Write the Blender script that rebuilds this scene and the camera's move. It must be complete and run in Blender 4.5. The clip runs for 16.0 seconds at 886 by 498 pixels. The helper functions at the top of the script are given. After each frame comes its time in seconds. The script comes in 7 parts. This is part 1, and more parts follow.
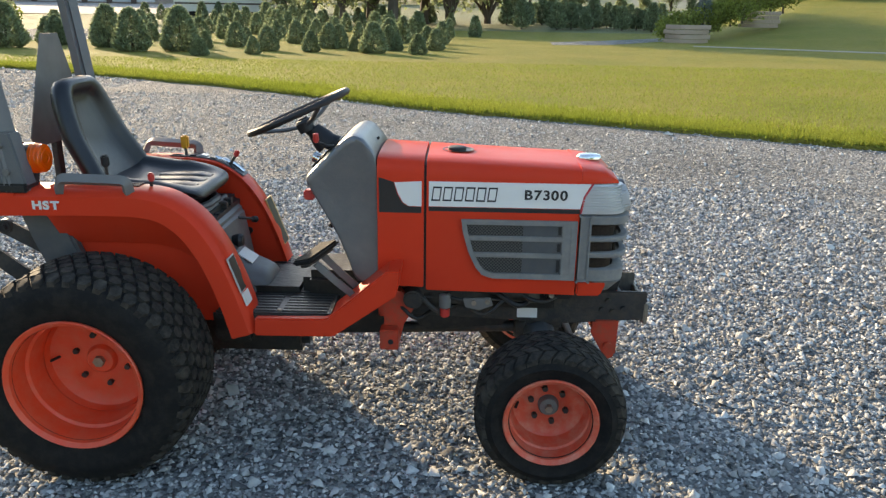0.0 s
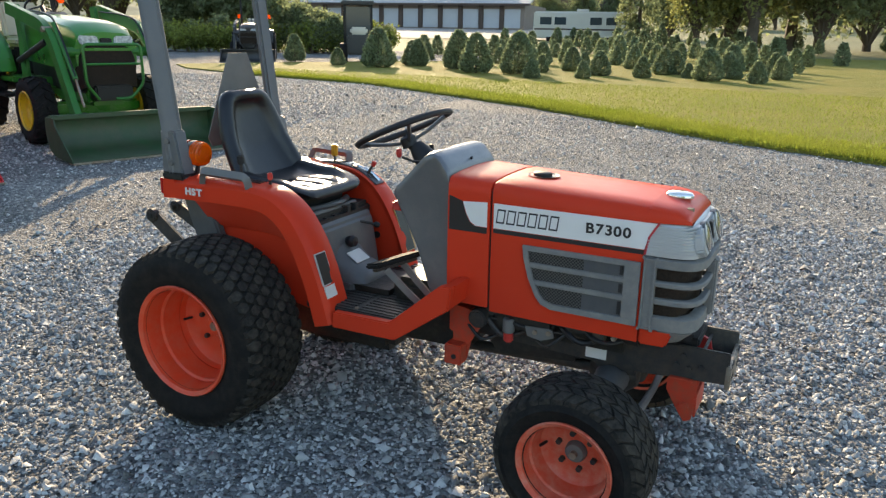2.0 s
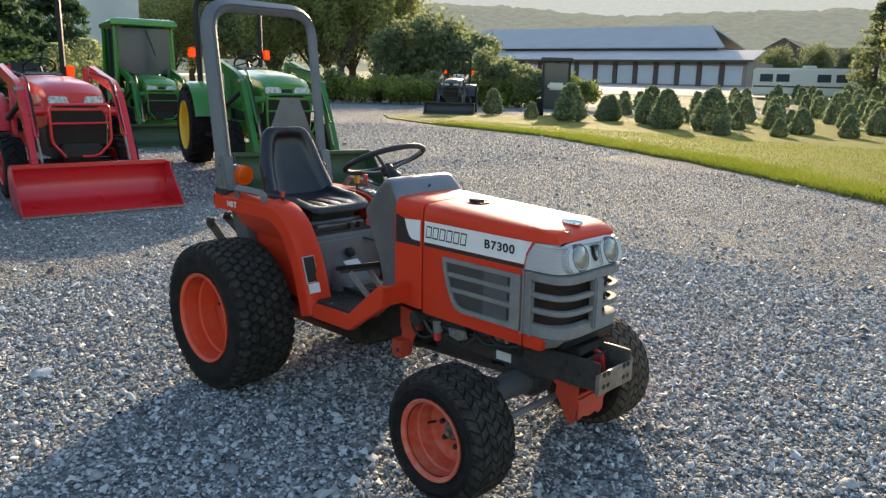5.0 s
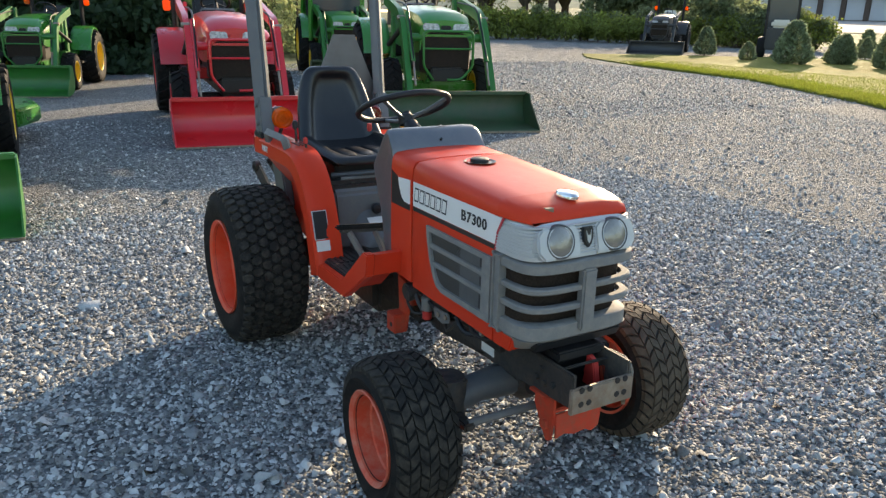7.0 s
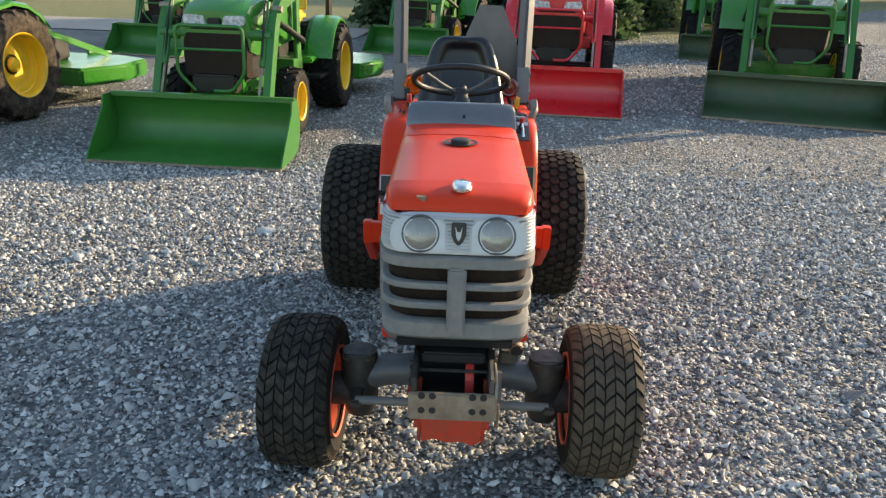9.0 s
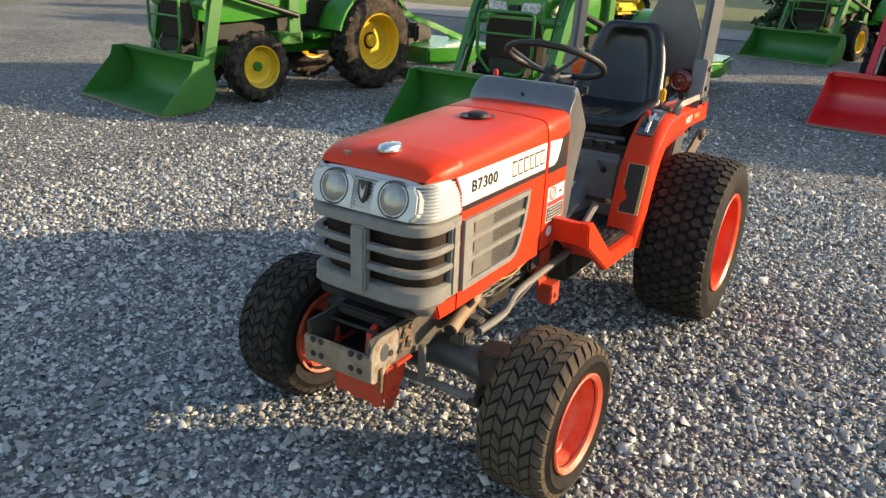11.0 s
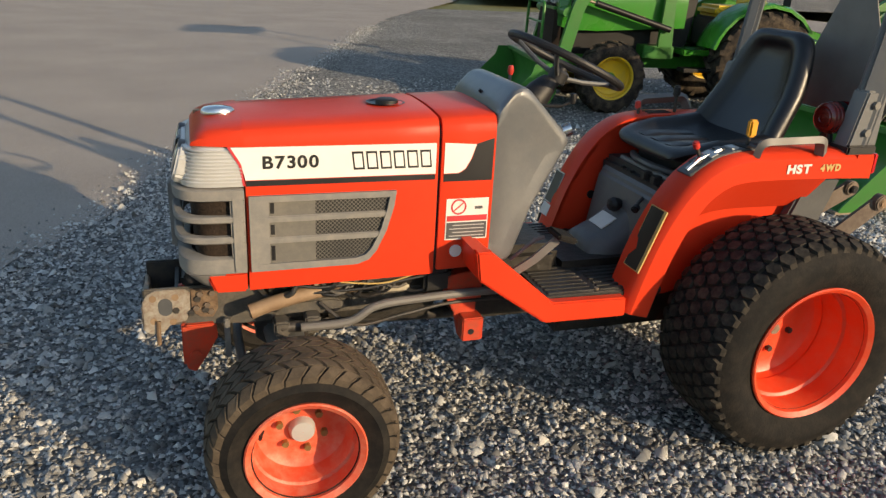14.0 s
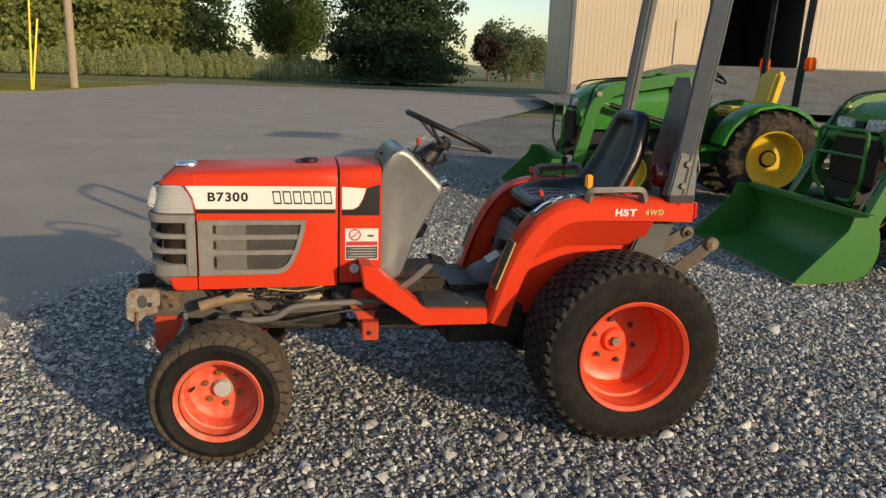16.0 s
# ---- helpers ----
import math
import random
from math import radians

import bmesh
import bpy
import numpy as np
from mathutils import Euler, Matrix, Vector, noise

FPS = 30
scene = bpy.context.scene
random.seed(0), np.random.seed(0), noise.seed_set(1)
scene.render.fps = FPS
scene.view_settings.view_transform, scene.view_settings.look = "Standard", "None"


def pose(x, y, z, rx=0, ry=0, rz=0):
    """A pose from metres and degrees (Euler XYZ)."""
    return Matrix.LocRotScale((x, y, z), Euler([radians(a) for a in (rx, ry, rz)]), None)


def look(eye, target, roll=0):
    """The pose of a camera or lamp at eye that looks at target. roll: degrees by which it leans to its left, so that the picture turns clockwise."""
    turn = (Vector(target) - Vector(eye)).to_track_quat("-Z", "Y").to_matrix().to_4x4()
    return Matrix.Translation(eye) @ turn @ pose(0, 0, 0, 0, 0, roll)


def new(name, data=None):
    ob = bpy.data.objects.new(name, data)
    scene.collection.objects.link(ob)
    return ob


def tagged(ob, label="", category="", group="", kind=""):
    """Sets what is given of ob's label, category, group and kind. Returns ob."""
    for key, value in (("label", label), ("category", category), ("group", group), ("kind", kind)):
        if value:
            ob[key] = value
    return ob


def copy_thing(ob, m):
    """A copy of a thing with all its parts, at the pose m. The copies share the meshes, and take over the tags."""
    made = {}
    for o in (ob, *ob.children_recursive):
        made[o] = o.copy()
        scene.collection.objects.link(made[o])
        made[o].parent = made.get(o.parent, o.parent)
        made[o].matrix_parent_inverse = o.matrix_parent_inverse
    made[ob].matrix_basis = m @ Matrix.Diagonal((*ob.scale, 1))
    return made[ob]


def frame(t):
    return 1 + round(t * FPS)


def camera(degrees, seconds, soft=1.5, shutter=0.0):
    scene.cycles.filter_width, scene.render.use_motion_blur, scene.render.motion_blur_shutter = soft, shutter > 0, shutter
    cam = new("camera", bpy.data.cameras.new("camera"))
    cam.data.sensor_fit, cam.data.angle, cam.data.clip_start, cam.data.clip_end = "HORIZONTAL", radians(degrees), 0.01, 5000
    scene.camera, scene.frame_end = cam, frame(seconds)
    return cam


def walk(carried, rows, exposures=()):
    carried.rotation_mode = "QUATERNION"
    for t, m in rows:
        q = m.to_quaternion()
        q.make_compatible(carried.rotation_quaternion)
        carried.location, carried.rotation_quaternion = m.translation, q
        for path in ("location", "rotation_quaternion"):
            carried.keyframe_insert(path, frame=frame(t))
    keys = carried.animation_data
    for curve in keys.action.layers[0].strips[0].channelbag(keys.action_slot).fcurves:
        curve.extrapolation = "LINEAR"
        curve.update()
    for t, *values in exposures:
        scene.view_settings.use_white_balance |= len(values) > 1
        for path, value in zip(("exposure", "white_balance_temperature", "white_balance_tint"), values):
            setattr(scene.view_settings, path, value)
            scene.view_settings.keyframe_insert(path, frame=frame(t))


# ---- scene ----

cam = camera(61.14, 16.0, soft=1.35)
PATH = [
    (0, (1.270, -2.752, 1.509), (1.1663, -0.8481, 0.9038), 0.85),
    (0.5, (1.430, -2.554, 1.477), (1.1005, -0.6835, 0.8510), 1.01),
    (1, (1.631, -2.425, 1.481), (1.0794, -0.6080, 0.8542), 1.12),
    (1.5, (1.943, -2.394, 1.513), (1.1824, -0.6458, 0.9086), 1.00),
    (2, (2.161, -2.528, 1.519), (1.2251, -0.8507, 0.9609), 0.93),
    (2.5, (2.417, -2.644, 1.526), (1.3451, -1.0316, 1.0255), 0.92),
    (3, (2.692, -2.675, 1.530), (1.5239, -1.1156, 1.0796), 0.99),
    (3.5, (2.887, -2.754, 1.512), (1.6487, -1.2420, 1.0898), 1.15),
    (4, (3.075, -2.697, 1.514), (1.7797, -1.2295, 1.1026), 1.24),
    (4.2, (3.139, -2.623, 1.508), (1.8266, -1.1706, 1.0963), 1.26),
    (6.3, (3.395, -1.812, 1.525), (1.8421, -0.6704, 0.9896), 1.32),
    (6.5, (3.392, -1.702, 1.516), (1.8089, -0.6147, 0.9588), 1.30),
    (7, (3.429, -1.404, 1.522), (1.7578, -0.4820, 0.9250), 1.40),
    (7.5, (3.565, -1.046, 1.541), (1.8075, -0.3326, 0.9075), 1.44),
    (8, (3.551, -0.693, 1.516), (1.7216, -0.2220, 0.8586), 1.65),
    (8.5, (3.587, -0.324, 1.547), (1.7148, -0.1382, 0.8694), 1.85),
    (9, (3.676, 0.045, 1.566), (1.8021, -0.0374, 0.8716), 1.90),
    (9.5, (3.579, 0.331, 1.541), (1.7417, -0.0152, 0.8306), 1.84),
    (10, (3.545, 0.662, 1.541), (1.7760, 0.0734, 0.8161), 1.96),
    (10.2, (3.527, 0.805, 1.553), (1.7938, 0.1239, 0.8228), 2.01),
    (12.3, (2.541, 1.782, 1.416), (1.4391, 0.2749, 0.6989), 3.26),
    (12.5, (2.437, 1.836, 1.434), (1.4046, 0.2841, 0.7088), 3.45),
    (13, (2.160, 2.056, 1.428), (1.3060, 0.4057, 0.6872), 3.61),
    (13.5, (1.879, 2.114, 1.407), (1.1926, 0.3888, 0.6640), 3.44),
    (14, (1.639, 2.176, 1.437), (1.0935, 0.3937, 0.7114), 3.13),
    (14.5, (1.388, 2.383, 1.443), (0.9434, 0.5591, 0.7524), 2.93),
    (15, (1.289, 2.600, 1.444), (0.9153, 0.7380, 0.8159), 2.74),
    (15.5, (1.233, 2.853, 1.429), (0.9047, 0.9574, 0.8828), 2.45),
    (16, (1.104, 3.107, 1.410), (0.7961, 1.1872, 0.9430), 2.03),
]
walk(cam, [(t, look(eye, target, roll)) for t, eye, target, roll in PATH],
     exposures=[(0.0, 1.72, 7200, 10.0), (4.2, 1.55, 7050, 10.0), (6.3, 1.58, 6950, 10.0), (8.0, 1.62, 7150, 10.0), (10.2, 1.55, 7500, 10.0), (12.3, 1.10, 7400, 10.0), (14.0, 0.74, 7300, 10.0), (16.0, 0.44, 7250, 10.0)])

# ---- world, sun, exposure ----
SUN_FROM = Vector((-0.602, 0.799, 0.0)).normalized()
SUN_ELEV = radians(15.3)
world = bpy.data.worlds.new("world")
scene.world = world
world.use_nodes = True
wn = world.node_tree
bg = wn.nodes["Background"]
sky = wn.nodes.new("ShaderNodeTexSky")
sky.sky_type = "NISHITA"
sky.sun_disc = False
sky.sun_elevation = SUN_ELEV
sky.sun_rotation = math.atan2(SUN_FROM.x, SUN_FROM.y)
sky.air_density, sky.dust_density, sky.ozone_density = 1.0, 0.9, 1.8
bg.inputs["Strength"].default_value = 0.142
wn.links.new(sky.outputs[0], bg.inputs["Color"])
sun_data = bpy.data.lights.new("sun", "SUN")
sun_data.energy, sun_data.angle, sun_data.color = 3.15, radians(0.6), (1.0, 0.80, 0.56)
sun = new("sun", sun_data)
sun_dir = SUN_FROM * math.cos(SUN_ELEV) + Vector((0, 0, math.sin(SUN_ELEV)))
sun.matrix_world = look(sun_dir * 60, (0, 0, 0))

# ---- materials ----
def mat(name, color, rough=0.5, metal=0.0, color2=None, scale=8.0, mix=0.5, bump=0.0, bump_scale=60.0,
        fine=0.0, coat=0.0, spread=0.0, spec=0.5, dust=None, dust_amount=0.0, island=False):
    """Principled material with two scales of colour noise, relief, dust on upward faces and a spread per piece."""
    m = bpy.data.materials.new(name)
    m.use_nodes = True
    nt = m.node_tree
    p = nt.nodes["Principled BSDF"]
    p.inputs["Metallic"].default_value = metal
    p.inputs["Specular IOR Level"].default_value = spec
    p.inputs["Coat Weight"].default_value = coat
    p.inputs["Coat Roughness"].default_value = 0.12
    L = nt.links.new
    co = nt.nodes.new("ShaderNodeTexCoord").outputs["Object"]
    n1 = nt.nodes.new("ShaderNodeTexNoise")
    n1.inputs["Scale"].default_value, n1.inputs["Detail"].default_value = scale, 5
    L(co, n1.inputs["Vector"])
    n2 = nt.nodes.new("ShaderNodeTexNoise")
    n2.inputs["Scale"].default_value, n2.inputs["Detail"].default_value = bump_scale, 3
    L(co, n2.inputs["Vector"])
    c2 = color2 or tuple(c * 0.7 for c in color)
    ramp = nt.nodes.new("ShaderNodeMapRange")
    ramp.inputs["From Min"].default_value, ramp.inputs["From Max"].default_value = 0.5 - 0.3, 0.5 + 0.3
    ramp.inputs["To Max"].default_value = 1.0
    L(n1.outputs["Fac"], ramp.inputs["Value"])
    mx = nt.nodes.new("ShaderNodeMix")
    mx.data_type = "RGBA"
    mul = nt.nodes.new("ShaderNodeMath")
    mul.operation = "MULTIPLY"
    mul.inputs[1].default_value = mix
    L(ramp.outputs[0], mul.inputs[0])
    L(mul.outputs[0], mx.inputs["Factor"])
    mx.inputs["A"].default_value, mx.inputs["B"].default_value = (*color, 1), (*c2, 1)
    out = mx.outputs["Result"]
    if fine:
        hv = nt.nodes.new("ShaderNodeHueSaturation")
        mr = nt.nodes.new("ShaderNodeMapRange")
        mr.inputs["To Min"].default_value, mr.inputs["To Max"].default_value = 1 - fine, 1 + fine
        mr.inputs["From Min"].default_value, mr.inputs["From Max"].default_value = 0.25, 0.75
        L(n2.outputs["Fac"], mr.inputs["Value"])
        L(mr.outputs[0], hv.inputs["Value"])
        L(out, hv.inputs["Color"])
        out = hv.outputs[0]
    if spread:
        hv = nt.nodes.new("ShaderNodeHueSaturation")
        mr = nt.nodes.new("ShaderNodeMapRange")
        mr.inputs["To Min"].default_value, mr.inputs["To Max"].default_value = 1 - spread, 1 + spread
        src = nt.nodes.new("ShaderNodeNewGeometry").outputs["Random Per Island"] if island else nt.nodes.new("ShaderNodeObjectInfo").outputs["Random"]
        L(src, mr.inputs["Value"])
        L(mr.outputs[0], hv.inputs["Value"])
        L(out, hv.inputs["Color"])
        out = hv.outputs[0]
    if dust:
        d = nt.nodes.new("ShaderNodeMix")
        d.data_type = "RGBA"
        n3 = nt.nodes.new("ShaderNodeTexNoise")
        n3.inputs["Scale"].default_value, n3.inputs["Detail"].default_value, n3.inputs["Roughness"].default_value = scale * 2.3, 8, 0.7
        L(co, n3.inputs["Vector"])
        r3 = nt.nodes.new("ShaderNodeMapRange")
        r3.inputs["From Min"].default_value, r3.inputs["From Max"].default_value = 0.42, 0.75
        r3.inputs["To Max"].default_value = dust_amount
        L(n3.outputs["Fac"], r3.inputs["Value"])
        L(r3.outputs[0], d.inputs["Factor"])
        L(out, d.inputs["A"])
        d.inputs["B"].default_value = (*dust, 1)
        out = d.outputs["Result"]
    L(out, p.inputs["Base Color"])
    rr = nt.nodes.new("ShaderNodeMapRange")
    rr.inputs["To Min"].default_value, rr.inputs["To Max"].default_value = max(0.02, rough - 0.12), min(1, rough + 0.12)
    L(n1.outputs["Fac"], rr.inputs["Value"])
    L(rr.outputs[0], p.inputs["Roughness"])
    if bump:
        b = nt.nodes.new("ShaderNodeBump")
        b.inputs["Strength"].default_value, b.inputs["Distance"].default_value = 1.0, bump
        L(n2.outputs["Fac"], b.inputs["Height"])
        L(b.outputs[0], p.inputs["Normal"])
    return m


def leafy(m, share=0.45):
    """Lets light through thin leaves."""
    nt = m.node_tree
    p, out = nt.nodes["Principled BSDF"], nt.nodes["Material Output"]
    t = nt.nodes.new("ShaderNodeBsdfTranslucent")
    mx = nt.nodes.new("ShaderNodeMixShader")
    mx.inputs[0].default_value = share
    src = p.inputs["Base Color"].links[0].from_socket
    hv = nt.nodes.new("ShaderNodeHueSaturation")
    hv.inputs["Value"].default_value = 1.5
    nt.links.new(src, hv.inputs["Color"])
    nt.links.new(hv.outputs[0], t.inputs["Color"])
    nt.links.new(p.outputs[0], mx.inputs[1])
    nt.links.new(t.outputs[0], mx.inputs[2])
    nt.links.new(mx.outputs[0], out.inputs["Surface"])
    return m


ORANGE = mat("orange_paint", (0.66, 0.048, 0.018), 0.34, 0, (0.56, 0.038, 0.016), 3, 0.7, 0.0004, 25, coat=0.0, spec=0.12, dust=(0.58, 0.075, 0.032), dust_amount=0.15)
ORANGE_WORN = mat("worn_orange_paint", (0.58, 0.045, 0.014), 0.5, 0, (0.34, 0.035, 0.016), 14, 0.5, 0.0008, 40, dust=(0.16, 0.09, 0.05), dust_amount=0.6)
RIM_ORANGE = mat("rim_paint", (0.72, 0.070, 0.022), 0.42, 0, (0.70, 0.05, 0.015), 9, 0.6, 0.0005, 60, dust=(0.58, 0.24, 0.15), dust_amount=0.30)
RIM_DUSTY = mat("dusty_rim_paint", (0.68, 0.075, 0.028), 0.5, 0, (0.62, 0.10, 0.05), 9, 0.7, 0.0005, 60, dust=(0.62, 0.33, 0.23), dust_amount=0.6)
GREY = mat("grey_painted_steel", (0.075, 0.080, 0.085), 0.42, 0, (0.055, 0.058, 0.062), 5, 0.6, 0.0005, 80, dust=(0.18, 0.165, 0.14), dust_amount=0.25)
COWL = mat("grey_cowl_plastic", (0.14, 0.152, 0.165), 0.36, 0.5, (0.16, 0.163, 0.165), 4, 0.6, 0.0004, 120, dust=(0.27, 0.26, 0.24), dust_amount=0.35)
DARKSTEEL = mat("dark_grey_floor_steel", (0.012, 0.013, 0.014), 0.5, 0, (0.022, 0.022, 0.021), 6, 0.6, 0.0005, 80, dust=(0.07, 0.062, 0.05), dust_amount=0.25)
GRILLE_DARK = mat("grimy_grille_panel", (0.115, 0.112, 0.105), 0.72, 0, (0.15, 0.14, 0.12), 9, 0.7, 0.0006, 70, spec=0.3, dust=(0.25, 0.22, 0.18), dust_amount=0.4)
GRILLE = mat("grey_grille_plastic", (0.18, 0.18, 0.178), 0.72, 0, (0.20, 0.19, 0.17), 9, 0.7, 0.0006, 70, spec=0.3, dust=(0.34, 0.31, 0.26), dust_amount=0.5)
MESH = mat("radiator_screen", (0.022, 0.015, 0.011), 0.8, 0, (0.042, 0.028, 0.019), 20, 0.6, 0.002, 160, fine=0.5, spec=0.2)
def perforated():
    """Grey plastic sheet with rows of small dark holes."""
    m = mat("perforated_grey_screen", (0.060, 0.058, 0.055), 0.6, 0, (0.13, 0.12, 0.10), 12, 0.6)
    nt = m.node_tree
    p, L = nt.nodes["Principled BSDF"], nt.links.new
    src = p.inputs["Base Color"].links[0].from_socket
    v = nt.nodes.new("ShaderNodeTexVoronoi")
    v.inputs["Scale"].default_value, v.inputs["Randomness"].default_value = 120, 0.0
    mp = nt.nodes.new("ShaderNodeMapping")
    mp.inputs["Rotation"].default_value = (0, radians(45), 0)
    mp.inputs["Scale"].default_value = (1, 0, 1)
    L(nt.nodes.new("ShaderNodeTexCoord").outputs["Object"], mp.inputs["Vector"])
    L(mp.outputs[0], v.inputs["Vector"])
    lt = nt.nodes.new("ShaderNodeMath")
    lt.operation = "LESS_THAN"
    lt.inputs[1].default_value = 0.40
    L(v.outputs["Distance"], lt.inputs[0])
    mx = nt.nodes.new("ShaderNodeMix")
    mx.data_type = "RGBA"
    L(lt.outputs[0], mx.inputs["Factor"]), L(src, mx.inputs["A"])
    mx.inputs["B"].default_value = (0.006, 0.006, 0.006, 1)
    L(mx.outputs["Result"], p.inputs["Base Color"])
    return m


PERF = perforated()
SILVER = mat("silver_plastic", (0.50, 0.51, 0.51), 0.38, 0.2, (0.40, 0.40, 0.385), 6, 0.5, 0.0003, 80, dust=(0.45, 0.41, 0.34), dust_amount=0.3)
WHITE = mat("white_decal", (0.78, 0.77, 0.74), 0.4, 0, (0.66, 0.63, 0.56), 8, 0.5)
BLACKD = mat("black_decal", (0.012, 0.012, 0.013), 0.4, 0, (0.028, 0.028, 0.028), 10, 0.4)
TYRE = mat("tyre_rubber", (0.007, 0.007, 0.007), 0.8, 0, (0.013, 0.012, 0.011), 9, 0.6, 0.001, 130, spec=0.2, dust=(0.065, 0.052, 0.04), dust_amount=0.32)
SEATM = mat("black_vinyl", (0.007, 0.0074, 0.009), 0.36, 0, (0.012, 0.012, 0.013), 7, 0.5, 0.0006, 220, dust=(0.030, 0.028, 0.025), dust_amount=0.25)
RUBBER = mat("black_rubber", (0.006, 0.006, 0.007), 0.55, 0, (0.016, 0.016, 0.016), 12, 0.5, 0.0006, 120)
MATF = mat("floor_mat_rubber", (0.017, 0.017, 0.017), 0.40, 0, (0.026, 0.025, 0.023), 8, 0.7, 0.001, 90, dust=(0.07, 0.064, 0.054), dust_amount=0.4)
PANEL = mat("grey_centre_panel", (0.105, 0.110, 0.115), 0.5, 0, (0.080, 0.083, 0.086), 6, 0.6, 0.0005, 90, dust=(0.17, 0.155, 0.13), dust_amount=0.4)
ROPS = mat("light_grey_bar_paint", (0.125, 0.132, 0.138), 0.45, 0, (0.095, 0.10, 0.105), 6, 0.6, 0.0005, 80, dust=(0.19, 0.175, 0.15), dust_amount=0.3)
PEDAL = mat("matt_pedal_rubber", (0.010, 0.010, 0.010), 0.8, 0, (0.020, 0.019, 0.018), 14, 0.6, 0.001, 150, spec=0.15, dust=(0.06, 0.052, 0.042), dust_amount=0.35)
RUSTED = mat("deep_rust", (0.115, 0.062, 0.034), 0.8, 0.1, (0.26, 0.19, 0.12), 32, 0.8, 0.0012, 70, dust=(0.045, 0.026, 0.018), dust_amount=0.8)
GOLDBOLT = mat("brassy_plated_bolt", (0.34, 0.23, 0.09), 0.45, 0.6, (0.20, 0.12, 0.05), 40, 0.7, 0.0004, 90)
CREAM = mat("pale_engine_cover", (0.50, 0.46, 0.36), 0.55, 0.1, (0.36, 0.32, 0.24), 16, 0.7, 0.0008, 80, dust=(0.16, 0.12, 0.08), dust_amount=0.5)
CASTGREY = mat("sandy_cast_grey", (0.080, 0.076, 0.068), 0.65, 0.1, (0.050, 0.045, 0.038), 18, 0.7, 0.0015, 70, dust=(0.17, 0.14, 0.105), dust_amount=0.6)
IRON = mat("cast_iron_grey", (0.034, 0.035, 0.036), 0.55, 0.2, (0.022, 0.020, 0.018), 12, 0.7, 0.0015, 70, dust=(0.12, 0.085, 0.055), dust_amount=0.5)
ENGINE = mat("greasy_engine_block", (0.010, 0.010, 0.009), 0.5, 0.2, (0.028, 0.023, 0.017), 16, 0.6, 0.002, 60, dust=(0.10, 0.08, 0.06), dust_amount=0.3)
RUSTPLATE = mat("rusty_brown_plate", (0.15, 0.115, 0.09), 0.65, 0.3, (0.09, 0.065, 0.05), 20, 0.8, 0.001, 70, dust=(0.24, 0.20, 0.16), dust_amount=0.5)
PALEPLATE = mat("flaking_pale_plate", (0.38, 0.36, 0.31), 0.6, 0.2, (0.16, 0.13, 0.10), 26, 0.8, 0.001, 70, dust=(0.16, 0.07, 0.03), dust_amount=0.8)
BARE = mat("worn_bare_steel", (0.36, 0.32, 0.26), 0.5, 0.55, (0.18, 0.13, 0.09), 22, 0.8, 0.001, 70, dust=(0.25, 0.12, 0.05), dust_amount=0.5)
RUSTY = mat("rusty_pipe", (0.30, 0.21, 0.13), 0.7, 0.2, (0.16, 0.09, 0.05), 18, 0.7, 0.001, 80)
PIPE = mat("grey_steel_pipe", (0.17, 0.165, 0.155), 0.55, 0.1, (0.11, 0.10, 0.09), 14, 0.6)
CHROME = mat("chrome", (0.75, 0.75, 0.73), 0.18, 1.0, (0.55, 0.53, 0.5), 30, 0.4)
AMBER = mat("amber_lens", (0.82, 0.20, 0.008), 0.18, 0, (0.70, 0.15, 0.008), 20, 0.5, 0.002, 90, coat=0.5)
AMBER.node_tree.nodes["Principled BSDF"].inputs["Transmission Weight"].default_value = 0.0
leafy(AMBER, 0.6)
REDLENS = mat("red_lens", (0.50, 0.015, 0.02), 0.2, 0, None, 20, 0.4, coat=0.5)
DARKRED = mat("dark_red_lens", (0.11, 0.008, 0.006), 0.15, 0, (0.16, 0.015, 0.008), 40, 0.6, 0.002, 90, coat=0.8)
REDKNOB = mat("red_knob", (0.55, 0.04, 0.03), 0.4)
YELLOW = mat("yellow_plastic", (0.75, 0.33, 0.02), 0.4)
LAMPGLASS = mat("headlamp_lens", (0.25, 0.235, 0.21), 0.2, 0.3, (0.15, 0.14, 0.125), 60, 0.6, 0.001, 130, coat=1.0)
PAPER = mat("faded_sticker", (0.70, 0.69, 0.66), 0.5, 0, (0.55, 0.53, 0.48), 30, 0.5)
REDDEC = mat("red_decal", (0.55, 0.04, 0.05), 0.45)
GOLD = mat("gold_decal", (0.55, 0.38, 0.14), 0.45)
DUSTY_TREAD = mat("dusty_brown_tread", (0.045, 0.036, 0.027), 0.85, 0, (0.09, 0.068, 0.046), 9, 0.7, 0.001, 110, spec=0.25, dust=(0.15, 0.115, 0.08), dust_amount=0.6)
TREADW = mat("worn_tread_rubber", (0.012, 0.011, 0.010), 0.8, 0, (0.024, 0.022, 0.019), 11, 0.7, 0.001, 110, spec=0.2, dust=(0.12, 0.10, 0.075), dust_amount=0.55)
JGREEN = mat("green_paint", (0.028, 0.225, 0.014), 0.30, 0, (0.014, 0.15, 0.02), 3, 0.6, 0.0004, 30, coat=0.3, dust=(0.14, 0.19, 0.09), dust_amount=0.22)
JBUCKET = mat("green_bucket_paint", (0.022, 0.175, 0.018), 0.42, 0, (0.014, 0.115, 0.016), 4, 0.7, 0.0006, 40, dust=(0.09, 0.10, 0.06), dust_amount=0.25)
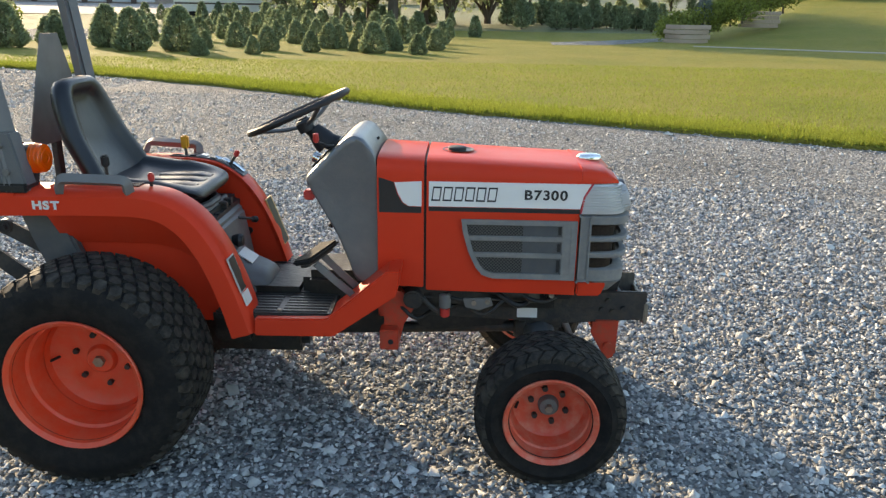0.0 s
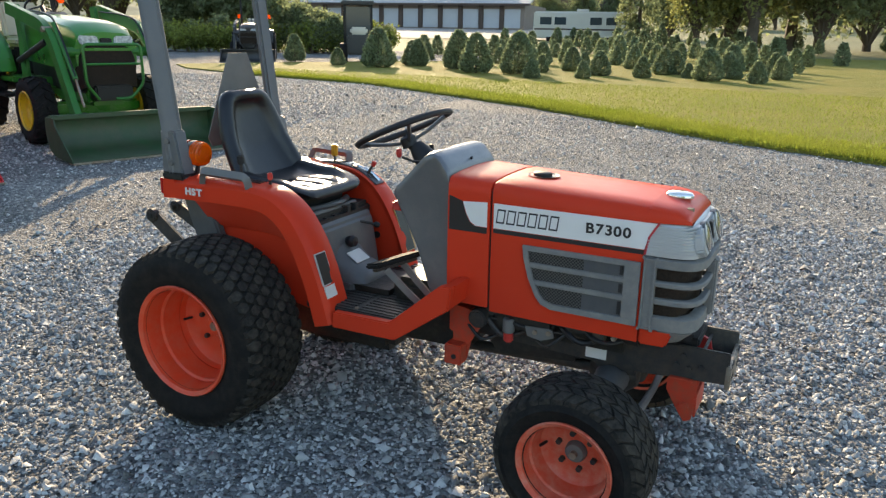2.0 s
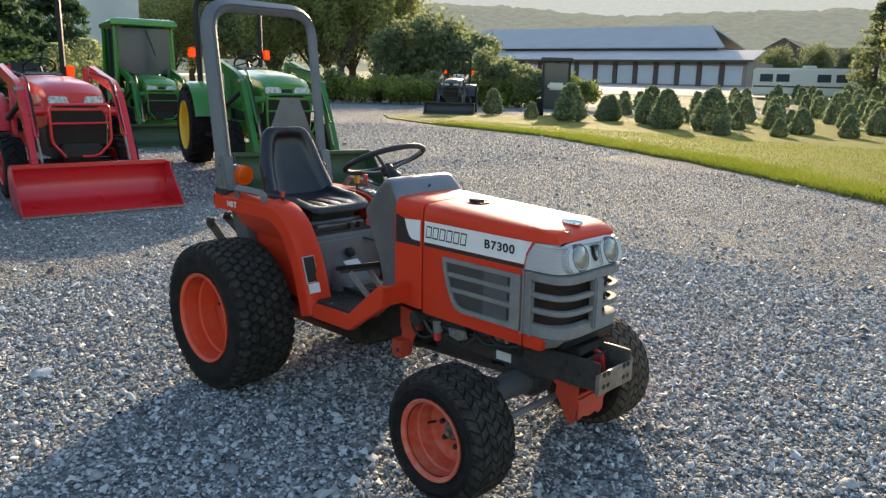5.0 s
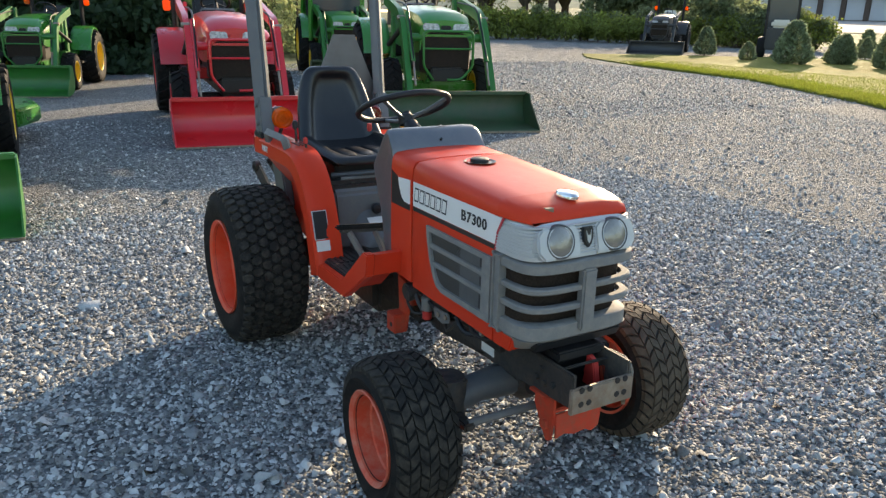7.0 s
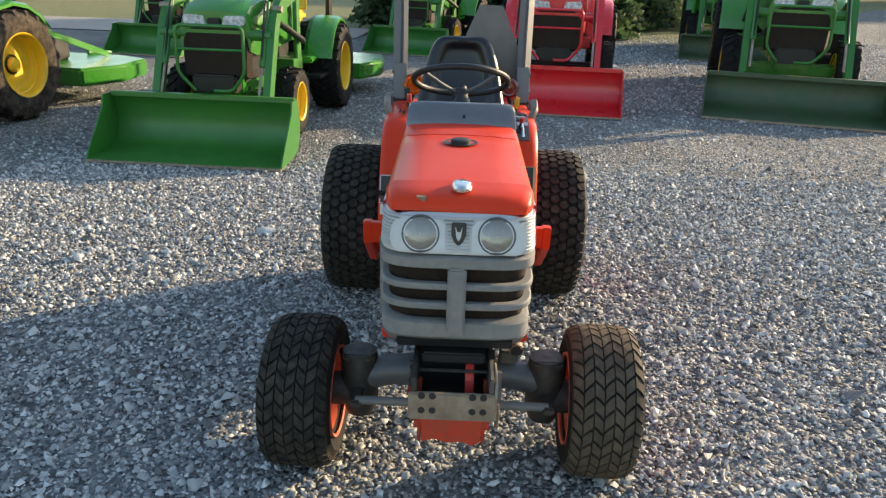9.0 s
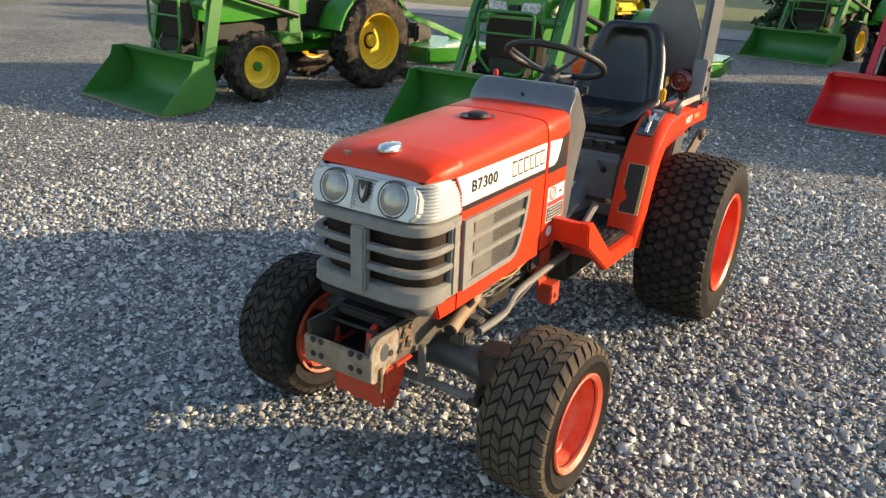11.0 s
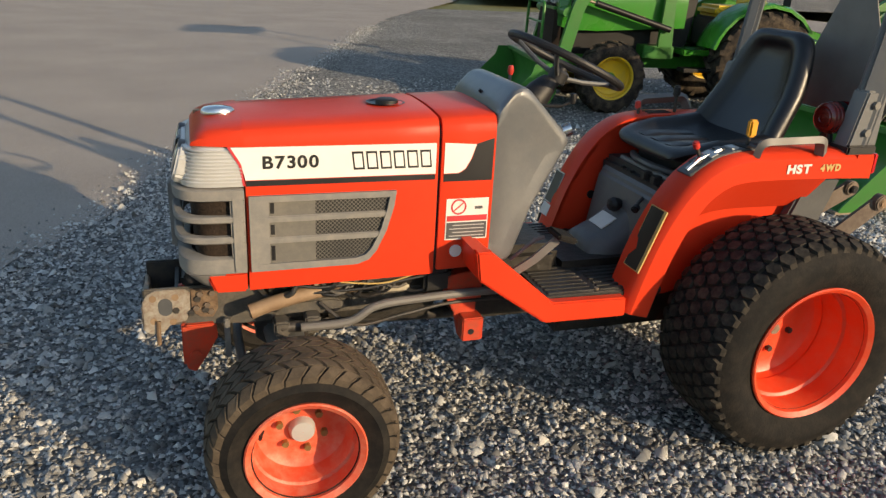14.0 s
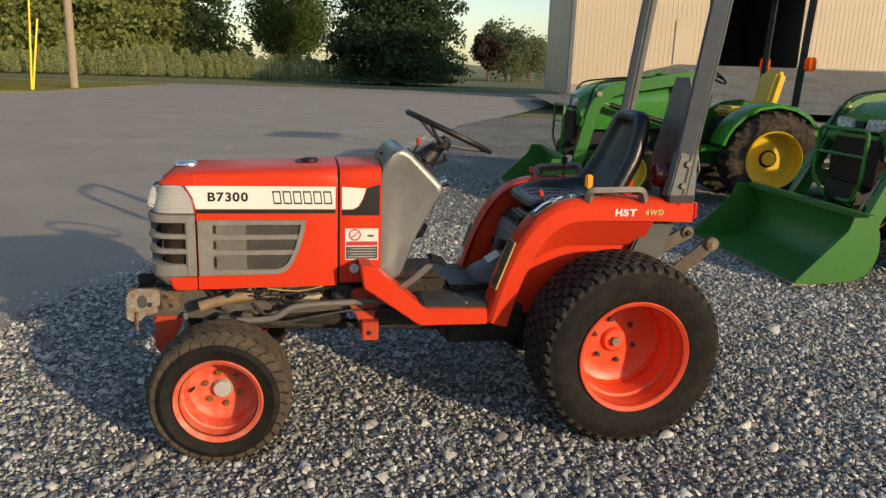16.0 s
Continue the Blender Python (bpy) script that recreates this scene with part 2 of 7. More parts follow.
JDUSTY = mat("dusty_dark_green_paint", (0.016, 0.075, 0.020), 0.5, 0, (0.045, 0.055, 0.030), 3, 0.8, 0.0006, 40, dust=(0.10, 0.085, 0.055), dust_amount=0.5)
JYELLOW = mat("yellow_rim_paint", (0.78, 0.50, 0.015), 0.4, 0, (0.65, 0.40, 0.02), 8, 0.5, dust=(0.4, 0.3, 0.12), dust_amount=0.3)
JBLACK = mat("black_trim", (0.007, 0.007, 0.0075), 0.45, 0, (0.014, 0.014, 0.014), 9, 0.5, spec=0.35)
KRED = mat("red_paint", (0.66, 0.016, 0.022), 0.3, 0, (0.55, 0.014, 0.02), 3, 0.6, 0.0004, 30, coat=0.3, dust=(0.5, 0.08, 0.06), dust_amount=0.2)
MUDDY = mat("muddy_tyre_rubber", (0.012, 0.011, 0.011), 0.8, 0, (0.030, 0.024, 0.018), 5, 0.7, 0.002, 90, spec=0.2, dust=(0.24, 0.18, 0.12), dust_amount=0.5)
DARKMETAL = mat("dark_machine_paint", (0.03, 0.03, 0.031), 0.5, 0, (0.055, 0.05, 0.045), 6, 0.6)
GLASSY = mat("tinted_cab_glass", (0.035, 0.055, 0.07), 0.05, 0, (0.025, 0.04, 0.05), 2, 0.5, coat=0.2, spec=0.3)
LIGHTGLASS = mat("clear_lamp", (0.80, 0.82, 0.83), 0.12, 0.0, (0.16, 0.165, 0.17), 34, 1.0, coat=1.0)
TANSEAT = mat("tan_seat_vinyl", (0.50, 0.42, 0.29), 0.5, 0, (0.42, 0.35, 0.24), 6, 0.6)
LEAF_SPRUCE = leafy(mat("spruce_needles", (0.040, 0.075, 0.034), 0.7, 0, (0.045, 0.080, 0.030), 2, 0.7, spread=0.35, island=True))
LEAF_HEDGE = leafy(mat("pale_fir_needles", (0.29, 0.33, 0.16), 0.7, 0, (0.36, 0.38, 0.18), 3, 0.7, spread=0.4, island=True))
LEAF_XMAS = leafy(mat("young_fir_needles", (0.175, 0.215, 0.125), 0.8, 0, (0.23, 0.265, 0.145), 3, 0.7, spread=0.4, island=True, spec=0.15), 0.38)
LEAF_PINE = leafy(mat("pine_foliage", (0.240, 0.270, 0.090), 0.8, 0, (0.165, 0.215, 0.065), 0.8, 0.7, spread=0.4, island=True))
LEAF_DEC = leafy(mat("broad_leaves", (0.080, 0.125, 0.030), 0.65, 0, (0.10, 0.14, 0.03), 0.9, 0.7, spread=0.45, island=True))
LEAF_YEL = leafy(mat("yellow_green_leaves", (0.18, 0.20, 0.035), 0.65, 0, (0.12, 0.16, 0.03), 0.9, 0.7, spread=0.4, island=True))
# distant foliage: haze and low backlight are put into these paler leaf colours
LEAF_FAR = leafy(mat("leaves_haze_sun_tint", (0.17, 0.185, 0.065), 0.7, 0, (0.25, 0.25, 0.08), 0.35, 0.8, spread=0.4, island=True), 0.6)
LEAF_FARD = leafy(mat("green_leaves_haze_tint", (0.130, 0.158, 0.078), 0.7, 0, (0.185, 0.205, 0.098), 0.4, 0.8, spread=0.4, island=True), 0.6)
LEAF_BLUE = leafy(mat("blue_spruce_needles", (0.13, 0.16, 0.15), 0.7, 0, (0.17, 0.20, 0.19), 3, 0.7, spread=0.3, island=True), 0.25)
LEAF_PURP = leafy(mat("dark_purple_leaves", (0.06, 0.035, 0.03), 0.65, 0, (0.05, 0.05, 0.03), 0.9, 0.7, spread=0.4, island=True))
BARK = mat("bark", (0.11, 0.08, 0.055), 0.9, 0, (0.06, 0.045, 0.035), 6, 0.7, 0.01, 20)
POLE = mat("weathered_pole_wood", (0.34, 0.26, 0.19), 0.85, 0, (0.24, 0.18, 0.13), 7, 0.7, 0.003, 40)
GUARD = mat("yellow_guy_guard", (0.80, 0.62, 0.02), 0.45)
SIDING = mat("tan_ribbed_siding", (0.56, 0.46, 0.34), 0.5, 0, (0.50, 0.41, 0.30), 0.6, 0.6, 0.0005, 20)
TRIMGREY = mat("slate_grey_trim", (0.12, 0.14, 0.16), 0.5)
CONCRETE = mat("concrete_footing", (0.34, 0.31, 0.27), 0.85, 0, (0.25, 0.23, 0.20), 2, 0.7, 0.003, 40)
ROOFM = mat("grey_metal_roof", (0.38, 0.375, 0.375), 0.75, 0.0, (0.32, 0.315, 0.315), 0.5, 0.6)
STONEW = mat("garden_wall_stone", (0.44, 0.34, 0.26), 0.85, 0, (0.34, 0.27, 0.21), 3, 0.7, 0.01, 25, spread=0.25, island=True)
WALLTAN = mat("tan_stucco", (0.26, 0.20, 0.16), 0.8, 0, (0.22, 0.17, 0.135), 0.7, 0.6)
DOORW = mat("white_roller_door", (0.50, 0.50, 0.51), 0.5, 0, (0.44, 0.44, 0.45), 1.2, 0.6)
RVM = mat("cream_motorhome_paint", (0.62, 0.59, 0.52), 0.35, 0, (0.55, 0.5, 0.42), 1.5, 0.5)
BROWNROOF = mat("brown_shingle_roof", (0.10, 0.065, 0.05), 0.85, 0, (0.07, 0.05, 0.04), 3, 0.7, 0.01, 30)
HILL = mat("wooded_hillside", (0.16, 0.18, 0.10), 0.95, 0, (0.22, 0.23, 0.13), 0.012, 0.8, 0.5, 0.15, fine=0.35)
# Far hills: haze is put into a pale colour and a faint glow
HAZE = mat("far_hills_haze_glow", (0.085, 0.095, 0.065), 0.95, 0, (0.13, 0.13, 0.085), 0.02, 0.9, 0.5, 0.12, fine=0.5, spec=0.0)
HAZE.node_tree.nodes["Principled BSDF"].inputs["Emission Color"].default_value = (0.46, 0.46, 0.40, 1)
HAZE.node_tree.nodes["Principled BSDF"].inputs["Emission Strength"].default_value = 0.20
FARHAZE = mat("farther_hills_haze_glow", (0.17, 0.18, 0.16), 0.95, 0, (0.20, 0.20, 0.17), 0.006, 0.8, 0.5, 0.1, fine=0.2, spec=0.0)
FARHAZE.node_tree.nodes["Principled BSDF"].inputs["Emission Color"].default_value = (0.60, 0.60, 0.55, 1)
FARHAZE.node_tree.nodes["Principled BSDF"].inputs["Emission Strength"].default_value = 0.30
SHEDGREY = mat("pale_grey_shed_siding", (0.62, 0.58, 0.52), 0.6, 0, (0.26, 0.28, 0.29), 0.5, 0.6)
# near-black colour that stands in for the shade inside the barn
DARKIN = mat("barn_interior_shade", (0.03, 0.028, 0.025), 0.9)


def gravel_material():
    """Crushed grey stone: cells of many greys with relief, and broader patches of paler fines."""
    m = bpy.data.materials.new("crushed_stone")
    m.use_nodes = True
    nt = m.node_tree
    p, L = nt.nodes["Principled BSDF"], nt.links.new
    co = nt.nodes.new("ShaderNodeTexCoord").outputs["Object"]
    warp = nt.nodes.new("ShaderNodeTexNoise")
    warp.inputs["Scale"].default_value = 30
    L(co, warp.inputs["Vector"])
    add = nt.nodes.new("ShaderNodeMix")
    add.data_type = "VECTOR"
    add.inputs["Factor"].default_value = 0.02
    L(co, add.inputs["A"]), L(warp.outputs["Color"], add.inputs["B"])
    v = nt.nodes.new("ShaderNodeTexVoronoi")
    v.inputs["Scale"].default_value = 52
    L(add.outputs["Result"], v.inputs["Vector"])
    sep = nt.nodes.new("ShaderNodeSeparateColor")
    L(v.outputs["Color"], sep.inputs[0])
    cr = nt.nodes.new("ShaderNodeValToRGB")
    e = cr.color_ramp.elements
    e[0].position, e[0].color = 0.0, (0.085, 0.088, 0.088, 1)
    e[1].position, e[1].color = 1.0, (0.46, 0.455, 0.43, 1)
    k = e.new(0.5)
    k.color = (0.205, 0.21, 0.206, 1)
    k = e.new(0.86)
    k.color = (0.30, 0.30, 0.285, 1)
    L(sep.outputs[0], cr.inputs[0])
    n = nt.nodes.new("ShaderNodeTexNoise")
    n.inputs["Scale"].default_value, n.inputs["Detail"].default_value = 0.7, 6
    L(co, n.inputs["Vector"])
    r = nt.nodes.new("ShaderNodeMapRange")
    r.inputs["From Min"].default_value, r.inputs["From Max"].default_value = 0.3, 0.7
    r.inputs["To Min"].default_value, r.inputs["To Max"].default_value = 0.80, 1.18
    L(n.outputs["Fac"], r.inputs["Value"])
    hv = nt.nodes.new("ShaderNodeHueSaturation")
    L(r.outputs[0], hv.inputs["Value"]), L(cr.outputs[0], hv.inputs["Color"])
    L(hv.outputs[0], p.inputs["Base Color"])
    p.inputs["Roughness"].default_value = 0.95
    p.inputs["Specular IOR Level"].default_value = 0.2
    b = nt.nodes.new("ShaderNodeBump")
    b.invert = True
    b.inputs["Distance"].default_value, b.inputs["Strength"].default_value = 0.03, 1.0
    L(v.outputs["Distance"], b.inputs["Height"])
    L(b.outputs[0], p.inputs["Normal"])
    return m


GRAVEL = gravel_material()
STONE = mat("loose_stone", (0.350, 0.352, 0.338), 0.9, 0, (0.45, 0.44, 0.40), 9, 0.6, 0.002, 120, spec=0.2, spread=0.68, island=True)
ASPHALT = mat("worn_asphalt", (0.37, 0.325, 0.28), 0.9, 0, (0.27, 0.24, 0.21), 0.9, 0.9, 0.006, 140, fine=0.45)
LAWN = mat("mown_grass", (0.165, 0.178, 0.028), 0.9, 0, (0.285, 0.235, 0.065), 0.35, 0.9, 0.03, 45, fine=0.5, spec=0.1)
FIELD = mat("rough_field", (0.11, 0.13, 0.04), 0.9, 0, (0.18, 0.17, 0.07), 0.15, 0.9, 0.05, 12, fine=0.4)
BLADE = leafy(mat("grass_blades", (0.155, 0.200, 0.020), 0.75, 0, (0.24, 0.25, 0.05), 0.6, 0.8, spread=0.35, island=True, spec=0.12), 0.4)

# ---- mesh helpers ----
def part(name, bm, material, parent=None, label="", smooth=True):
    """One mesh object from a bmesh, under a thing or a part."""
    me = bpy.data.meshes.new(name)
    bmesh.ops.recalc_face_normals(bm, faces=bm.faces)
    bm.to_mesh(me)
    bm.free()
    me.materials.append(material)
    if smooth:
        me.polygons.foreach_set("use_smooth", [True] * len(me.polygons))
        me.set_sharp_from_angle(angle=radians(34))
    ob = new(name, me)
    if parent is not None:
        ob.parent = parent
    if label:
        ob["label"] = label
    return ob


def mesh_part(name, verts, faces, material, parent=None, label=""):
    """One mesh object from arrays of corners and equal faces."""
    me = bpy.data.meshes.new(name)
    verts, faces = np.asarray(verts, np.float32), np.asarray(faces, np.int32)
    n = faces.shape[1]
    me.vertices.add(len(verts))
    me.vertices.foreach_set("co", verts.ravel())
    me.loops.add(faces.size)
    me.loops.foreach_set("vertex_index", faces.ravel())
    me.polygons.add(len(faces))
    me.polygons.foreach_set("loop_start", np.arange(len(faces), dtype=np.int32) * n)
    me.update(calc_edges=True)
    me.validate()
    me.materials.append(material)
    ob = new(name, me)
    if parent is not None:
        ob.parent = parent
    if label:
        ob["label"] = label
    return ob


def thing(name, label, category, m=None, group="", kind=""):
    ob = new(name)
    ob.empty_display_size = 0.2
    if m is not None:
        ob.matrix_basis = m
    return tagged(ob, label, category, group, kind)


def bevel(bm, width, segments=2, angle=25):
    edges = [e for e in bm.edges if len(e.link_faces) == 2 and e.calc_face_angle(0) > radians(angle)]
    bmesh.ops.bevel(bm, geom=edges, offset=width, segments=segments, affect="EDGES", clamp_overlap=True)
    return bm


def box(x0, x1, y0, y1, z0, z1, bev=0.0, bm=None, m=None, seg=2):
    own = bmesh.new()
    r = bmesh.ops.create_cube(own, size=1)
    for v in own.verts:
        v.co = Vector((x0 + (v.co.x + 0.5) * (x1 - x0), y0 + (v.co.y + 0.5) * (y1 - y0), z0 + (v.co.z + 0.5) * (z1 - z0)))
    if bev:
        bevel(own, bev, seg)
    if m is not None:
        bmesh.ops.transform(own, matrix=m, verts=own.verts)
    return own if bm is None else merge(bm, own)


def merge(bm, other):
    me = bpy.data.meshes.new("tmp")
    other.to_mesh(me)
    other.free()
    bm.from_mesh(me)
    bpy.data.meshes.remove(me)
    return bm


def prism(profile, a, b, axis="y", bev=0.0, seg=2, m=None):
    """A closed outline (two coordinates) pushed from a to b along an axis. y: outline is x, z; x: y, z; z: x, y."""
    def at(p, d):
        return {"y": (p[0], d, p[1]), "x": (d, p[0], p[1]), "z": (p[0], p[1], d)}[axis]
    bm = bmesh.new()
    lo = [bm.verts.new(at(p, a)) for p in profile]
    hi = [bm.verts.new(at(p, b)) for p in profile]
    n = len(profile)
    bm.faces.new(lo)
    bm.faces.new(hi[::-1])
    for i in range(n):
        bm.faces.new((lo[i], hi[i], hi[(i + 1) % n], lo[(i + 1) % n]))
    bmesh.ops.recalc_face_normals(bm, faces=bm.faces)
    if bev:
        bevel(bm, bev, seg)
    if m is not None:
        bmesh.ops.transform(bm, matrix=m, verts=bm.verts)
    return bm


def loft(loops, closed=True, caps=True):
    """Skin over loops of equal length."""
    bm = bmesh.new()
    rows = [[bm.verts.new(p) for p in loop] for loop in loops]
    n = len(loops[0])
    for r, s in zip(rows, rows[1:]):
        for i in range(n if closed else n - 1):
            j = (i + 1) % n
            bm.faces.new((r[i], s[i], s[j], r[j]))
    if caps and closed:
        bm.faces.new(rows[0])
        bm.faces.new(rows[-1][::-1])
    bmesh.ops.recalc_face_normals(bm, faces=bm.faces)
    return bm


def lathe(profile, segments=48, axis="y", at=(0, 0, 0), closed=False):
    """Turns (radius, along) points round an axis."""
    bm = bmesh.new()
    rows = []
    for k in range(segments):
        a = 2 * math.pi * k / segments
        c, s = math.cos(a), math.sin(a)
        row = []
        for r, d in profile:
            p = {"y": (r * c, d, r * s), "z": (r * c, r * s, d), "x": (d, r * c, r * s)}[axis]
            row.append(bm.verts.new(Vector(p) + Vector(at)))
        rows.append(row)
    n = len(profile)
    for k in range(segments):
        r, s = rows[k], rows[(k + 1) % segments]
        for i in range(n if closed else n - 1):
            j = (i + 1) % n
            bm.faces.new((r[i], r[j], s[j], s[i]))
    bmesh.ops.remove_doubles(bm, verts=bm.verts, dist=1e-5)
    bmesh.ops.recalc_face_normals(bm, faces=bm.faces)
    return bm


def tube(points, radius, segments=10, close=False, flat=None):
    """A round (or, with flat=(w, h), rectangular) bar along points."""
    pts = [Vector(p) for p in points]
    loops = []
    n = len(pts)
    prev = None
    for i, p in enumerate(pts):
        a = pts[i - 1] if i or close else p
        b = pts[(i + 1) % n] if i < n - 1 or close else p
        d = (b - a).normalized()
        if prev is None:
            u = d.orthogonal() if abs(d.z) > 0.95 else d.cross(Vector((0, 0, 1)))
        else:
            u = prev - d * prev.dot(d)
        u.normalize()
        prev = u
        w = d.cross(u)
        rad = radius[i] if isinstance(radius, (list, tuple)) else radius
        if flat:
            loops.append([p + u * sx * flat[0] / 2 + w * sy * flat[1] / 2 for sx, sy in ((1, 1), (-1, 1), (-1, -1), (1, -1))])
        else:
            loops.append([p + (u * math.cos(2 * math.pi * k / segments) + w * math.sin(2 * math.pi * k / segments)) * rad for k in range(segments)])
    if close:
        loops.append(loops[0])
        bm = loft(loops, caps=False)
        bmesh.ops.remove_doubles(bm, verts=bm.verts, dist=1e-6)
        return bm
    return loft(loops)


def smooth_path(points, steps=6):
    """A soft curve through points."""
    pts = [Vector(p) for p in points]
    out = []
    for i in range(len(pts) - 1):
        p0, p1, p2, p3 = pts[max(0, i - 1)], pts[i], pts[i + 1], pts[min(len(pts) - 1, i + 2)]
        for k in range(steps):
            t = k / steps
            out.append(0.5 * ((2 * p1) + (p2 - p0) * t + (2 * p0 - 5 * p1 + 4 * p2 - p3) * t * t + (3 * p1 - p0 - 3 * p2 + p3) * t ** 3))
    out.append(pts[-1])
    return out


def rounded(points, radius, steps=5):
    """A path with its corners rounded off."""
    pts = [Vector(p) for p in points]
    out = [pts[0]]
    for a, b, c in zip(pts, pts[1:], pts[2:]):
        p = b + (a - b).normalized() * min(radius, (a - b).length / 2)
        q = b + (c - b).normalized() * min(radius, (c - b).length / 2)
        for k in range(steps + 1):
            t = k / steps
            out.append(p * (1 - t) ** 2 + b * 2 * t * (1 - t) + q * t * t)
    out.append(pts[-1])
    return out


def cyl(p, q, radius, segments=16, bev=0.0):
    bm = tube([p, q], radius, segments)
    if bev:
        bevel(bm, bev, 2, 50)
    return bm


def text_part(body, size, m, material, parent, name="letter", bold=0.0, squash=1.0):
    """Raised characters, each a part of its own, centred on m and read along its x axis."""
    made, widths = [], []
    for ch in body:
        cu = bpy.data.curves.new("letter", "FONT")
        cu.body, cu.size, cu.align_y = ch, size, "CENTER"
        cu.extrude, cu.offset = 0.0006, bold
        tmp = new("letter_tmp", cu)
        bpy.context.view_layer.update()
        me = bpy.data.meshes.new_from_object(tmp.evaluated_get(bpy.context.evaluated_depsgraph_get()))
        bpy.data.objects.remove(tmp)
        xs = [v.co.x for v in me.vertices]
        me.transform(Matrix.Translation((-min(xs), 0, 0)))
        made.append(me)
        widths.append(max(xs) - min(xs))
    gap = size * 0.09
    x = -(sum(widths) + gap * (len(body) - 1)) / 2
    for me, w in zip(made, widths):
        me.transform(m @ Matrix.Diagonal((squash, 1, 1, 1)) @ Matrix.Translation((x, 0, 0)))
        me.materials.clear()
        me.materials.append(material)
        new(name, me).parent = parent
        x += w + gap

# ---- wheels ----
def tyre_profile(R, rim, w):
    half = [(rim - 0.012, 0.40), (rim + 0.012, 0.435), (rim + 0.03, 0.455), ((R + rim) / 2, 0.50), (R - 0.045, 0.485), (R - 0.018, 0.44), (R - 0.006, 0.36), (R, 0.2), (R + 0.001, 0)]
    return [(r, y * w) for r, y in half] + [(r, -y * w) for r, y in half[-2::-1]]


def tread_blocks(R, w, blocks, height=0.012):
    """Raised blocks: each a polygon of (angle, across) corners laid on the tyre."""
    verts, faces = [], []
    bm = bmesh.new()
    for poly in blocks:
        cs, cy = sum(p[0] for p in poly) / len(poly), sum(p[1] for p in poly) / len(poly)
        lo, hi = [], []
        for s, y in poly:
            for rows, k, h in ((lo, 1.0, -0.006), (hi, 0.86, height)):
                a, yy = cs + (s - cs) * k, cy + (y - cy) * k
                r = R + h - 0.035 * abs(2 * yy / w) ** 5
                rows.append(bm.verts.new((r * math.cos(a), yy, r * math.sin(a))))
        bm.faces.new(hi)
        n = len(poly)
        for i in range(n):
            bm.faces.new((lo[i], lo[(i + 1) % n], hi[(i + 1) % n], hi[i]))
    return bm


def turf_blocks(R, w, n=46, cols=7):
    """Staggered six-sided turf blocks with shoulder bars."""
    out = []
    da, dy = 2 * math.pi / n, w * 0.90 / cols
    for c in range(cols):
        y = -0.45 * w + (c + 0.5) * dy
        for k in range(n):
            a = da * (k + 0.5 * (c % 2))
            out.append([(a - 0.48 * da, y - 0.1 * dy), (a - 0.25 * da, y - 0.52 * dy), (a + 0.25 * da, y - 0.52 * dy), (a + 0.48 * da, y + 0.1 * dy), (a + 0.25 * da, y + 0.52 * dy), (a - 0.25 * da, y + 0.52 * dy)])
    return out


def chevron_blocks(R, w, n=34):
    """Slanted zigzag blocks with narrow grooves as on a worn front turf tyre."""
    out = []
    da = 2 * math.pi / n
    cols = 7
    dy = w * 0.93 / cols
    for c in range(cols):
        y = -0.465 * w + (c + 0.5) * dy
        sl = 0.62 * da * (1 if c % 2 else -1)
        for k in range(n):
            a = da * (k + 0.17 * c)
            out.append([(a - 0.44 * da - sl / 2, y - dy * 0.50), (a + 0.44 * da - sl / 2, y - dy * 0.50), (a + 0.50 * da, y), (a + 0.44 * da + sl / 2, y + dy * 0.50), (a - 0.44 * da + sl / 2, y + dy * 0.50), (a - 0.38 * da, y)])
    return out


def lug_blocks(R, w, n=20):
    """Long slanted bars, left and right in turn, as on a drive tyre."""
    out = []
    da = 2 * math.pi / n
    for k in range(n):
        for side in (1, -1):
            a = da * (k + (0.5 if side < 0 else 0))
            out.append([(a - 0.12 * da, side * -0.03 * w), (a + 0.16 * da, side * -0.03 * w), (a + 0.95 * da, side * 0.47 * w), (a + 0.60 * da, side * 0.49 * w)])
    return out


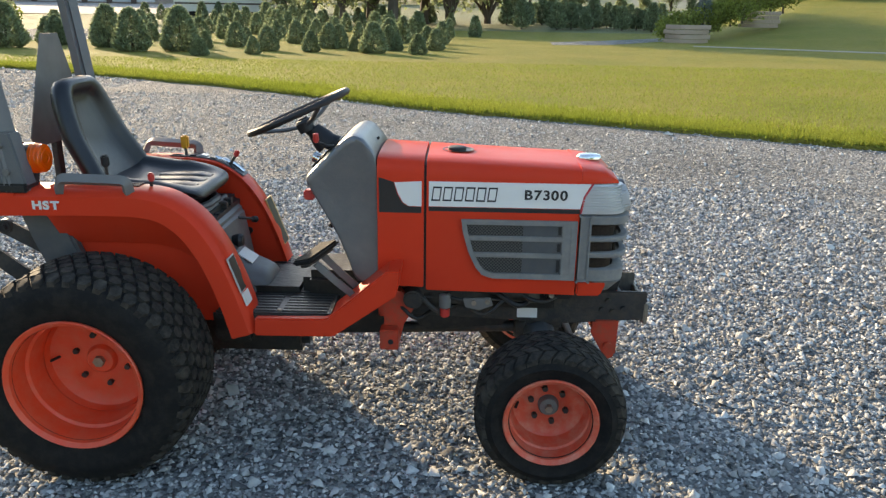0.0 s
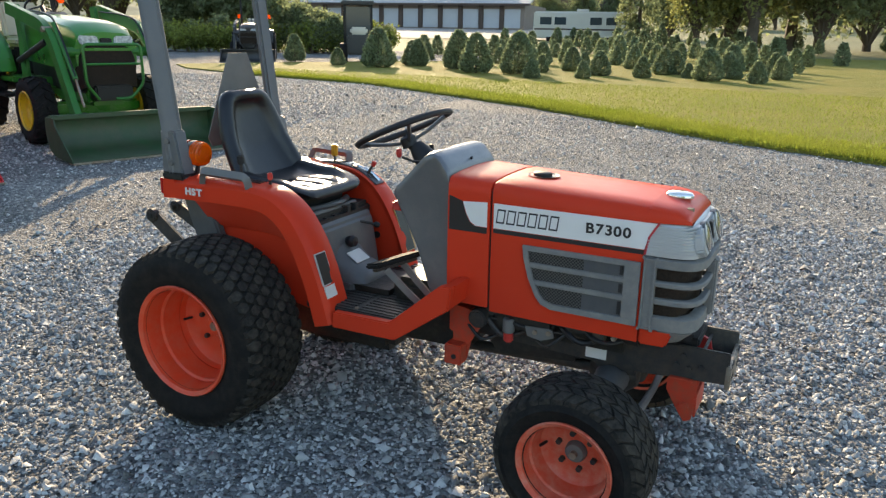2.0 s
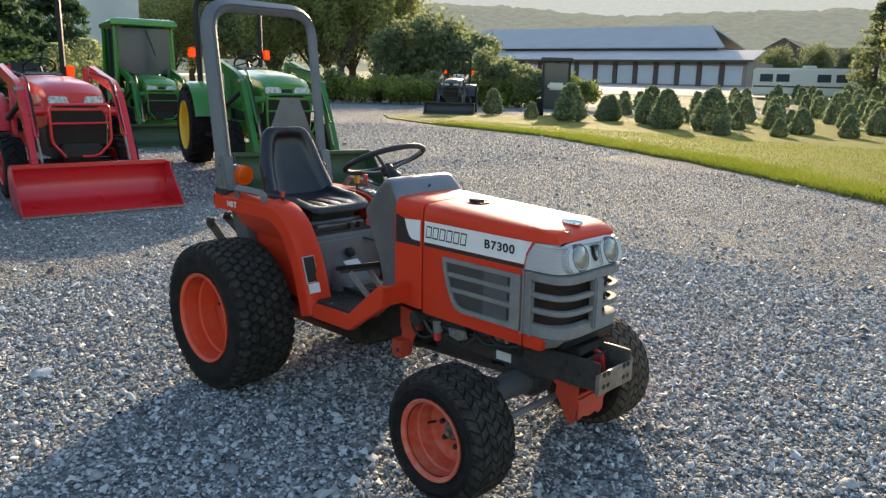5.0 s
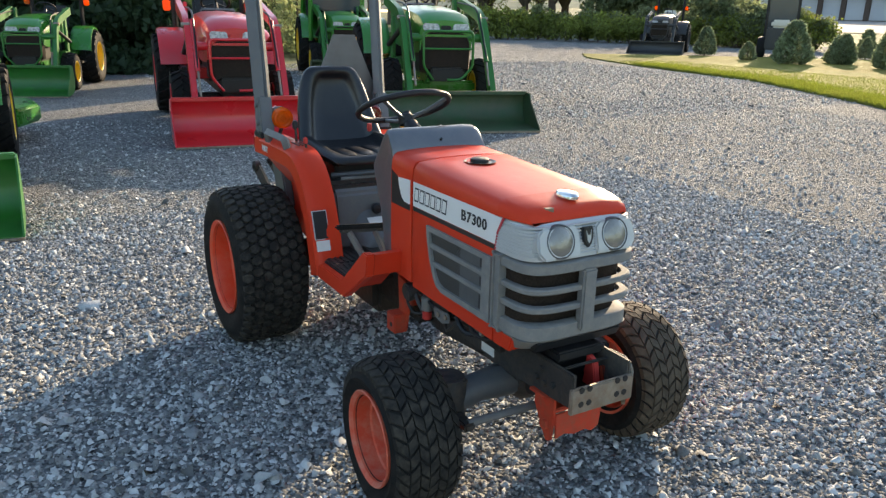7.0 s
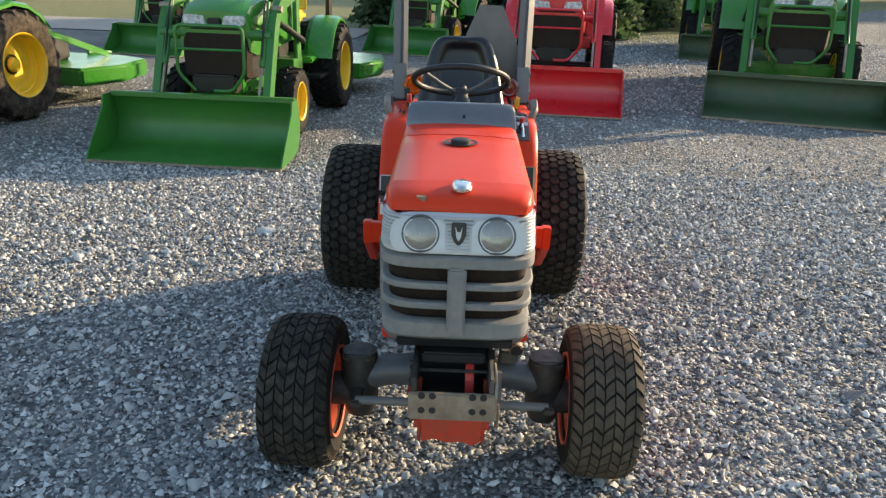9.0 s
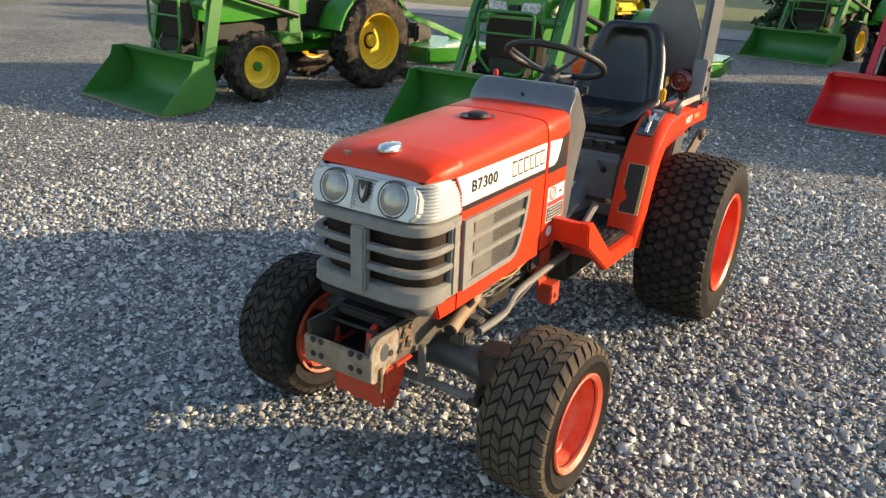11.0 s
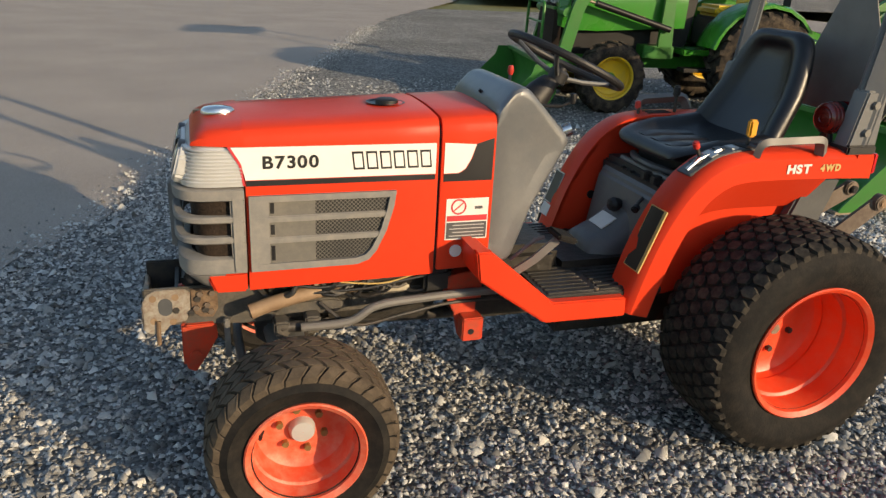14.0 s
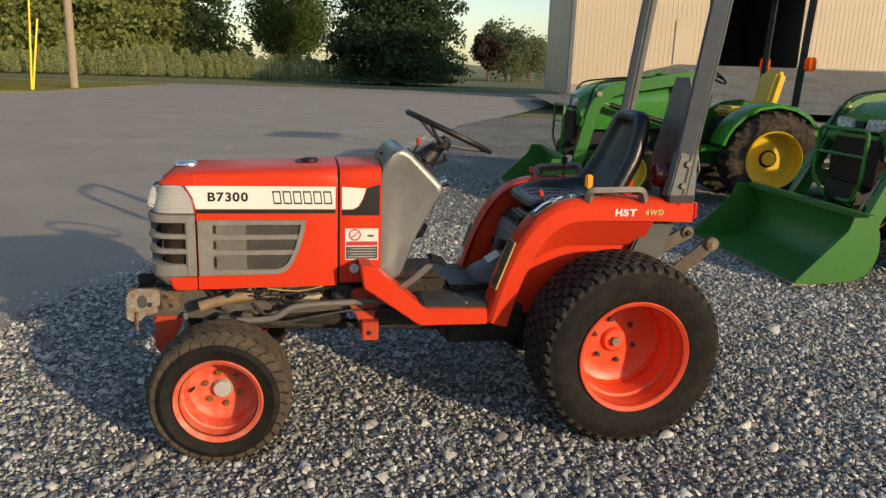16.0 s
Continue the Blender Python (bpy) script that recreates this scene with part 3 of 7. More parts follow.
def wheel(parent, m, R, rim, w, blocks, rim_mat, tyre_mat, tread_mat, dish, hub_mat, bolts=6, height=0.012, cap=0.03, name="wheel", rich=True):
    """Painted disc wheel with tyre, tread, hub and bolts; +y is its outer face."""
    o = 0.44 * w
    prof = [(rim - 0.004, -o - 0.006), (rim + 0.006, -o - 0.01), (rim + 0.006, -o + 0.004), (rim - 0.012, -o + 0.012), (rim - 0.03, -0.02),
            (rim * 0.90, dish + 0.03), (rim * 0.84, dish + 0.012), (rim * 0.72, dish + 0.004), (rim * 0.55, dish), (rim * 0.30, dish + 0.006), (0.0005, dish + 0.006)]
    prof2 = [(0.0005, dish + 0.012), (rim * 0.30, dish + 0.012), (rim * 0.55, dish + 0.008), (rim * 0.72, dish + 0.012), (rim * 0.82, dish + 0.022), (rim * 0.87, dish + 0.045),
             (rim * 0.872, o * 0.34), (rim * 0.885, o * 0.40), (rim * 0.93, o * 0.44), (rim * 0.935, o * 0.82), (rim - 0.008, o), (rim + 0.006, o + 0.010), (rim + 0.010, o + 0.006), (rim + 0.008, o - 0.004)]
    wh = part(name, lathe(prof + prof2, 56), rim_mat, parent)
    wh.matrix_basis = m
    part("tyre", lathe(tyre_profile(R, rim, w), 64), tyre_mat, wh)
    part("tread", tread_blocks(R, w, blocks, height), tread_mat, wh, smooth=False)
    part("hub", lathe([(0.0005, dish + cap + 0.012), (rim * 0.20, dish + cap + 0.010), (rim * 0.235, dish + cap + 0.002), (rim * 0.245, dish + 0.01), (rim * 0.30, dish + 0.008)], 28), hub_mat, wh)
    if rich:
        for k in range(bolts):
            a = 2 * math.pi * k / bolts + 0.3
            c, s = math.cos(a) * rim * 0.42, math.sin(a) * rim * 0.42
            part("wheel_bolt", cyl((c, dish + 0.004, s), (c, dish + 0.026, s), 0.010, 6), GOLDBOLT if hub_mat is SILVER else IRON, wh)
        if hub_mat is not SILVER:
            part("axle_nut", cyl((0, dish + 0.01, 0), (0, dish + cap + 0.028, 0), rim * 0.09, 6), BARE, wh)
        part("valve_stem", cyl((rim * 0.70, dish + 0.01, 0), (rim * 0.76, dish + 0.045, 0), 0.005, 8), RUBBER, wh)
    return wh


# ---- the orange compact tractor ----
YAW = 1.8
TRACTOR_M = pose(1.7, 0, 0, 0, 0, YAW) @ pose(-1.7, 0, 0)
kub = thing("compact_tractor", "orange compact tractor with grey cowl, roll bar and turf tyres", "tractor", TRACTOR_M)

RW_R, FW_R = 0.369, 0.252
for s in (1, -1):
    turn = 0 if s > 0 else 180
    wheel(kub, pose(-0.045 if s > 0 else -0.030, 0.462 if s > 0 else -0.490, RW_R - 0.010, 0, 0, turn), RW_R - 0.008, 0.214, 0.330, turf_blocks(RW_R, 0.330), RIM_ORANGE, TYRE, TREADW, -0.070, RIM_ORANGE, 6, 0.011, 0.020, "rear_wheel")
    wheel(kub, pose(1.495, 0.484 * s, FW_R - 0.008, 0, 0, turn - 2), FW_R - 0.008, 0.146, 0.232, chevron_blocks(FW_R, 0.232), RIM_DUSTY, TYRE, DUSTY_TREAD if s > 0 else TREADW, -0.035, SILVER if s > 0 else PIPE, 6, 0.007, 0.026, "front_wheel")


def hood_top(x):
    return 1.036 - (x - 0.9) * 0.043


def hood_loop(x, zb, w=0.215, top=None):
    t = top or hood_top(x)
    half = [(w * 0.985, zb), (w, 0.70), (w, 0.936), (w - 0.002, t - 0.058), (w - 0.005, t - 0.034), (w - 0.013, t - 0.018), (w - 0.028, t - 0.009), (w * 0.5, t - 0.002), (0.0, t)]
    return [(x, y, z) for y, z in half] + [(x, -y, z) for y, z in half[-2::-1]]


def tip(loop, k):
    """Draws a loop in, so that an end is rounded."""
    c = sum((Vector(p) for p in loop), Vector()) / len(loop)
    return [c + (Vector(p) - c) * k for p in loop]


hood = part("hood", loft([tip(hood_loop(1.066, 0.552), 0.992), hood_loop(1.070, 0.552), hood_loop(1.2, 0.550), hood_loop(1.4, 0.548), hood_loop(1.598, 0.545)]), ORANGE, kub, "orange steel hood side panels and top")
nose = []
for x, w, t, b in ((1.598, 0.213, None, 0.952), (1.64, 0.209, 1.001, 0.952), (1.685, 0.200, 0.995, 0.952), (1.712, 0.191, 0.985, 0.952), (1.726, 0.184, 0.970, 0.951), (1.730, 0.181, 0.958, 0.951)):
    t = t or hood_top(x)
    half = [(w, b), (w - 0.002, (b + t) / 2), (w - 0.010, t - 0.012), (w - 0.030, t - 0.004), (w * 0.5, t - 0.001), (0, t)]
    nose.append([(x, y, z) for y, z in half] + [(x, -y, z) for y, z in half[-2::-1]])
part("hood_nose", loft(nose), ORANGE, kub)
part("cowl_panel", loft([hood_loop(0.895, 0.565), hood_loop(0.98, 0.565), hood_loop(1.052, 0.563), tip(hood_loop(1.057, 0.563), 0.992)]), ORANGE, kub, "orange cowl panel behind the hood seam")
part("hood_seal", loft([[(x, y * 0.955, 0.56 + (z - 0.56) * 0.965) for x, y, z in hood_loop(x0, 0.56)] for x0 in (1.05, 1.075)]), RUBBER, kub)


def ufront(w, xb, xf, e=0.42, n=28):
    """Plan of a blunt rounded front, from one side round to the other."""
    out = []
    for k in range(n + 1):
        a = math.pi * k / n
        c, s = math.cos(a), math.sin(a)
        out.append((xb + (xf - xb) * abs(s) ** e, w * math.copysign(abs(c) ** e, c)))
    return out


def ublock(levels, xb):
    """Solid nose block over (z, half width, front) levels."""
    return loft([[(x, y, z) for x, y in ufront(w, xb, xf)] for z, w, xf in levels])


def ubar(z0, z1, w, xb, xf, thick):
    o, i = ufront(w, xb, xf), ufront(w - thick, xb, xf - thick)
    e = 0.004
    loops = []
    for (a, b), (c, d) in zip(o, i):
        ox, oy = a - (a - c) * 0.18, b - (b - d) * 0.18
        loops.append([(c, d, z0), (ox, oy, z0), (a, b, z0 + e), (a, b, z1 - e), (ox, oy, z1), (c, d, z1)])
    return loft(loops)


fascia = part("lamp_fascia", ublock([(0.846, 0.216, 1.772), (0.87, 0.216, 1.768), (0.93, 0.212, 1.750), (0.948, 0.206, 1.738), (0.953, 0.198, 1.728)], 1.602), SILVER, kub, "silver ribbed plastic headlamp surround")
for k in range(10):
    z = 0.856 + k * 0.0092
    part("rib", ubar(z, z + 0.0050, 0.2198 - k * 0.0006, 1.606, 1.7752 - k * 0.0023, 0.012), SILVER, fascia)
for s in (1, -1):
    bez = [(0.030, 0.852), (0.030, 0.93), (0.050, 0.948), (0.165, 0.945), (0.183, 0.925), (0.187, 0.875), (0.165, 0.850)]
    part("lamp_bezel", prism([(s * y, z) for y, z in bez], 1.715, 1.7705, "x", 0.006, m=pose(1.77, 0, 0.9, 0, -16, 0) @ pose(-1.77, 0, -0.9)), SILVER, fascia, "silver headlamp bezel")
    tilt = pose(-0.004, 0, 0) @ pose(1.775, 0, 0.90, 0, -16, 0) @ pose(-1.775, 0, -0.90)
    part("lamp_ring", lathe([(0.044, 1.768), (0.048, 1.777), (0.0515, 1.775), (0.0525, 1.76)], 36, "x", (0, s * 0.103, 0.902)), GREY, fascia).data.transform(tilt)
    part("headlamp_lens", lathe([(0.0005, 1.781), (0.02, 1.780), (0.037, 1.778), (0.046, 1.773), (0.047, 1.765)], 36, "x", (0, s * 0.103, 0.902)), LAMPGLASS, fascia, "round clear headlamp").data.transform(tilt)
part("badge", prism([(-0.020, 0.935), (0.020, 0.935), (0.020, 0.900), (0.012, 0.882), (0, 0.870), (-0.012, 0.882), (-0.020, 0.900)], 1.745, 1.772, "x", 0.003, m=pose(1.77, 0, 0.9, 0, -9, 0) @ pose(-1.77, 0, -0.9)), BLACKD, fascia, "small black shield badge")
part("badge_mark", prism([(-0.010, 0.925), (-0.004, 0.91), (0.004, 0.91), (0.010, 0.925), (0.006, 0.895), (0, 0.885), (-0.006, 0.895)], 1.772, 1.7745, "x", m=pose(1.77, 0, 0.9, 0, -9, 0) @ pose(-1.77, 0, -0.9)), SILVER, fascia)

grille = part("radiator_screen", ublock([(0.60, 0.196, 1.735), (0.83, 0.200, 1.745)], 1.603), MESH, kub, "dark radiator screen behind the grille")
for z0, z1, w, xf, th in ((0.806, 0.840, 0.219, 1.787, 0.035), (0.745, 0.764, 0.218, 1.789, 0.022), (0.686, 0.706, 0.217, 1.788, 0.022), (0.596, 0.645, 0.215, 1.783, 0.035)):
    part("grille_bar", ubar(z0, z1, w, 1.603, xf, th), GRILLE, kub)
part("grille_post", box(1.765, 1.799, -0.026, 0.026, 0.615, 0.812, 0.006), GRILLE, kub)
for s in (1, -1):
    part("grille_side_post", box(1.602, 1.640, s * 0.185, s * 0.2195, 0.60, 0.838, 0.006), GRILLE, kub)
part("grille_chin", ublock([(0.548, 0.186, 1.700), (0.56, 0.198, 1.738), (0.598, 0.213, 1.779)], 1.66), GRILLE, kub, "grey lower grille chin")
part("chin_slot", box(1.72, 1.7655, -0.165, 0.165, 0.556, 0.592, 0.004, m=pose(1.76, 0, 0.575, 0, 22, 0) @ pose(-1.76, 0, -0.575)), BLACKD, kub)
for s in (1, -1):
    part("nose_corner", prism([(1.603, 0.60), (1.712, 0.60), (1.690, 0.543), (1.603, 0.541)], s * 0.10, s * 0.2135, "y", 0.006), ORANGE, kub)

# side grilles, stripes and lettering
MARKS = [[(-1.0, -1), (0.66, -1), (1.0, 1), (-0.66, 1)]] * 6
for s in (1, -1):
    y0, y1 = s * 0.2145, s * 0.2185
    white = part("stripe", prism([(1.632, 0.951), (1.074, 0.951), (1.074, 0.863), (1.597, 0.863), (1.606, 0.905)], s * 0.212, s * 0.2163), WHITE, hood, "white decal stripe")
    part("stripe_edge", prism([(1.597, 0.861), (1.074, 0.861), (1.074, 0.846), (1.596, 0.846)], s * 0.212, s * 0.2163), BLACKD, hood)
    part("stripe_rear", prism([(1.049, 0.951), (0.955, 0.945), (0.968, 0.905), (0.985, 0.875), (1.005, 0.863), (1.049, 0.862)], s * 0.212, s * 0.2168), WHITE, hood)
    part("stripe_rear_black", prism([(0.953, 0.946), (0.901, 0.962), (0.901, 0.838), (1.049, 0.838), (1.049, 0.860), (1.003, 0.861), (0.982, 0.874), (0.965, 0.905)], s * 0.212, s * 0.2162), BLACKD, hood)
    part("stripe_red_edge", prism([(1.640, 0.953), (1.632, 0.953), (1.606, 0.906), (1.598, 0.848), (1.604, 0.848), (1.613, 0.905)], s * 0.212, s * 0.2172), REDDEC, hood)
    out = [(1.592, 0.820), (1.188, 0.820), (1.194, 0.775), (1.214, 0.705), (1.242, 0.645), (1.265, 0.618), (1.300, 0.606), (1.592, 0.604)]
    inn = [(1.572, 0.803), (1.207, 0.803), (1.212, 0.775), (1.231, 0.708), (1.256, 0.654), (1.275, 0.634), (1.305, 0.625), (1.572, 0.625)]
    sg = part("side_grille_screen", prism(inn, s * 0.211, s * 0.2158), PERF, hood, "dark perforated side grille screen")
    bm = bmesh.new()
    for lo, hi in ((s * 0.212, s * 0.226),):
        ro = [bm.verts.new((x, hi, z)) for x, z in out]
        ri = [bm.verts.new((x, hi, z)) for x, z in inn]
        bo = [bm.verts.new((x, lo, z)) for x, z in out]
        bi = [bm.verts.new((x, lo, z)) for x, z in inn]
        for i in range(len(out)):
            j = (i + 1) % len(out)
            for q in ((ro[i], ro[j], ri[j], ri[i]), (bo[i], bo[j], ro[j], ro[i]), (ri[i], ri[j], bi[j], bi[i])):
                bm.faces.new(q)
    bevel(bm, 0.003, 2, 40)
    part("side_grille_frame", bm, GRILLE, hood)
    for z0, z1, xa in ((0.744, 0.762, 1.210), (0.683, 0.701, 1.232)):
        part("side_grille_bar", prism([(1.575, z0), (xa + 0.004, z0), (xa, z1), (1.575, z1)], s * 0.213, s * 0.2245, "y", 0.003), GRILLE, hood)
    part("side_grille_plate", box(1.405 if s < 0 else 1.415, 1.540, *sorted((s * 0.213, s * (0.2190 if s > 0 else 0.2170))), 0.622, 0.806), GRILLE_DARK if s > 0 else GREY, hood)
    for za, zb in ((0.632, 0.676), (0.708, 0.737), (0.769, 0.799)):
        part("grille_slot", box(1.526, 1.537, *sorted((s * 0.214, s * 0.2195)), za, zb), BLACKD, hood)
    part("side_grille_post", box(1.540, 1.575, *sorted((s * 0.213, s * 0.224)), 0.622, 0.806, 0.003), GRILLE, hood)
    rot = pose(0, 0, 0, 90, 0, 180 if s > 0 else 0)
    text_part("B7300", 0.047, Matrix.Translation((1.478, s * 0.2172, 0.908)) @ rot, BLACKD, hood, "model_number", 0.0013, 1.12)
    # the maker's mark as plain outlined blocks
    for k in range(6):
        x = (1.082 + 0.0385 * k)
        xa = x if s < 0 else (1.085 + 0.0385 * k)
        cxm, czm = xa + 0.019, 0.908
        outer = MARKS[k if s < 0 else 5 - k]
        part("mark_block", prism([(cxm + u * 0.0185, czm + v * 0.0255) for u, v in outer], s * 0.214, s * 0.2170), BLACKD, hood)
        part("mark_inlay", prism([(cxm + u * 0.0185 * 0.72, czm + v * 0.0255 * 0.76) for u, v in outer], s * 0.214, s * 0.2176), WHITE, hood)
# warning label on one flank
wl = part("warning_label", box(0.905, 1.036, 0.2140, 0.2165, 0.658, 0.785), PAPER, hood, "white warning label with red band")
part("label_band", box(0.908, 1.033, 0.2140, 0.2172, 0.716, 0.733), REDDEC, wl)
part("label_text_block", box(0.908, 1.033, 0.2140, 0.2172, 0.662, 0.712), GREY, wl)
for k in range(4):
    part("label_text_line", box(0.916, 1.024 - 0.01 * (k % 2), 0.2140, 0.2176, 0.669 + 0.011 * k, 0.6715 + 0.011 * k), SILVER, wl)
part("prohibition_ring", lathe([(0.019, 0.2165), (0.019, 0.2176), (0.024, 0.2176), (0.024, 0.2165)], 24, "y", (0.998, 0, 0.760)), REDDEC, wl)
part("prohibition_bar", box(-0.019, 0.019, 0.2165, 0.2175, -0.002, 0.002, m=Matrix.Translation((0.998, 0, 0.760)) @ pose(0, 0, 0, 0, 40, 0)), REDDEC, wl)
part("label_picture", box(0.922, 0.950, 0.2140, 0.2174, 0.750, 0.762, 0.003), GREY, wl)
part("round_sticker", cyl((1.0, 0.212, 0.622), (1.0, 0.2165, 0.622), 0.019, 24), PAPER, hood)

# top of the hood
part("hood_emblem", loft([tip([(1.652 + 0.046 * math.cos(a), 0.030 * math.sin(a) + 0.004, z) for a in [2 * math.pi * k / 20 for k in range(20)]], q) for z, q in ((1.000, 1.0), (1.008, 1.0), (1.016, 0.85), (1.020, 0.5))]), CHROME, kub, "domed silver hood emblem")
part("fuel_recess", lathe([(0.0005, 1.0235), (0.048, 1.0235), (0.052, 1.0265), (0.058, 1.0270)], 30, "z", (1.172, 0, 0)), BLACKD, kub)
part("fuel_cap", lathe([(0.0005, 1.037), (0.028, 1.037), (0.033, 1.034), (0.034, 1.020)], 24, "z", (1.168, 0, 0)), RUBBER, kub, "black fuel filler cap")
part("hood_scrape", loft([tip([(1.705 + (0.012 + 0.004 * math.sin(3 * a)) * math.cos(a), -0.105 + (0.020 + 0.005 * math.cos(2 * a)) * math.sin(a), z) for a in [2 * math.pi * k / 14 for k in range(14)]], q) for z, q in ((0.970, 1.0), (0.9885, 0.9))]), RUSTY, kub, "rust spot on the hood")

# grey dash cowl
def round_corners(points, r, n=4):
    """A closed outline with its corners rounded, all but those on the hood's edge."""
    out = []
    m = len(points)
    for i, p in enumerate(points):
        p, a, b = Vector(p), Vector(points[i - 1]), Vector(points[(i + 1) % m])
        da, db = (a - p), (b - p)
        q = min(r, da.length * 0.45, db.length * 0.45)
        s_, e_ = p + da.normalized() * q, p + db.normalized() * q
        for k in range(n + 1):
            t = k / n
            out.append(s_.lerp(p, t).lerp(p.lerp(e_, t), t))
    return out


outline = round_corners([(0.893, 0.565), (0.893, 1.036), (0.842, 1.094), (0.812, 1.105), (0.780, 1.090), (0.640, 0.952), (0.634, 0.930), (0.748, 0.735), (0.812, 0.565)], 0.032)
loops = []
for y, kx, kz in ((0.202, 0.70, 0.76), (0.206, 0.88, 0.91), (0.204, 0.94, 0.955), (0.196, 0.978, 0.985), (0.178, 0.995, 0.997), (0.13, 1.0, 1.0)):
    loops.append([(0.893 + (p.x - 0.893) * kx, y * (1.0 - 0.16 * max(0.0, min(1.0, (0.86 - p.x) / 0.2))), 0.80 + (p.y - 0.80) * kz) for p in outline])
loops = loops + [[(x, -y, z) for x, y, z in lp] for lp in loops[::-1]]
bm = loft(loops)
part("dash_cowl", bm, COWL, kub, "dusty grey plastic dash cowl")
part("cowl_screw", cyl((0.868, 0.01, 1.052), (0.880, 0.01, 1.064), 0.005, 10), RUBBER, kub)
part("dash_panel", prism([(0.655, 0.969), (0.755, 1.068), (0.751, 1.073), (0.650, 0.974)], -0.11, 0.11, "y", 0.002), BLACKD, kub)
part("steering_column", tube([(0.76, 0, 1.02), (0.68, 0, 1.055), (0.622, 0, 1.092), (0.600, 0, 1.130)], [0.036, 0.030, 0.021, 0.018], 14), RUBBER, kub)
part("column_boot", lathe([(0.026, 0.05), (0.034, 0.03), (0.042, 0.0), (0.046, -0.03)], 20, "z"), RUBBER, kub).matrix_basis = Matrix.Translation((0.672, 0, 1.055)) @ pose(0, 0, 0, 0, -42, 0)
swm = Matrix.Translation((0.590, -0.006, 1.152)) @ pose(0, 0, 0, 0, -24, 0)
sw = part("steering_wheel", lathe([(0.190 + 0.0125 * math.cos(2 * math.pi * k / 10), 0.0125 * math.sin(2 * math.pi * k / 10)) for k in range(10)], 56, "z", closed=True), RUBBER, kub, "black three-spoke steering wheel")
sw.matrix_basis = swm
part("wheel_hub", lathe([(0.0005, -0.030), (0.026, -0.032), (0.032, -0.040), (0.030, -0.075)], 24, "z"), RUBBER, sw)
for a in (0, 128, 232):
    c, sn = math.cos(radians(a + 180)), math.sin(radians(a + 180))
    part("spoke", tube([(0.02 * c, 0.02 * sn, -0.052), (0.09 * c, 0.09 * sn, -0.036), (0.185 * c, 0.185 * sn, -0.002)], 0.008, 8), GREY, sw)
part("throttle_lever", tube([(0.74, -0.09, 1.045), (0.715, -0.15, 1.055), (0.695, -0.195, 1.075)], 0.005, 8), IRON, kub)
part("throttle_knob", lathe([(0.0005, 0.022), (0.009, 0.019), (0.011, 0.0), (0.007, -0.010), (0.0005, -0.013)], 14, "z", (0.688, -0.208, 1.087)), REDKNOB, kub)
part("indicator_lever", tube([(0.72, 0.09, 1.03), (0.66, 0.13, 1.035), (0.635, 0.145, 1.05)], 0.005, 8), IRON, kub)
part("indicator_knob", lathe([(0.0005, 0.022), (0.009, 0.02), (0.010, 0.0), (0.007, -0.010), (0.0005, -0.011)], 14, "z", (0.630, 0.148, 1.055)), RUBBER, kub)
part("ignition_switch", cyl((0.64, 0.12, 0.955), (0.615, 0.125, 0.965), 0.022, 16), CHROME, kub)
part("dash_switch", box(0.625, 0.665, -0.155, -0.115, 0.86, 0.895, 0.006), REDKNOB, kub)

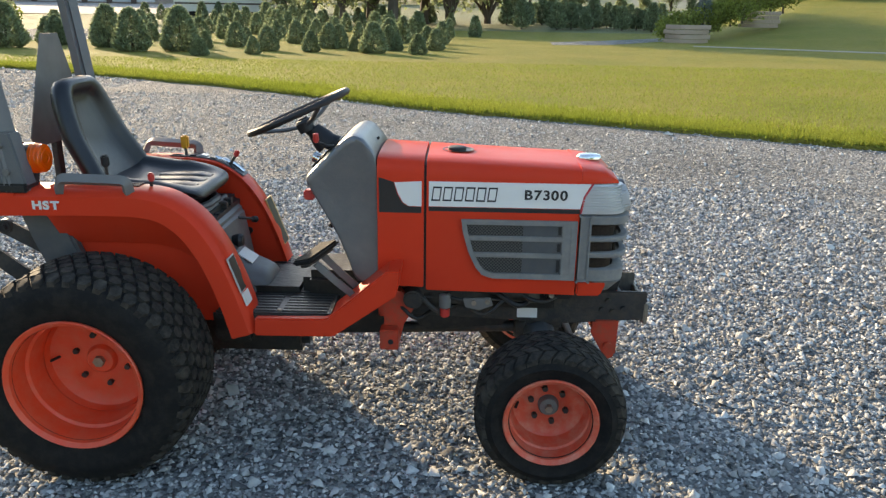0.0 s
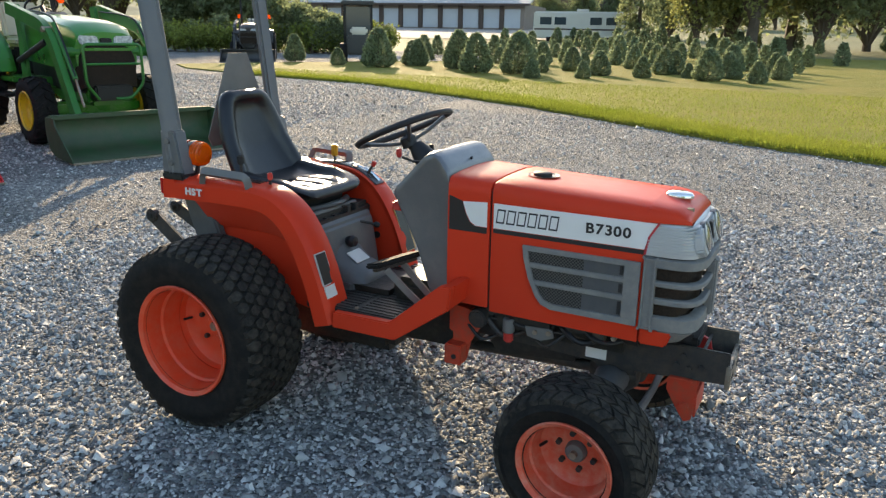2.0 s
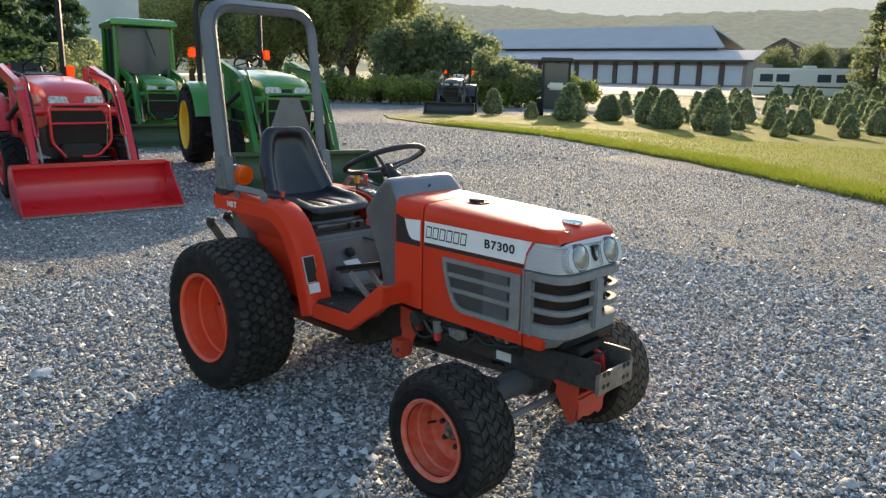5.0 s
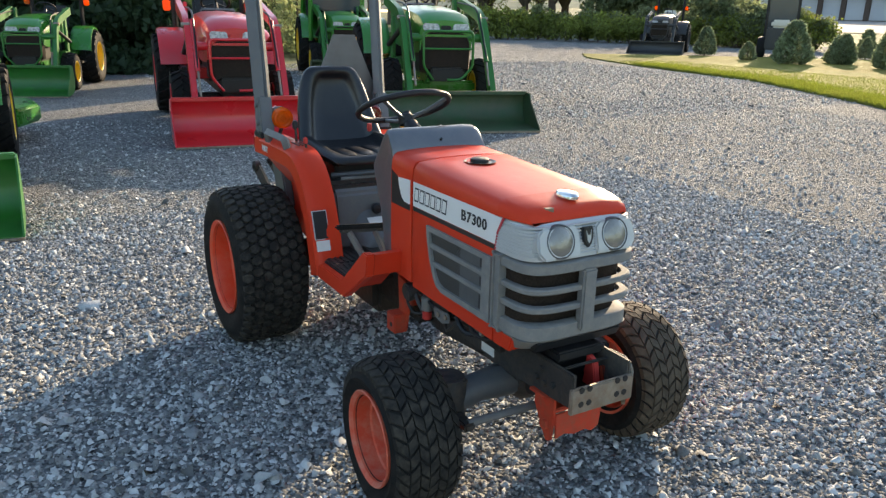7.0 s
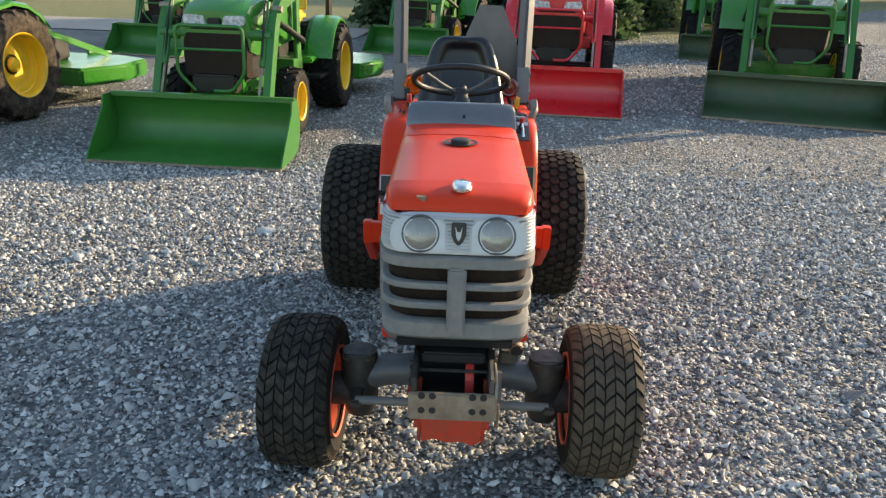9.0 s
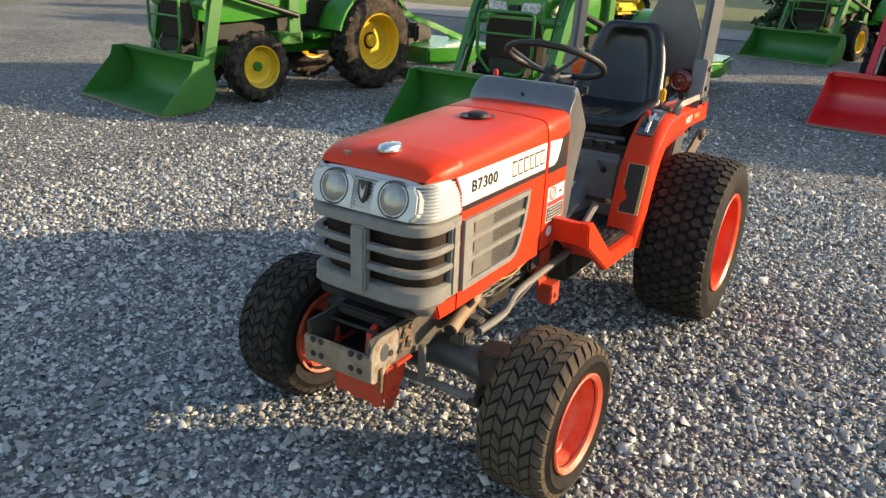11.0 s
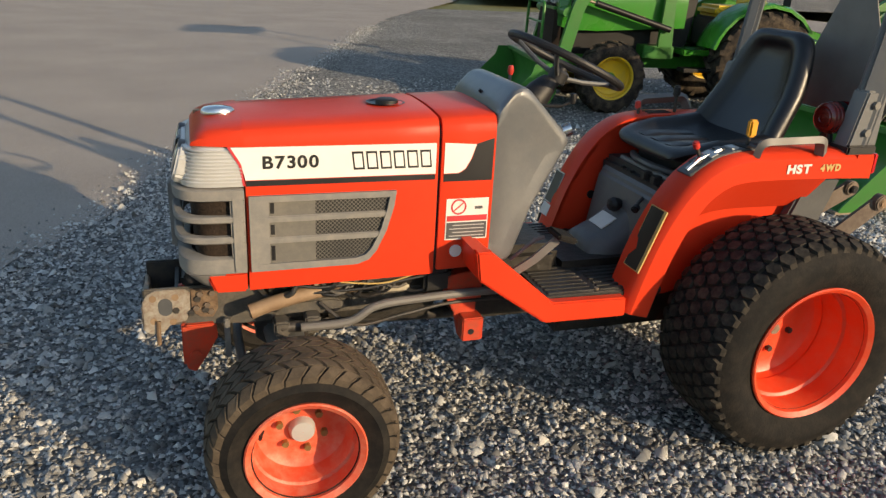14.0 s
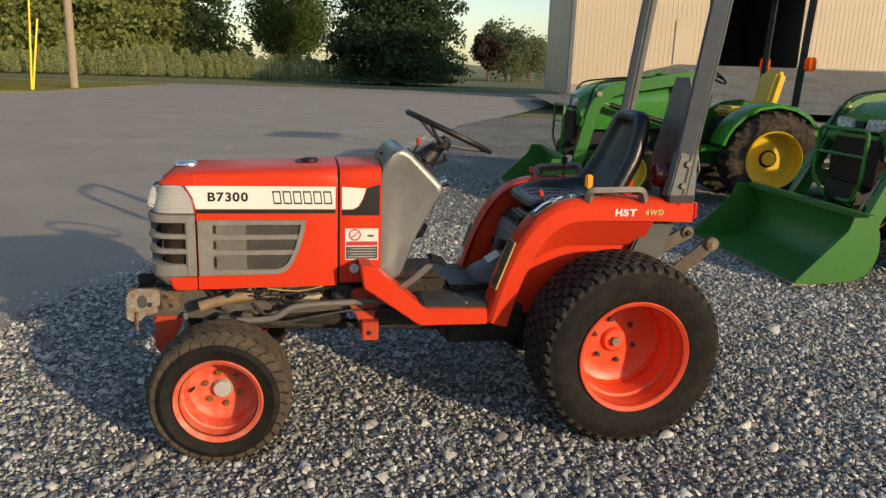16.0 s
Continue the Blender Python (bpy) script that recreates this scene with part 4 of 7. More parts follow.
# fenders, step and floor
fpts = [Vector((p.x, 0, p.z)) for p in smooth_path([(0.480, 0, 0.430), (0.450, 0, 0.540), (0.415, 0, 0.645), (0.365, 0, 0.752), (0.300, 0, 0.842), (0.215, 0, 0.902), (0.125, 0, 0.924), (0.0, 0, 0.928), (-0.2, 0, 0.926), (-0.365, 0, 0.921)], 4)]
for s in (1, -1):
    loops = []
    for i, p in enumerate(fpts):
        d = (fpts[min(i + 1, len(fpts) - 1)] - fpts[max(i - 1, 0)]).normalized()
        nrm = Vector((d.z, 0, -d.x)) * -1
        if nrm.z < 0 and abs(nrm.z) > abs(nrm.x):
            nrm = -nrm
        if nrm.x < 0 and abs(nrm.x) >= abs(nrm.z):
            nrm = -nrm
        sec = [(0.232, 0.0), (0.26, 0.004), (0.325, 0.002), (0.346, -0.006), (0.358, -0.022), (0.360, -0.085), (0.348, -0.086), (0.342, -0.03), (0.330, -0.018), (0.232, -0.016)]
        loops.append([(p.x + nrm.x * h, s * y, p.z + nrm.z * h) for y, h in sec])
    fen = part("fender", loft(loops), ORANGE, kub, "orange rear fender")
    inner = [(p.x, p.z - 0.008) for p in fpts] + [(-0.31, 0.837), (-0.27, 0.72), (-0.20, 0.59), (-0.05, 0.49), (0.27, 0.43)]
    part("fender_wall", prism(inner, s * 0.232, s * 0.246), ORANGE, fen)
    flare = [(p.x - 0.0, p.z - 0.075) for p in fpts[10:-4]]
    part("fender_flare", loft([[(x, s * 0.351, z + 0.01), (x, s * 0.356, z - 0.002), (x * 0.97, s * 0.262, z - 0.13), (x * 0.97, s * 0.250, z - 0.12)] for x, z in flare]), ORANGE, fen)
    part("fender_reflector", box(-0.382, -0.364, *sorted((s * 0.275, s * 0.358)), 0.850, 0.916, 0.004), REDLENS, fen)
    part("fender_end", box(-0.366, -0.29, *sorted((s * 0.232, s * 0.358)), 0.845, 0.920, 0.006), ORANGE, fen)
    # decal strip on the sloping front of the fender
    if s > 0:
        dm = Matrix.Translation((0.4070, 0.302, 0.655)) @ pose(0, 0, 0, 0, -20.0, 0)
        part("fender_decal", box(0.002, 0.0075, -0.034, 0.034, -0.10, 0.10, m=dm), BLACKD, fen, "dark instruction decal")
        part("decal_border", box(0.002, 0.0070, -0.037, 0.047, -0.103, 0.103, m=dm), GOLD, fen)
    else:
        dm = Matrix.Translation((0.4150, -0.318, 0.634)) @ pose(0, 0, 0, 0, -18.5, 0)
        part("fender_decal", box(0.002, 0.0075, -0.030, 0.030, -0.058, 0.062, m=dm), BLACKD, fen, "dark instruction decal")
        part("decal_border", box(0.002, 0.0070, -0.034, 0.033, -0.062, 0.066, m=dm), SILVER, fen)
        part("white_sticker", box(0.002, 0.0082, -0.030, 0.030, -0.112, -0.066, m=dm), PAPER, fen)
    text_part("HST", 0.038, Matrix.Translation((-0.190 if s < 0 else -0.070, s * 0.3612, 0.875)) @ pose(0, 0, 0, 90, 0, 180 if s > 0 else 0) @ Matrix.Shear("XZ", 4, (0, 0)), PAPER, fen, "fender_lettering", 0.0018, 1.2)
    if s > 0:
        text_part("4WD", 0.030, Matrix.Translation((-0.192, s * 0.3612, 0.876)) @ pose(0, 0, 0, 90, 0, 180), GOLD, fen, "fender_lettering", 0.0016, 1.0)
    # step
    st = [(0.480, 0.485), (0.730, 0.490), (0.940, 0.668), (0.985, 0.668), (0.972, 0.580), (0.752, 0.424), (0.476, 0.421)]
    step = part("step", prism(st, s * 0.322, s * 0.358, "y", 0.005), ORANGE, kub, "orange step edge")
    part("step_slope", prism([(0.726, 0.477), (0.940, 0.660), (0.975, 0.660), (0.97, 0.638), (0.755, 0.457)], s * 0.19, s * 0.325), ORANGE, step)
    part("step_front", prism([(0.955, 0.666), (0.985, 0.666), (0.972, 0.582), (0.955, 0.582)], s * 0.19, s * 0.325), ORANGE, step)
    # grab rail, lever slots and levers on the fender
    part("grab_rail", tube(rounded([(0.085, s * 0.340, 0.918), (0.085, s * 0.352, 0.962), (-0.125, s * 0.368, 0.970), (-0.145, s * 0.352, 0.922)], 0.02), 0.0, flat=(0.030, 0.022)), PIPE, fen, "grey grab rail")
    for k in range(3):
        part("lever_slot", box(0.00, 0.10, *sorted((s * (0.250 + 0.018 * k), s * (0.256 + 0.018 * k))), 0.920, 0.934), BLACKD, fen)
part("fender_lever", tube([(0.130, -0.265, 0.91), (0.135, -0.271, 0.97)], 0.006, 8), IRON, kub)
part("lever_knob", cyl((0.135, -0.271, 0.945), (0.135, -0.271, 0.974), 0.011, 12, 0.004), REDKNOB, kub)
part("hitch_lever", tube([(-0.02, -0.258, 0.915), (-0.02, -0.262, 1.00)], 0.006, 8), IRON, kub)
part("hitch_knob", cyl((-0.02, -0.262, 0.99), (-0.02, -0.264, 1.03), 0.014, 12, 0.005), RUBBER, kub)
part("range_lever", tube([(0.22, 0.268, 0.875), (0.265, 0.28, 0.94)], 0.006, 8), IRON, kub)
part("range_knob", cyl((0.258, 0.278, 0.930), (0.270, 0.282, 0.953), 0.011, 12, 0.004), REDKNOB, kub)
cpl = part("control_plate", prism([(0.04, 0.926), (0.12, 0.924), (0.205, 0.907), (0.292, 0.851), (0.299, 0.857), (0.210, 0.916), (0.122, 0.933), (0.04, 0.935)], 0.248, 0.318, "y", 0.002), GREY, kub, "dark slotted lever plate with worn pale stripes")
for k, (xa, za, tl) in enumerate(((0.095, 0.934, 3), (0.135, 0.931, 8), (0.175, 0.925, 13), (0.215, 0.913, 27), (0.254, 0.8875, 33))):
    part("plate_stripe", box(-0.013, 0.010, 0.254 + 0.008 * (k % 2), 0.312 - 0.012 * (k % 3), -0.001, 0.0035, m=pose(xa, 0, za, 0, tl, 0)), SILVER if k % 2 else BLACKD, cpl)
part("lever_chrome", tube([(0.175, 0.282, 0.925), (0.252, 0.287, 0.898), (0.290, 0.289, 0.866)], 0.008, 8), CHROME, cpl)
part("orange_lever", tube([(0.065, 0.262, 0.915), (0.06, 0.268, 0.975)], 0.006, 8), IRON, kub)
part("orange_handle", box(0.045, 0.075, 0.256, 0.280, 0.960, 1.015, 0.006), YELLOW, kub)

fm = part("floor_mat", box(0.33, 0.745, -0.323, 0.323, 0.466, 0.494, 0.006), MATF, kub, "worn black ribbed rubber floor mat")
for s in (1, -1):
    for xa, xb in ((0.395, 0.545), (0.565, 0.725)):
        for k in range(9):
            part("mat_rib", box(xa, xb, s * 0.090 + s * k * 0.0262 - 0.0085, s * 0.090 + s * k * 0.0262 + 0.0085, 0.490, 0.4985, 0.0025), MATF, fm)
    part("mat_stud", cyl((0.555, s * 0.300, 0.492), (0.555, s * 0.300, 0.500), 0.008, 12), BARE, fm)
part("seat_platform", box(-0.24, 0.285, -0.232, 0.232, 0.49, 0.79, 0.02), DARKSTEEL, kub)
# grey panel under the seat and the humped cover in front of it
part("centre_panel", prism([(0.275, 0.49), (0.345, 0.49), (0.325, 0.62), (0.305, 0.735), (0.275, 0.765)], -0.205, 0.205, "y", 0.012), PANEL, kub, "grey steel panel under the seat")
tun = smooth_path([(0.320, 0, 0.655), (0.345, 0, 0.625), (0.38, 0, 0.597), (0.425, 0, 0.575), (0.455, 0, 0.560), (0.472, 0, 0.535), (0.478, 0, 0.495)], 3)
part("transmission_tunnel", loft([[(p.x, -0.015 + (0.118 - 0.25 * max(0.0, p.x - 0.40)) * math.copysign(abs(math.cos(a)) ** 0.7, math.cos(a)), 0.47 + (p.z - 0.47) * max(0.0, math.sin(a)) ** 0.55) for a in [math.pi * k / 16 for k in range(17)]] for p in tun]), PANEL, kub, "grey humped transmission cover")
part("cover_seam", box(0.345, 0.425, -0.150, -0.132, 0.49, 0.525, 0.004), PANEL, kub)
part("tunnel_knob", lathe([(0.0005, 0.026), (0.020, 0.022), (0.026, 0.008), (0.022, -0.010), (0.012, -0.03)], 16, "x", (0.335, -0.012, 0.662)), RUBBER, kub, "round black knob")
part("tunnel_sticker", box(-0.032, 0.032, -0.052, 0.040, 0.0, 0.004, m=pose(0.373, -0.012, 0.6035, 0, 33, 0)), PAPER, kub, "white sticker on the cover")
part("stop_rod", tube([(0.30, 0.10, 0.72), (0.34, 0.13, 0.71), (0.355, 0.15, 0.70)], 0.006, 8), IRON, kub)
part("stop_knob", cyl((0.350, 0.144, 0.704), (0.368, 0.160, 0.697), 0.013, 12, 0.004), RUBBER, kub)
for s in (1, -1):
    part("fender_plug", cyl((0.31, s * 0.233, 0.63), (0.31, s * 0.226, 0.63), 0.016, 14), RUBBER, kub)
# treadle with its two arms, brake pedal
part("treadle", box(-0.036, 0.036, -0.120, 0.120, -0.010, 0.010, 0.007, m=pose(0.678, -0.225, 0.688, 0, -14, -14)), PEDAL, kub, "black rubber treadle pedal")
part("treadle_rail", box(-0.016, 0.016, -0.105, 0.105, -0.024, -0.010, 0.003, m=pose(0.678, -0.225, 0.688, 0, -14, -14)), IRON, kub)
for ya, yb in ((-0.300, -0.255), (-0.190, -0.170)):
    part("pedal_arm", tube([(0.690, ya, 0.672), (0.755, (ya + yb) / 2, 0.600), (0.825, yb, 0.530)], 0, flat=(0.012, 0.024)), PIPE, kub)
part("brake_pedal_arm", tube([(0.825, 0.225, 0.53), (0.755, 0.250, 0.590), (0.690, 0.262, 0.655)], 0, flat=(0.014, 0.024)), PIPE, kub)
part("brake_pedal", box(-0.034, 0.034, -0.046, 0.046, -0.009, 0.009, 0.006, m=pose(0.675, 0.262, 0.668, 0, -18, 0)), PEDAL, kub, "black rubber brake pedal")
part("lock_lever", tube([(0.80, 0.17, 0.56), (0.73, 0.19, 0.63), (0.70, 0.195, 0.640)], 0.007, 8), PIPE, kub)

# seat: one padded shell, its rim rolled all round
sp = smooth_path([(0.262, 0, 0.852), (0.250, 0, 0.878), (0.20, 0, 0.893), (0.08, 0, 0.893), (-0.03, 0, 0.893), (-0.098, 0, 0.920), (-0.143, 0, 0.988), (-0.180, 0, 1.080), (-0.210, 0, 1.170), (-0.236, 0, 1.262)], 6)
run = [0.0]
for p, q in zip(sp, sp[1:]):
    run.append(run[-1] + (q - p).length)
LEN = run[-1]


def along(d):
    """Point and outward normal of the seat's profile at a run length."""
    d = min(max(d, 0.0), LEN)
    k = max(i for i in range(len(run) - 1) if run[i] <= d + 1e-9)
    f = (d - run[k]) / (run[k + 1] - run[k])
    a, b = sp[max(k - 1, 0)], sp[min(k + 2, len(sp) - 1)]
    t = (b - a).normalized()
    return sp[k].lerp(sp[k + 1], f), Vector((-t.z, 0, t.x)) * (1 if -t.z * 0.5 + t.x * 0.5 > 0 else -1)


def seat_width(d):
    f = d / LEN
    return 0.222 - 0.010 * max(0.0, 0.12 - f) / 0.12 if f < 0.50 else 0.222 - 0.068 * ((f - 0.50) / 0.50) ** 1.2


def seat_outline(n=64):
    """Rounded outline of the unrolled seat as (run, share of the half width)."""
    out = []
    for k in range(n):
        a = 2 * math.pi * k / n
        c, v = math.cos(a), math.sin(a)
        e = 0.34
        out.append((LEN / 2 - LEN / 2 * math.copysign(abs(c) ** e, c), math.copysign(abs(v) ** 0.30, v)))
    return out


flat = seat_outline()
loops = []
for inset, h in ((1.0, -0.040), (0.10, -0.042), (0.05, -0.040), (0.016, -0.030), (0.003, -0.012), (0.0, 0.006), (0.004, 0.022), (0.014, 0.034), (0.028, 0.038), (0.040, 0.034), (0.050, 0.022), (0.058, 0.010), (0.070, 0.004), (0.10, 0.001), (1.0, 0.0)):
    lp = []
    for d, v in flat:
        dd = LEN / 2 + (d - LEN / 2) * (1 - min(inset, 0.13) / (LEN / 2))
        p, nr = along(dd)
        w = seat_width(dd)
        front = min(1.0, max(0.25, (dd - 0.02) / 0.16)) if h > 0 else 1.0
        lp.append(p + nr * h * front + Vector((0, v * max(0.0, w - inset * 1.35), 0)))
    loops.append(lp)
bm = loft(loops, caps=False)
bmesh.ops.remove_doubles(bm, verts=bm.verts, dist=0.0005)
seat = part("seat", bm, SEATM, kub, "black padded vinyl bucket seat")
for k in range(3):
    y = -0.085 + 0.085 * k
    part("seat_pleat", loft([[(x, y + 0.036 * math.cos(a), z + 0.009 * math.sin(a)) for a in [math.pi * q / 8 for q in range(9)]] for x, z in ((0.225, 0.886), (0.18, 0.895), (0.1, 0.894), (0.03, 0.892))]), SEATM, seat)
part("seat_base", box(-0.12, 0.19, -0.15, 0.15, 0.78, 0.852, 0.012), RUBBER, kub)
part("seat_spring", tube([(0.19, -0.17, 0.80), (0.25, -0.05, 0.812), (0.25, 0.05, 0.812), (0.19, 0.17, 0.80)], 0.014, 8), GREY, kub)
for y in (-0.10, -0.04, 0.05, 0.11):
    part("seat_bracket", box(0.19, 0.285, y - 0.014, y + 0.014, 0.762, 0.776 + 0.02 * (y > 0), 0.003), IRON, kub)
part("spring_coil", cyl((0.245, -0.15, 0.79), (0.245, 0.15, 0.79), 0.012, 12), PIPE, kub)

# roll bar
rp = rounded([(-0.300, -0.318, 0.905), (-0.425, -0.328, 1.885), (-0.425, 0.328, 1.885), (-0.300, 0.318, 0.905)], 0.15, 8)
bm = tube(rp, 0, flat=(0.078, 0.052))
bevel(bm, 0.012, 2, 40)
rops = part("roll_bar", bm, ROPS, kub, "grey painted steel roll bar")
for s in (1, -1):
    foot = part("roll_bar_foot", prism([(-0.245, 0.910), (-0.368, 0.910), (-0.365, 1.115), (-0.285, 1.115)], s * 0.286, s * 0.350, "y", 0.006), ROPS, rops)
    part("foot_boot", box(-0.364, -0.248, s * 0.318 - 0.042, s * 0.318 + 0.042, 0.915, 0.945, 0.006), RUBBER, rops)
    for z, x in ((0.985, -0.308), (1.072, -0.320)):
        part("bolt", cyl((x, s * 0.349, z), (x, s * 0.362, z), 0.013, 6), PIPE, foot)
    part("roll_bar_bracket", prism([(-0.355, 0.915), (-0.21, 0.88), (-0.10, 0.60), (-0.20, 0.48), (-0.30, 0.74)], s * 0.246, s * 0.290, "y", 0.008), GREY, rops)
    lamp = part("indicator_lamp", lathe([(0.0005, -0.035), (0.045, -0.035), (0.052, -0.025), (0.053, 0.0)], 28, "x", (-0.270, s * 0.245, 1.012)), DARKSTEEL, kub, "round amber indicator lamp")
    part("lens", lathe([(0.052, 0.0), (0.052, 0.010), (0.050, 0.012), (0.050, 0.022), (0.048, 0.024), (0.048, 0.034), (0.045, 0.037), (0.038, 0.040), (0.030, 0.038), (0.028, 0.041), (0.016, 0.042), (0.014, 0.040), (0.0005, 0.042)], 28, "x", (-0.270, s * 0.245, 1.012)), AMBER if s < 0 else DARKRED, lamp)
    part("tail_lens", lathe([(0.053, -0.036), (0.052, -0.058), (0.040, -0.068), (0.0005, -0.07)], 28, "x", (-0.270, s * 0.245, 1.012)), REDLENS, lamp)
    part("lamp_stalk", tube([(-0.270, s * 0.245, 0.97), (-0.270, s * 0.26, 0.92)], 0.010, 8), RUBBER, lamp)
part("slow_vehicle_sign", prism([(-0.055, 1.01), (0.335, 1.01), (0.355, 1.05), (0.200, 1.410), (0.080, 1.410), (-0.075, 1.05)], -0.374, -0.370, "x"), PIPE, kub, "bare grey back of a triangular sign")
part("sign_bracket", box(-0.40, -0.376, 0.10, 0.14, 0.85, 1.25, 0.003), IRON, kub)

# rear hitch
for s in (1, -1):
    iron = RUSTPLATE if s > 0 else IRON
    bm = tube([(-0.16, s * 0.20, 0.60), (-0.29, s * 0.25, 0.705), (-0.395, s * 0.265, 0.772)], 0, flat=(0.018, 0.05))
    part("lift_arm", bm, iron, kub, "worn steel lift arm")
    part("arm_eye", cyl((-0.396, s * 0.250, 0.773), (-0.396, s * 0.280, 0.773), 0.027, 18, 0.004), iron, kub)
    part("lift_pin", cyl((-0.396, s * 0.238, 0.773), (-0.396, s * 0.292, 0.773), 0.013, 14, 0.003), BLACKD, kub)
    bm = tube([(-0.22, s * 0.24, 0.47), (-0.36, s * 0.295, 0.62), (-0.475, s * 0.318, 0.728)], 0, flat=(0.016, 0.052))
    part("lower_link", bm, iron, kub, "rusty lower hitch link")
    part("link_eye", cyl((-0.482, s * 0.304, 0.735), (-0.482, s * 0.336, 0.735), 0.029, 18, 0.004), iron, kub)
    part("link_ball", cyl((-0.482, s * 0.298, 0.735), (-0.482, s * 0.342, 0.735), 0.016, 18, 0.004), RUSTY if s > 0 else BLACKD, kub)
    part("check_chain", tube([(-0.25, s * 0.20, 0.45), (-0.33, s * 0.24, 0.52), (-0.40, s * 0.29, 0.64)], 0.006, 6), RUSTY, kub)
part("top_link_bracket", box(-0.36, -0.24, -0.09, 0.09, 0.55, 0.72, 0.01), IRON, kub)

# engine, frame, axles
part("gearbox", box(-0.24, 0.62, -0.155, 0.155, 0.26, 0.52, 0.03), ENGINE, kub)
part("clutch_housing", box(0.60, 0.96, -0.13, 0.13, 0.33, 0.58, 0.03), ENGINE, kub)
part("engine_block", box(0.94, 1.56, -0.135, 0.135, 0.44, 0.66, 0.02), ENGINE, kub, "greasy engine block")
part("oil_pan", prism([(0.98, 0.45), (1.40, 0.45), (1.37, 0.37), (1.05, 0.34)], -0.10, 0.10, "y", 0.015), ENGINE, kub)
for s in (1, -1):
    part("frame_rail", prism([(0.88, 0.505), (1.55, 0.505), (1.66, 0.525), (1.885, 0.525), (1.885, 0.415), (1.60, 0.395), (0.88, 0.42)], s * 0.100, s * 0.116, "y", 0.004), CASTGREY if s > 0 else IRON, kub, "grimy grey frame rail")
    for x, z in ((1.72, 0.455), (1.76, 0.448), (1.74, 0.49), (1.80, 0.46), (1.45, 0.47)):
        part("frame_bolt", cyl((x, s * 0.113, z), (x, s * 0.127, z), 0.010, 6), IRON, kub)
    part("lower_bracket", prism([(1.695, 0.425), (1.762, 0.425), (1.768, 0.464), (1.776, 0.462), (1.792, 0.41), (1.790, 0.33), (1.782, 0.252), (1.758, 0.240), (1.728, 0.285), (1.690, 0.35)], s * 0.090, s * 0.1, "y", 0.003), ORANGE_WORN, kub, "worn orange implement bracket")
    part("bracket_flange", box(1.700, 1.778, *sorted((s * 0.1, s * 0.132)), 0.402, 0.412, 0.003), ORANGE_WORN, kub)
    part("bracket_pin", cyl((1.755, s * 0.07, 0.30), (1.755, s * 0.112, 0.30), 0.016, 14), ORANGE_WORN, kub)
    mb = prism([(0.900, 0.545), (1.015, 0.525), (1.022, 0.470), (0.985, 0.405), (0.968, 0.330), (0.905, 0.330), (0.912, 0.42)], s * 0.176, s * 0.188, "y", 0.003)
    part("mid_bracket", mb, ORANGE_WORN, kub, "worn orange mower bracket")
    part("mid_bracket_foot", box(0.900, 0.968, *sorted((s * 0.176, s * 0.236)), 0.322, 0.400, 0.004), ORANGE_WORN, kub)
    part("mid_bracket_hole", cyl((0.940, s * 0.232, 0.355), (0.940, s * 0.2375, 0.355), 0.010, 12), BLACKD, kub)
    part("cross_web", box(0.89, 0.98, *sorted((s * 0.10, s * 0.18)), 0.43, 0.53, 0.006), ORANGE_WORN, kub)
part("frame_sticker", box(1.405, 1.480, -0.1185, -0.114, 0.415, 0.455), PAPER, kub, "blank white sticker")
bumper = part("bumper_plate", box(1.876, 1.892, -0.122, 0.122, 0.398, 0.482, 0.004), BARE, kub, "scuffed steel front plate with holes")
for y in (-0.085, -0.055, 0.055, 0.085):
    for z in (0.43, 0.475):
        part("plate_hole", cyl((1.8905, y, z), (1.8935, y, z), 0.010, 12), BLACKD, bumper)
end = part("end_plate", prism([(1.760, 0.512), (1.775, 0.522), (1.85, 0.525), (1.876, 0.512), (1.889, 0.488), (1.889, 0.402), (1.872, 0.390), (1.835, 0.394), (1.815, 0.418), (1.775, 0.424), (1.762, 0.45)], 0.1162, 0.1235, "y", 0.002), PALEPLATE, kub, "flaking pale steel end plate")
for x, z in ((1.80, 0.50), (1.86, 0.50), (1.862, 0.43), (1.81, 0.425)):
    part("plate_hole", cyl((x, 0.121, z), (x, 0.1245, z), 0.010, 12), RUSTY, end)
part("plate_mark", loft([tip([(1.828 + 0.020 * math.cos(a), y, 0.478 + 0.022 * math.sin(a) - 0.012 * (math.sin(a) < 0)) for a in [2 * math.pi * q / 16 for q in range(16)]], kk) for y, kk in ((0.122, 1.0), (0.1246, 0.96))]), GREY, end)
part("front_crossbar", box(1.790, 1.802, -0.098, 0.098, 0.498, 0.506, 0.003), IRON, kub)
part("box_floor", box(1.70, 1.875, -0.098, 0.098, 0.405, 0.413, 0.002), ENGINE, kub)
part("box_hook", prism([(1.755, 0.413), (1.82, 0.413), (1.80, 0.500), (1.765, 0.515)], 0.035, 0.060, "y", 0.004), REDKNOB, kub, "red painted hook inside the front frame")
part("box_inner", box(1.690, 1.700, -0.098, 0.098, 0.40, 0.54, 0.002), BLACKD, kub)
part("lower_crossbar", prism([(-0.092, 0.345), (0.092, 0.345), (0.088, 0.262), (0.060, 0.248), (0.035, 0.262), (-0.01, 0.256), (-0.05, 0.268), (-0.085, 0.258)], 1.784, 1.792, "x", 0.002), ORANGE_WORN, kub, "chipped orange cross plate")
part("hook_bar", box(1.772, 1.790, 0.100, 0.116, 0.40, 0.470, 0.003), ORANGE_WORN, kub)
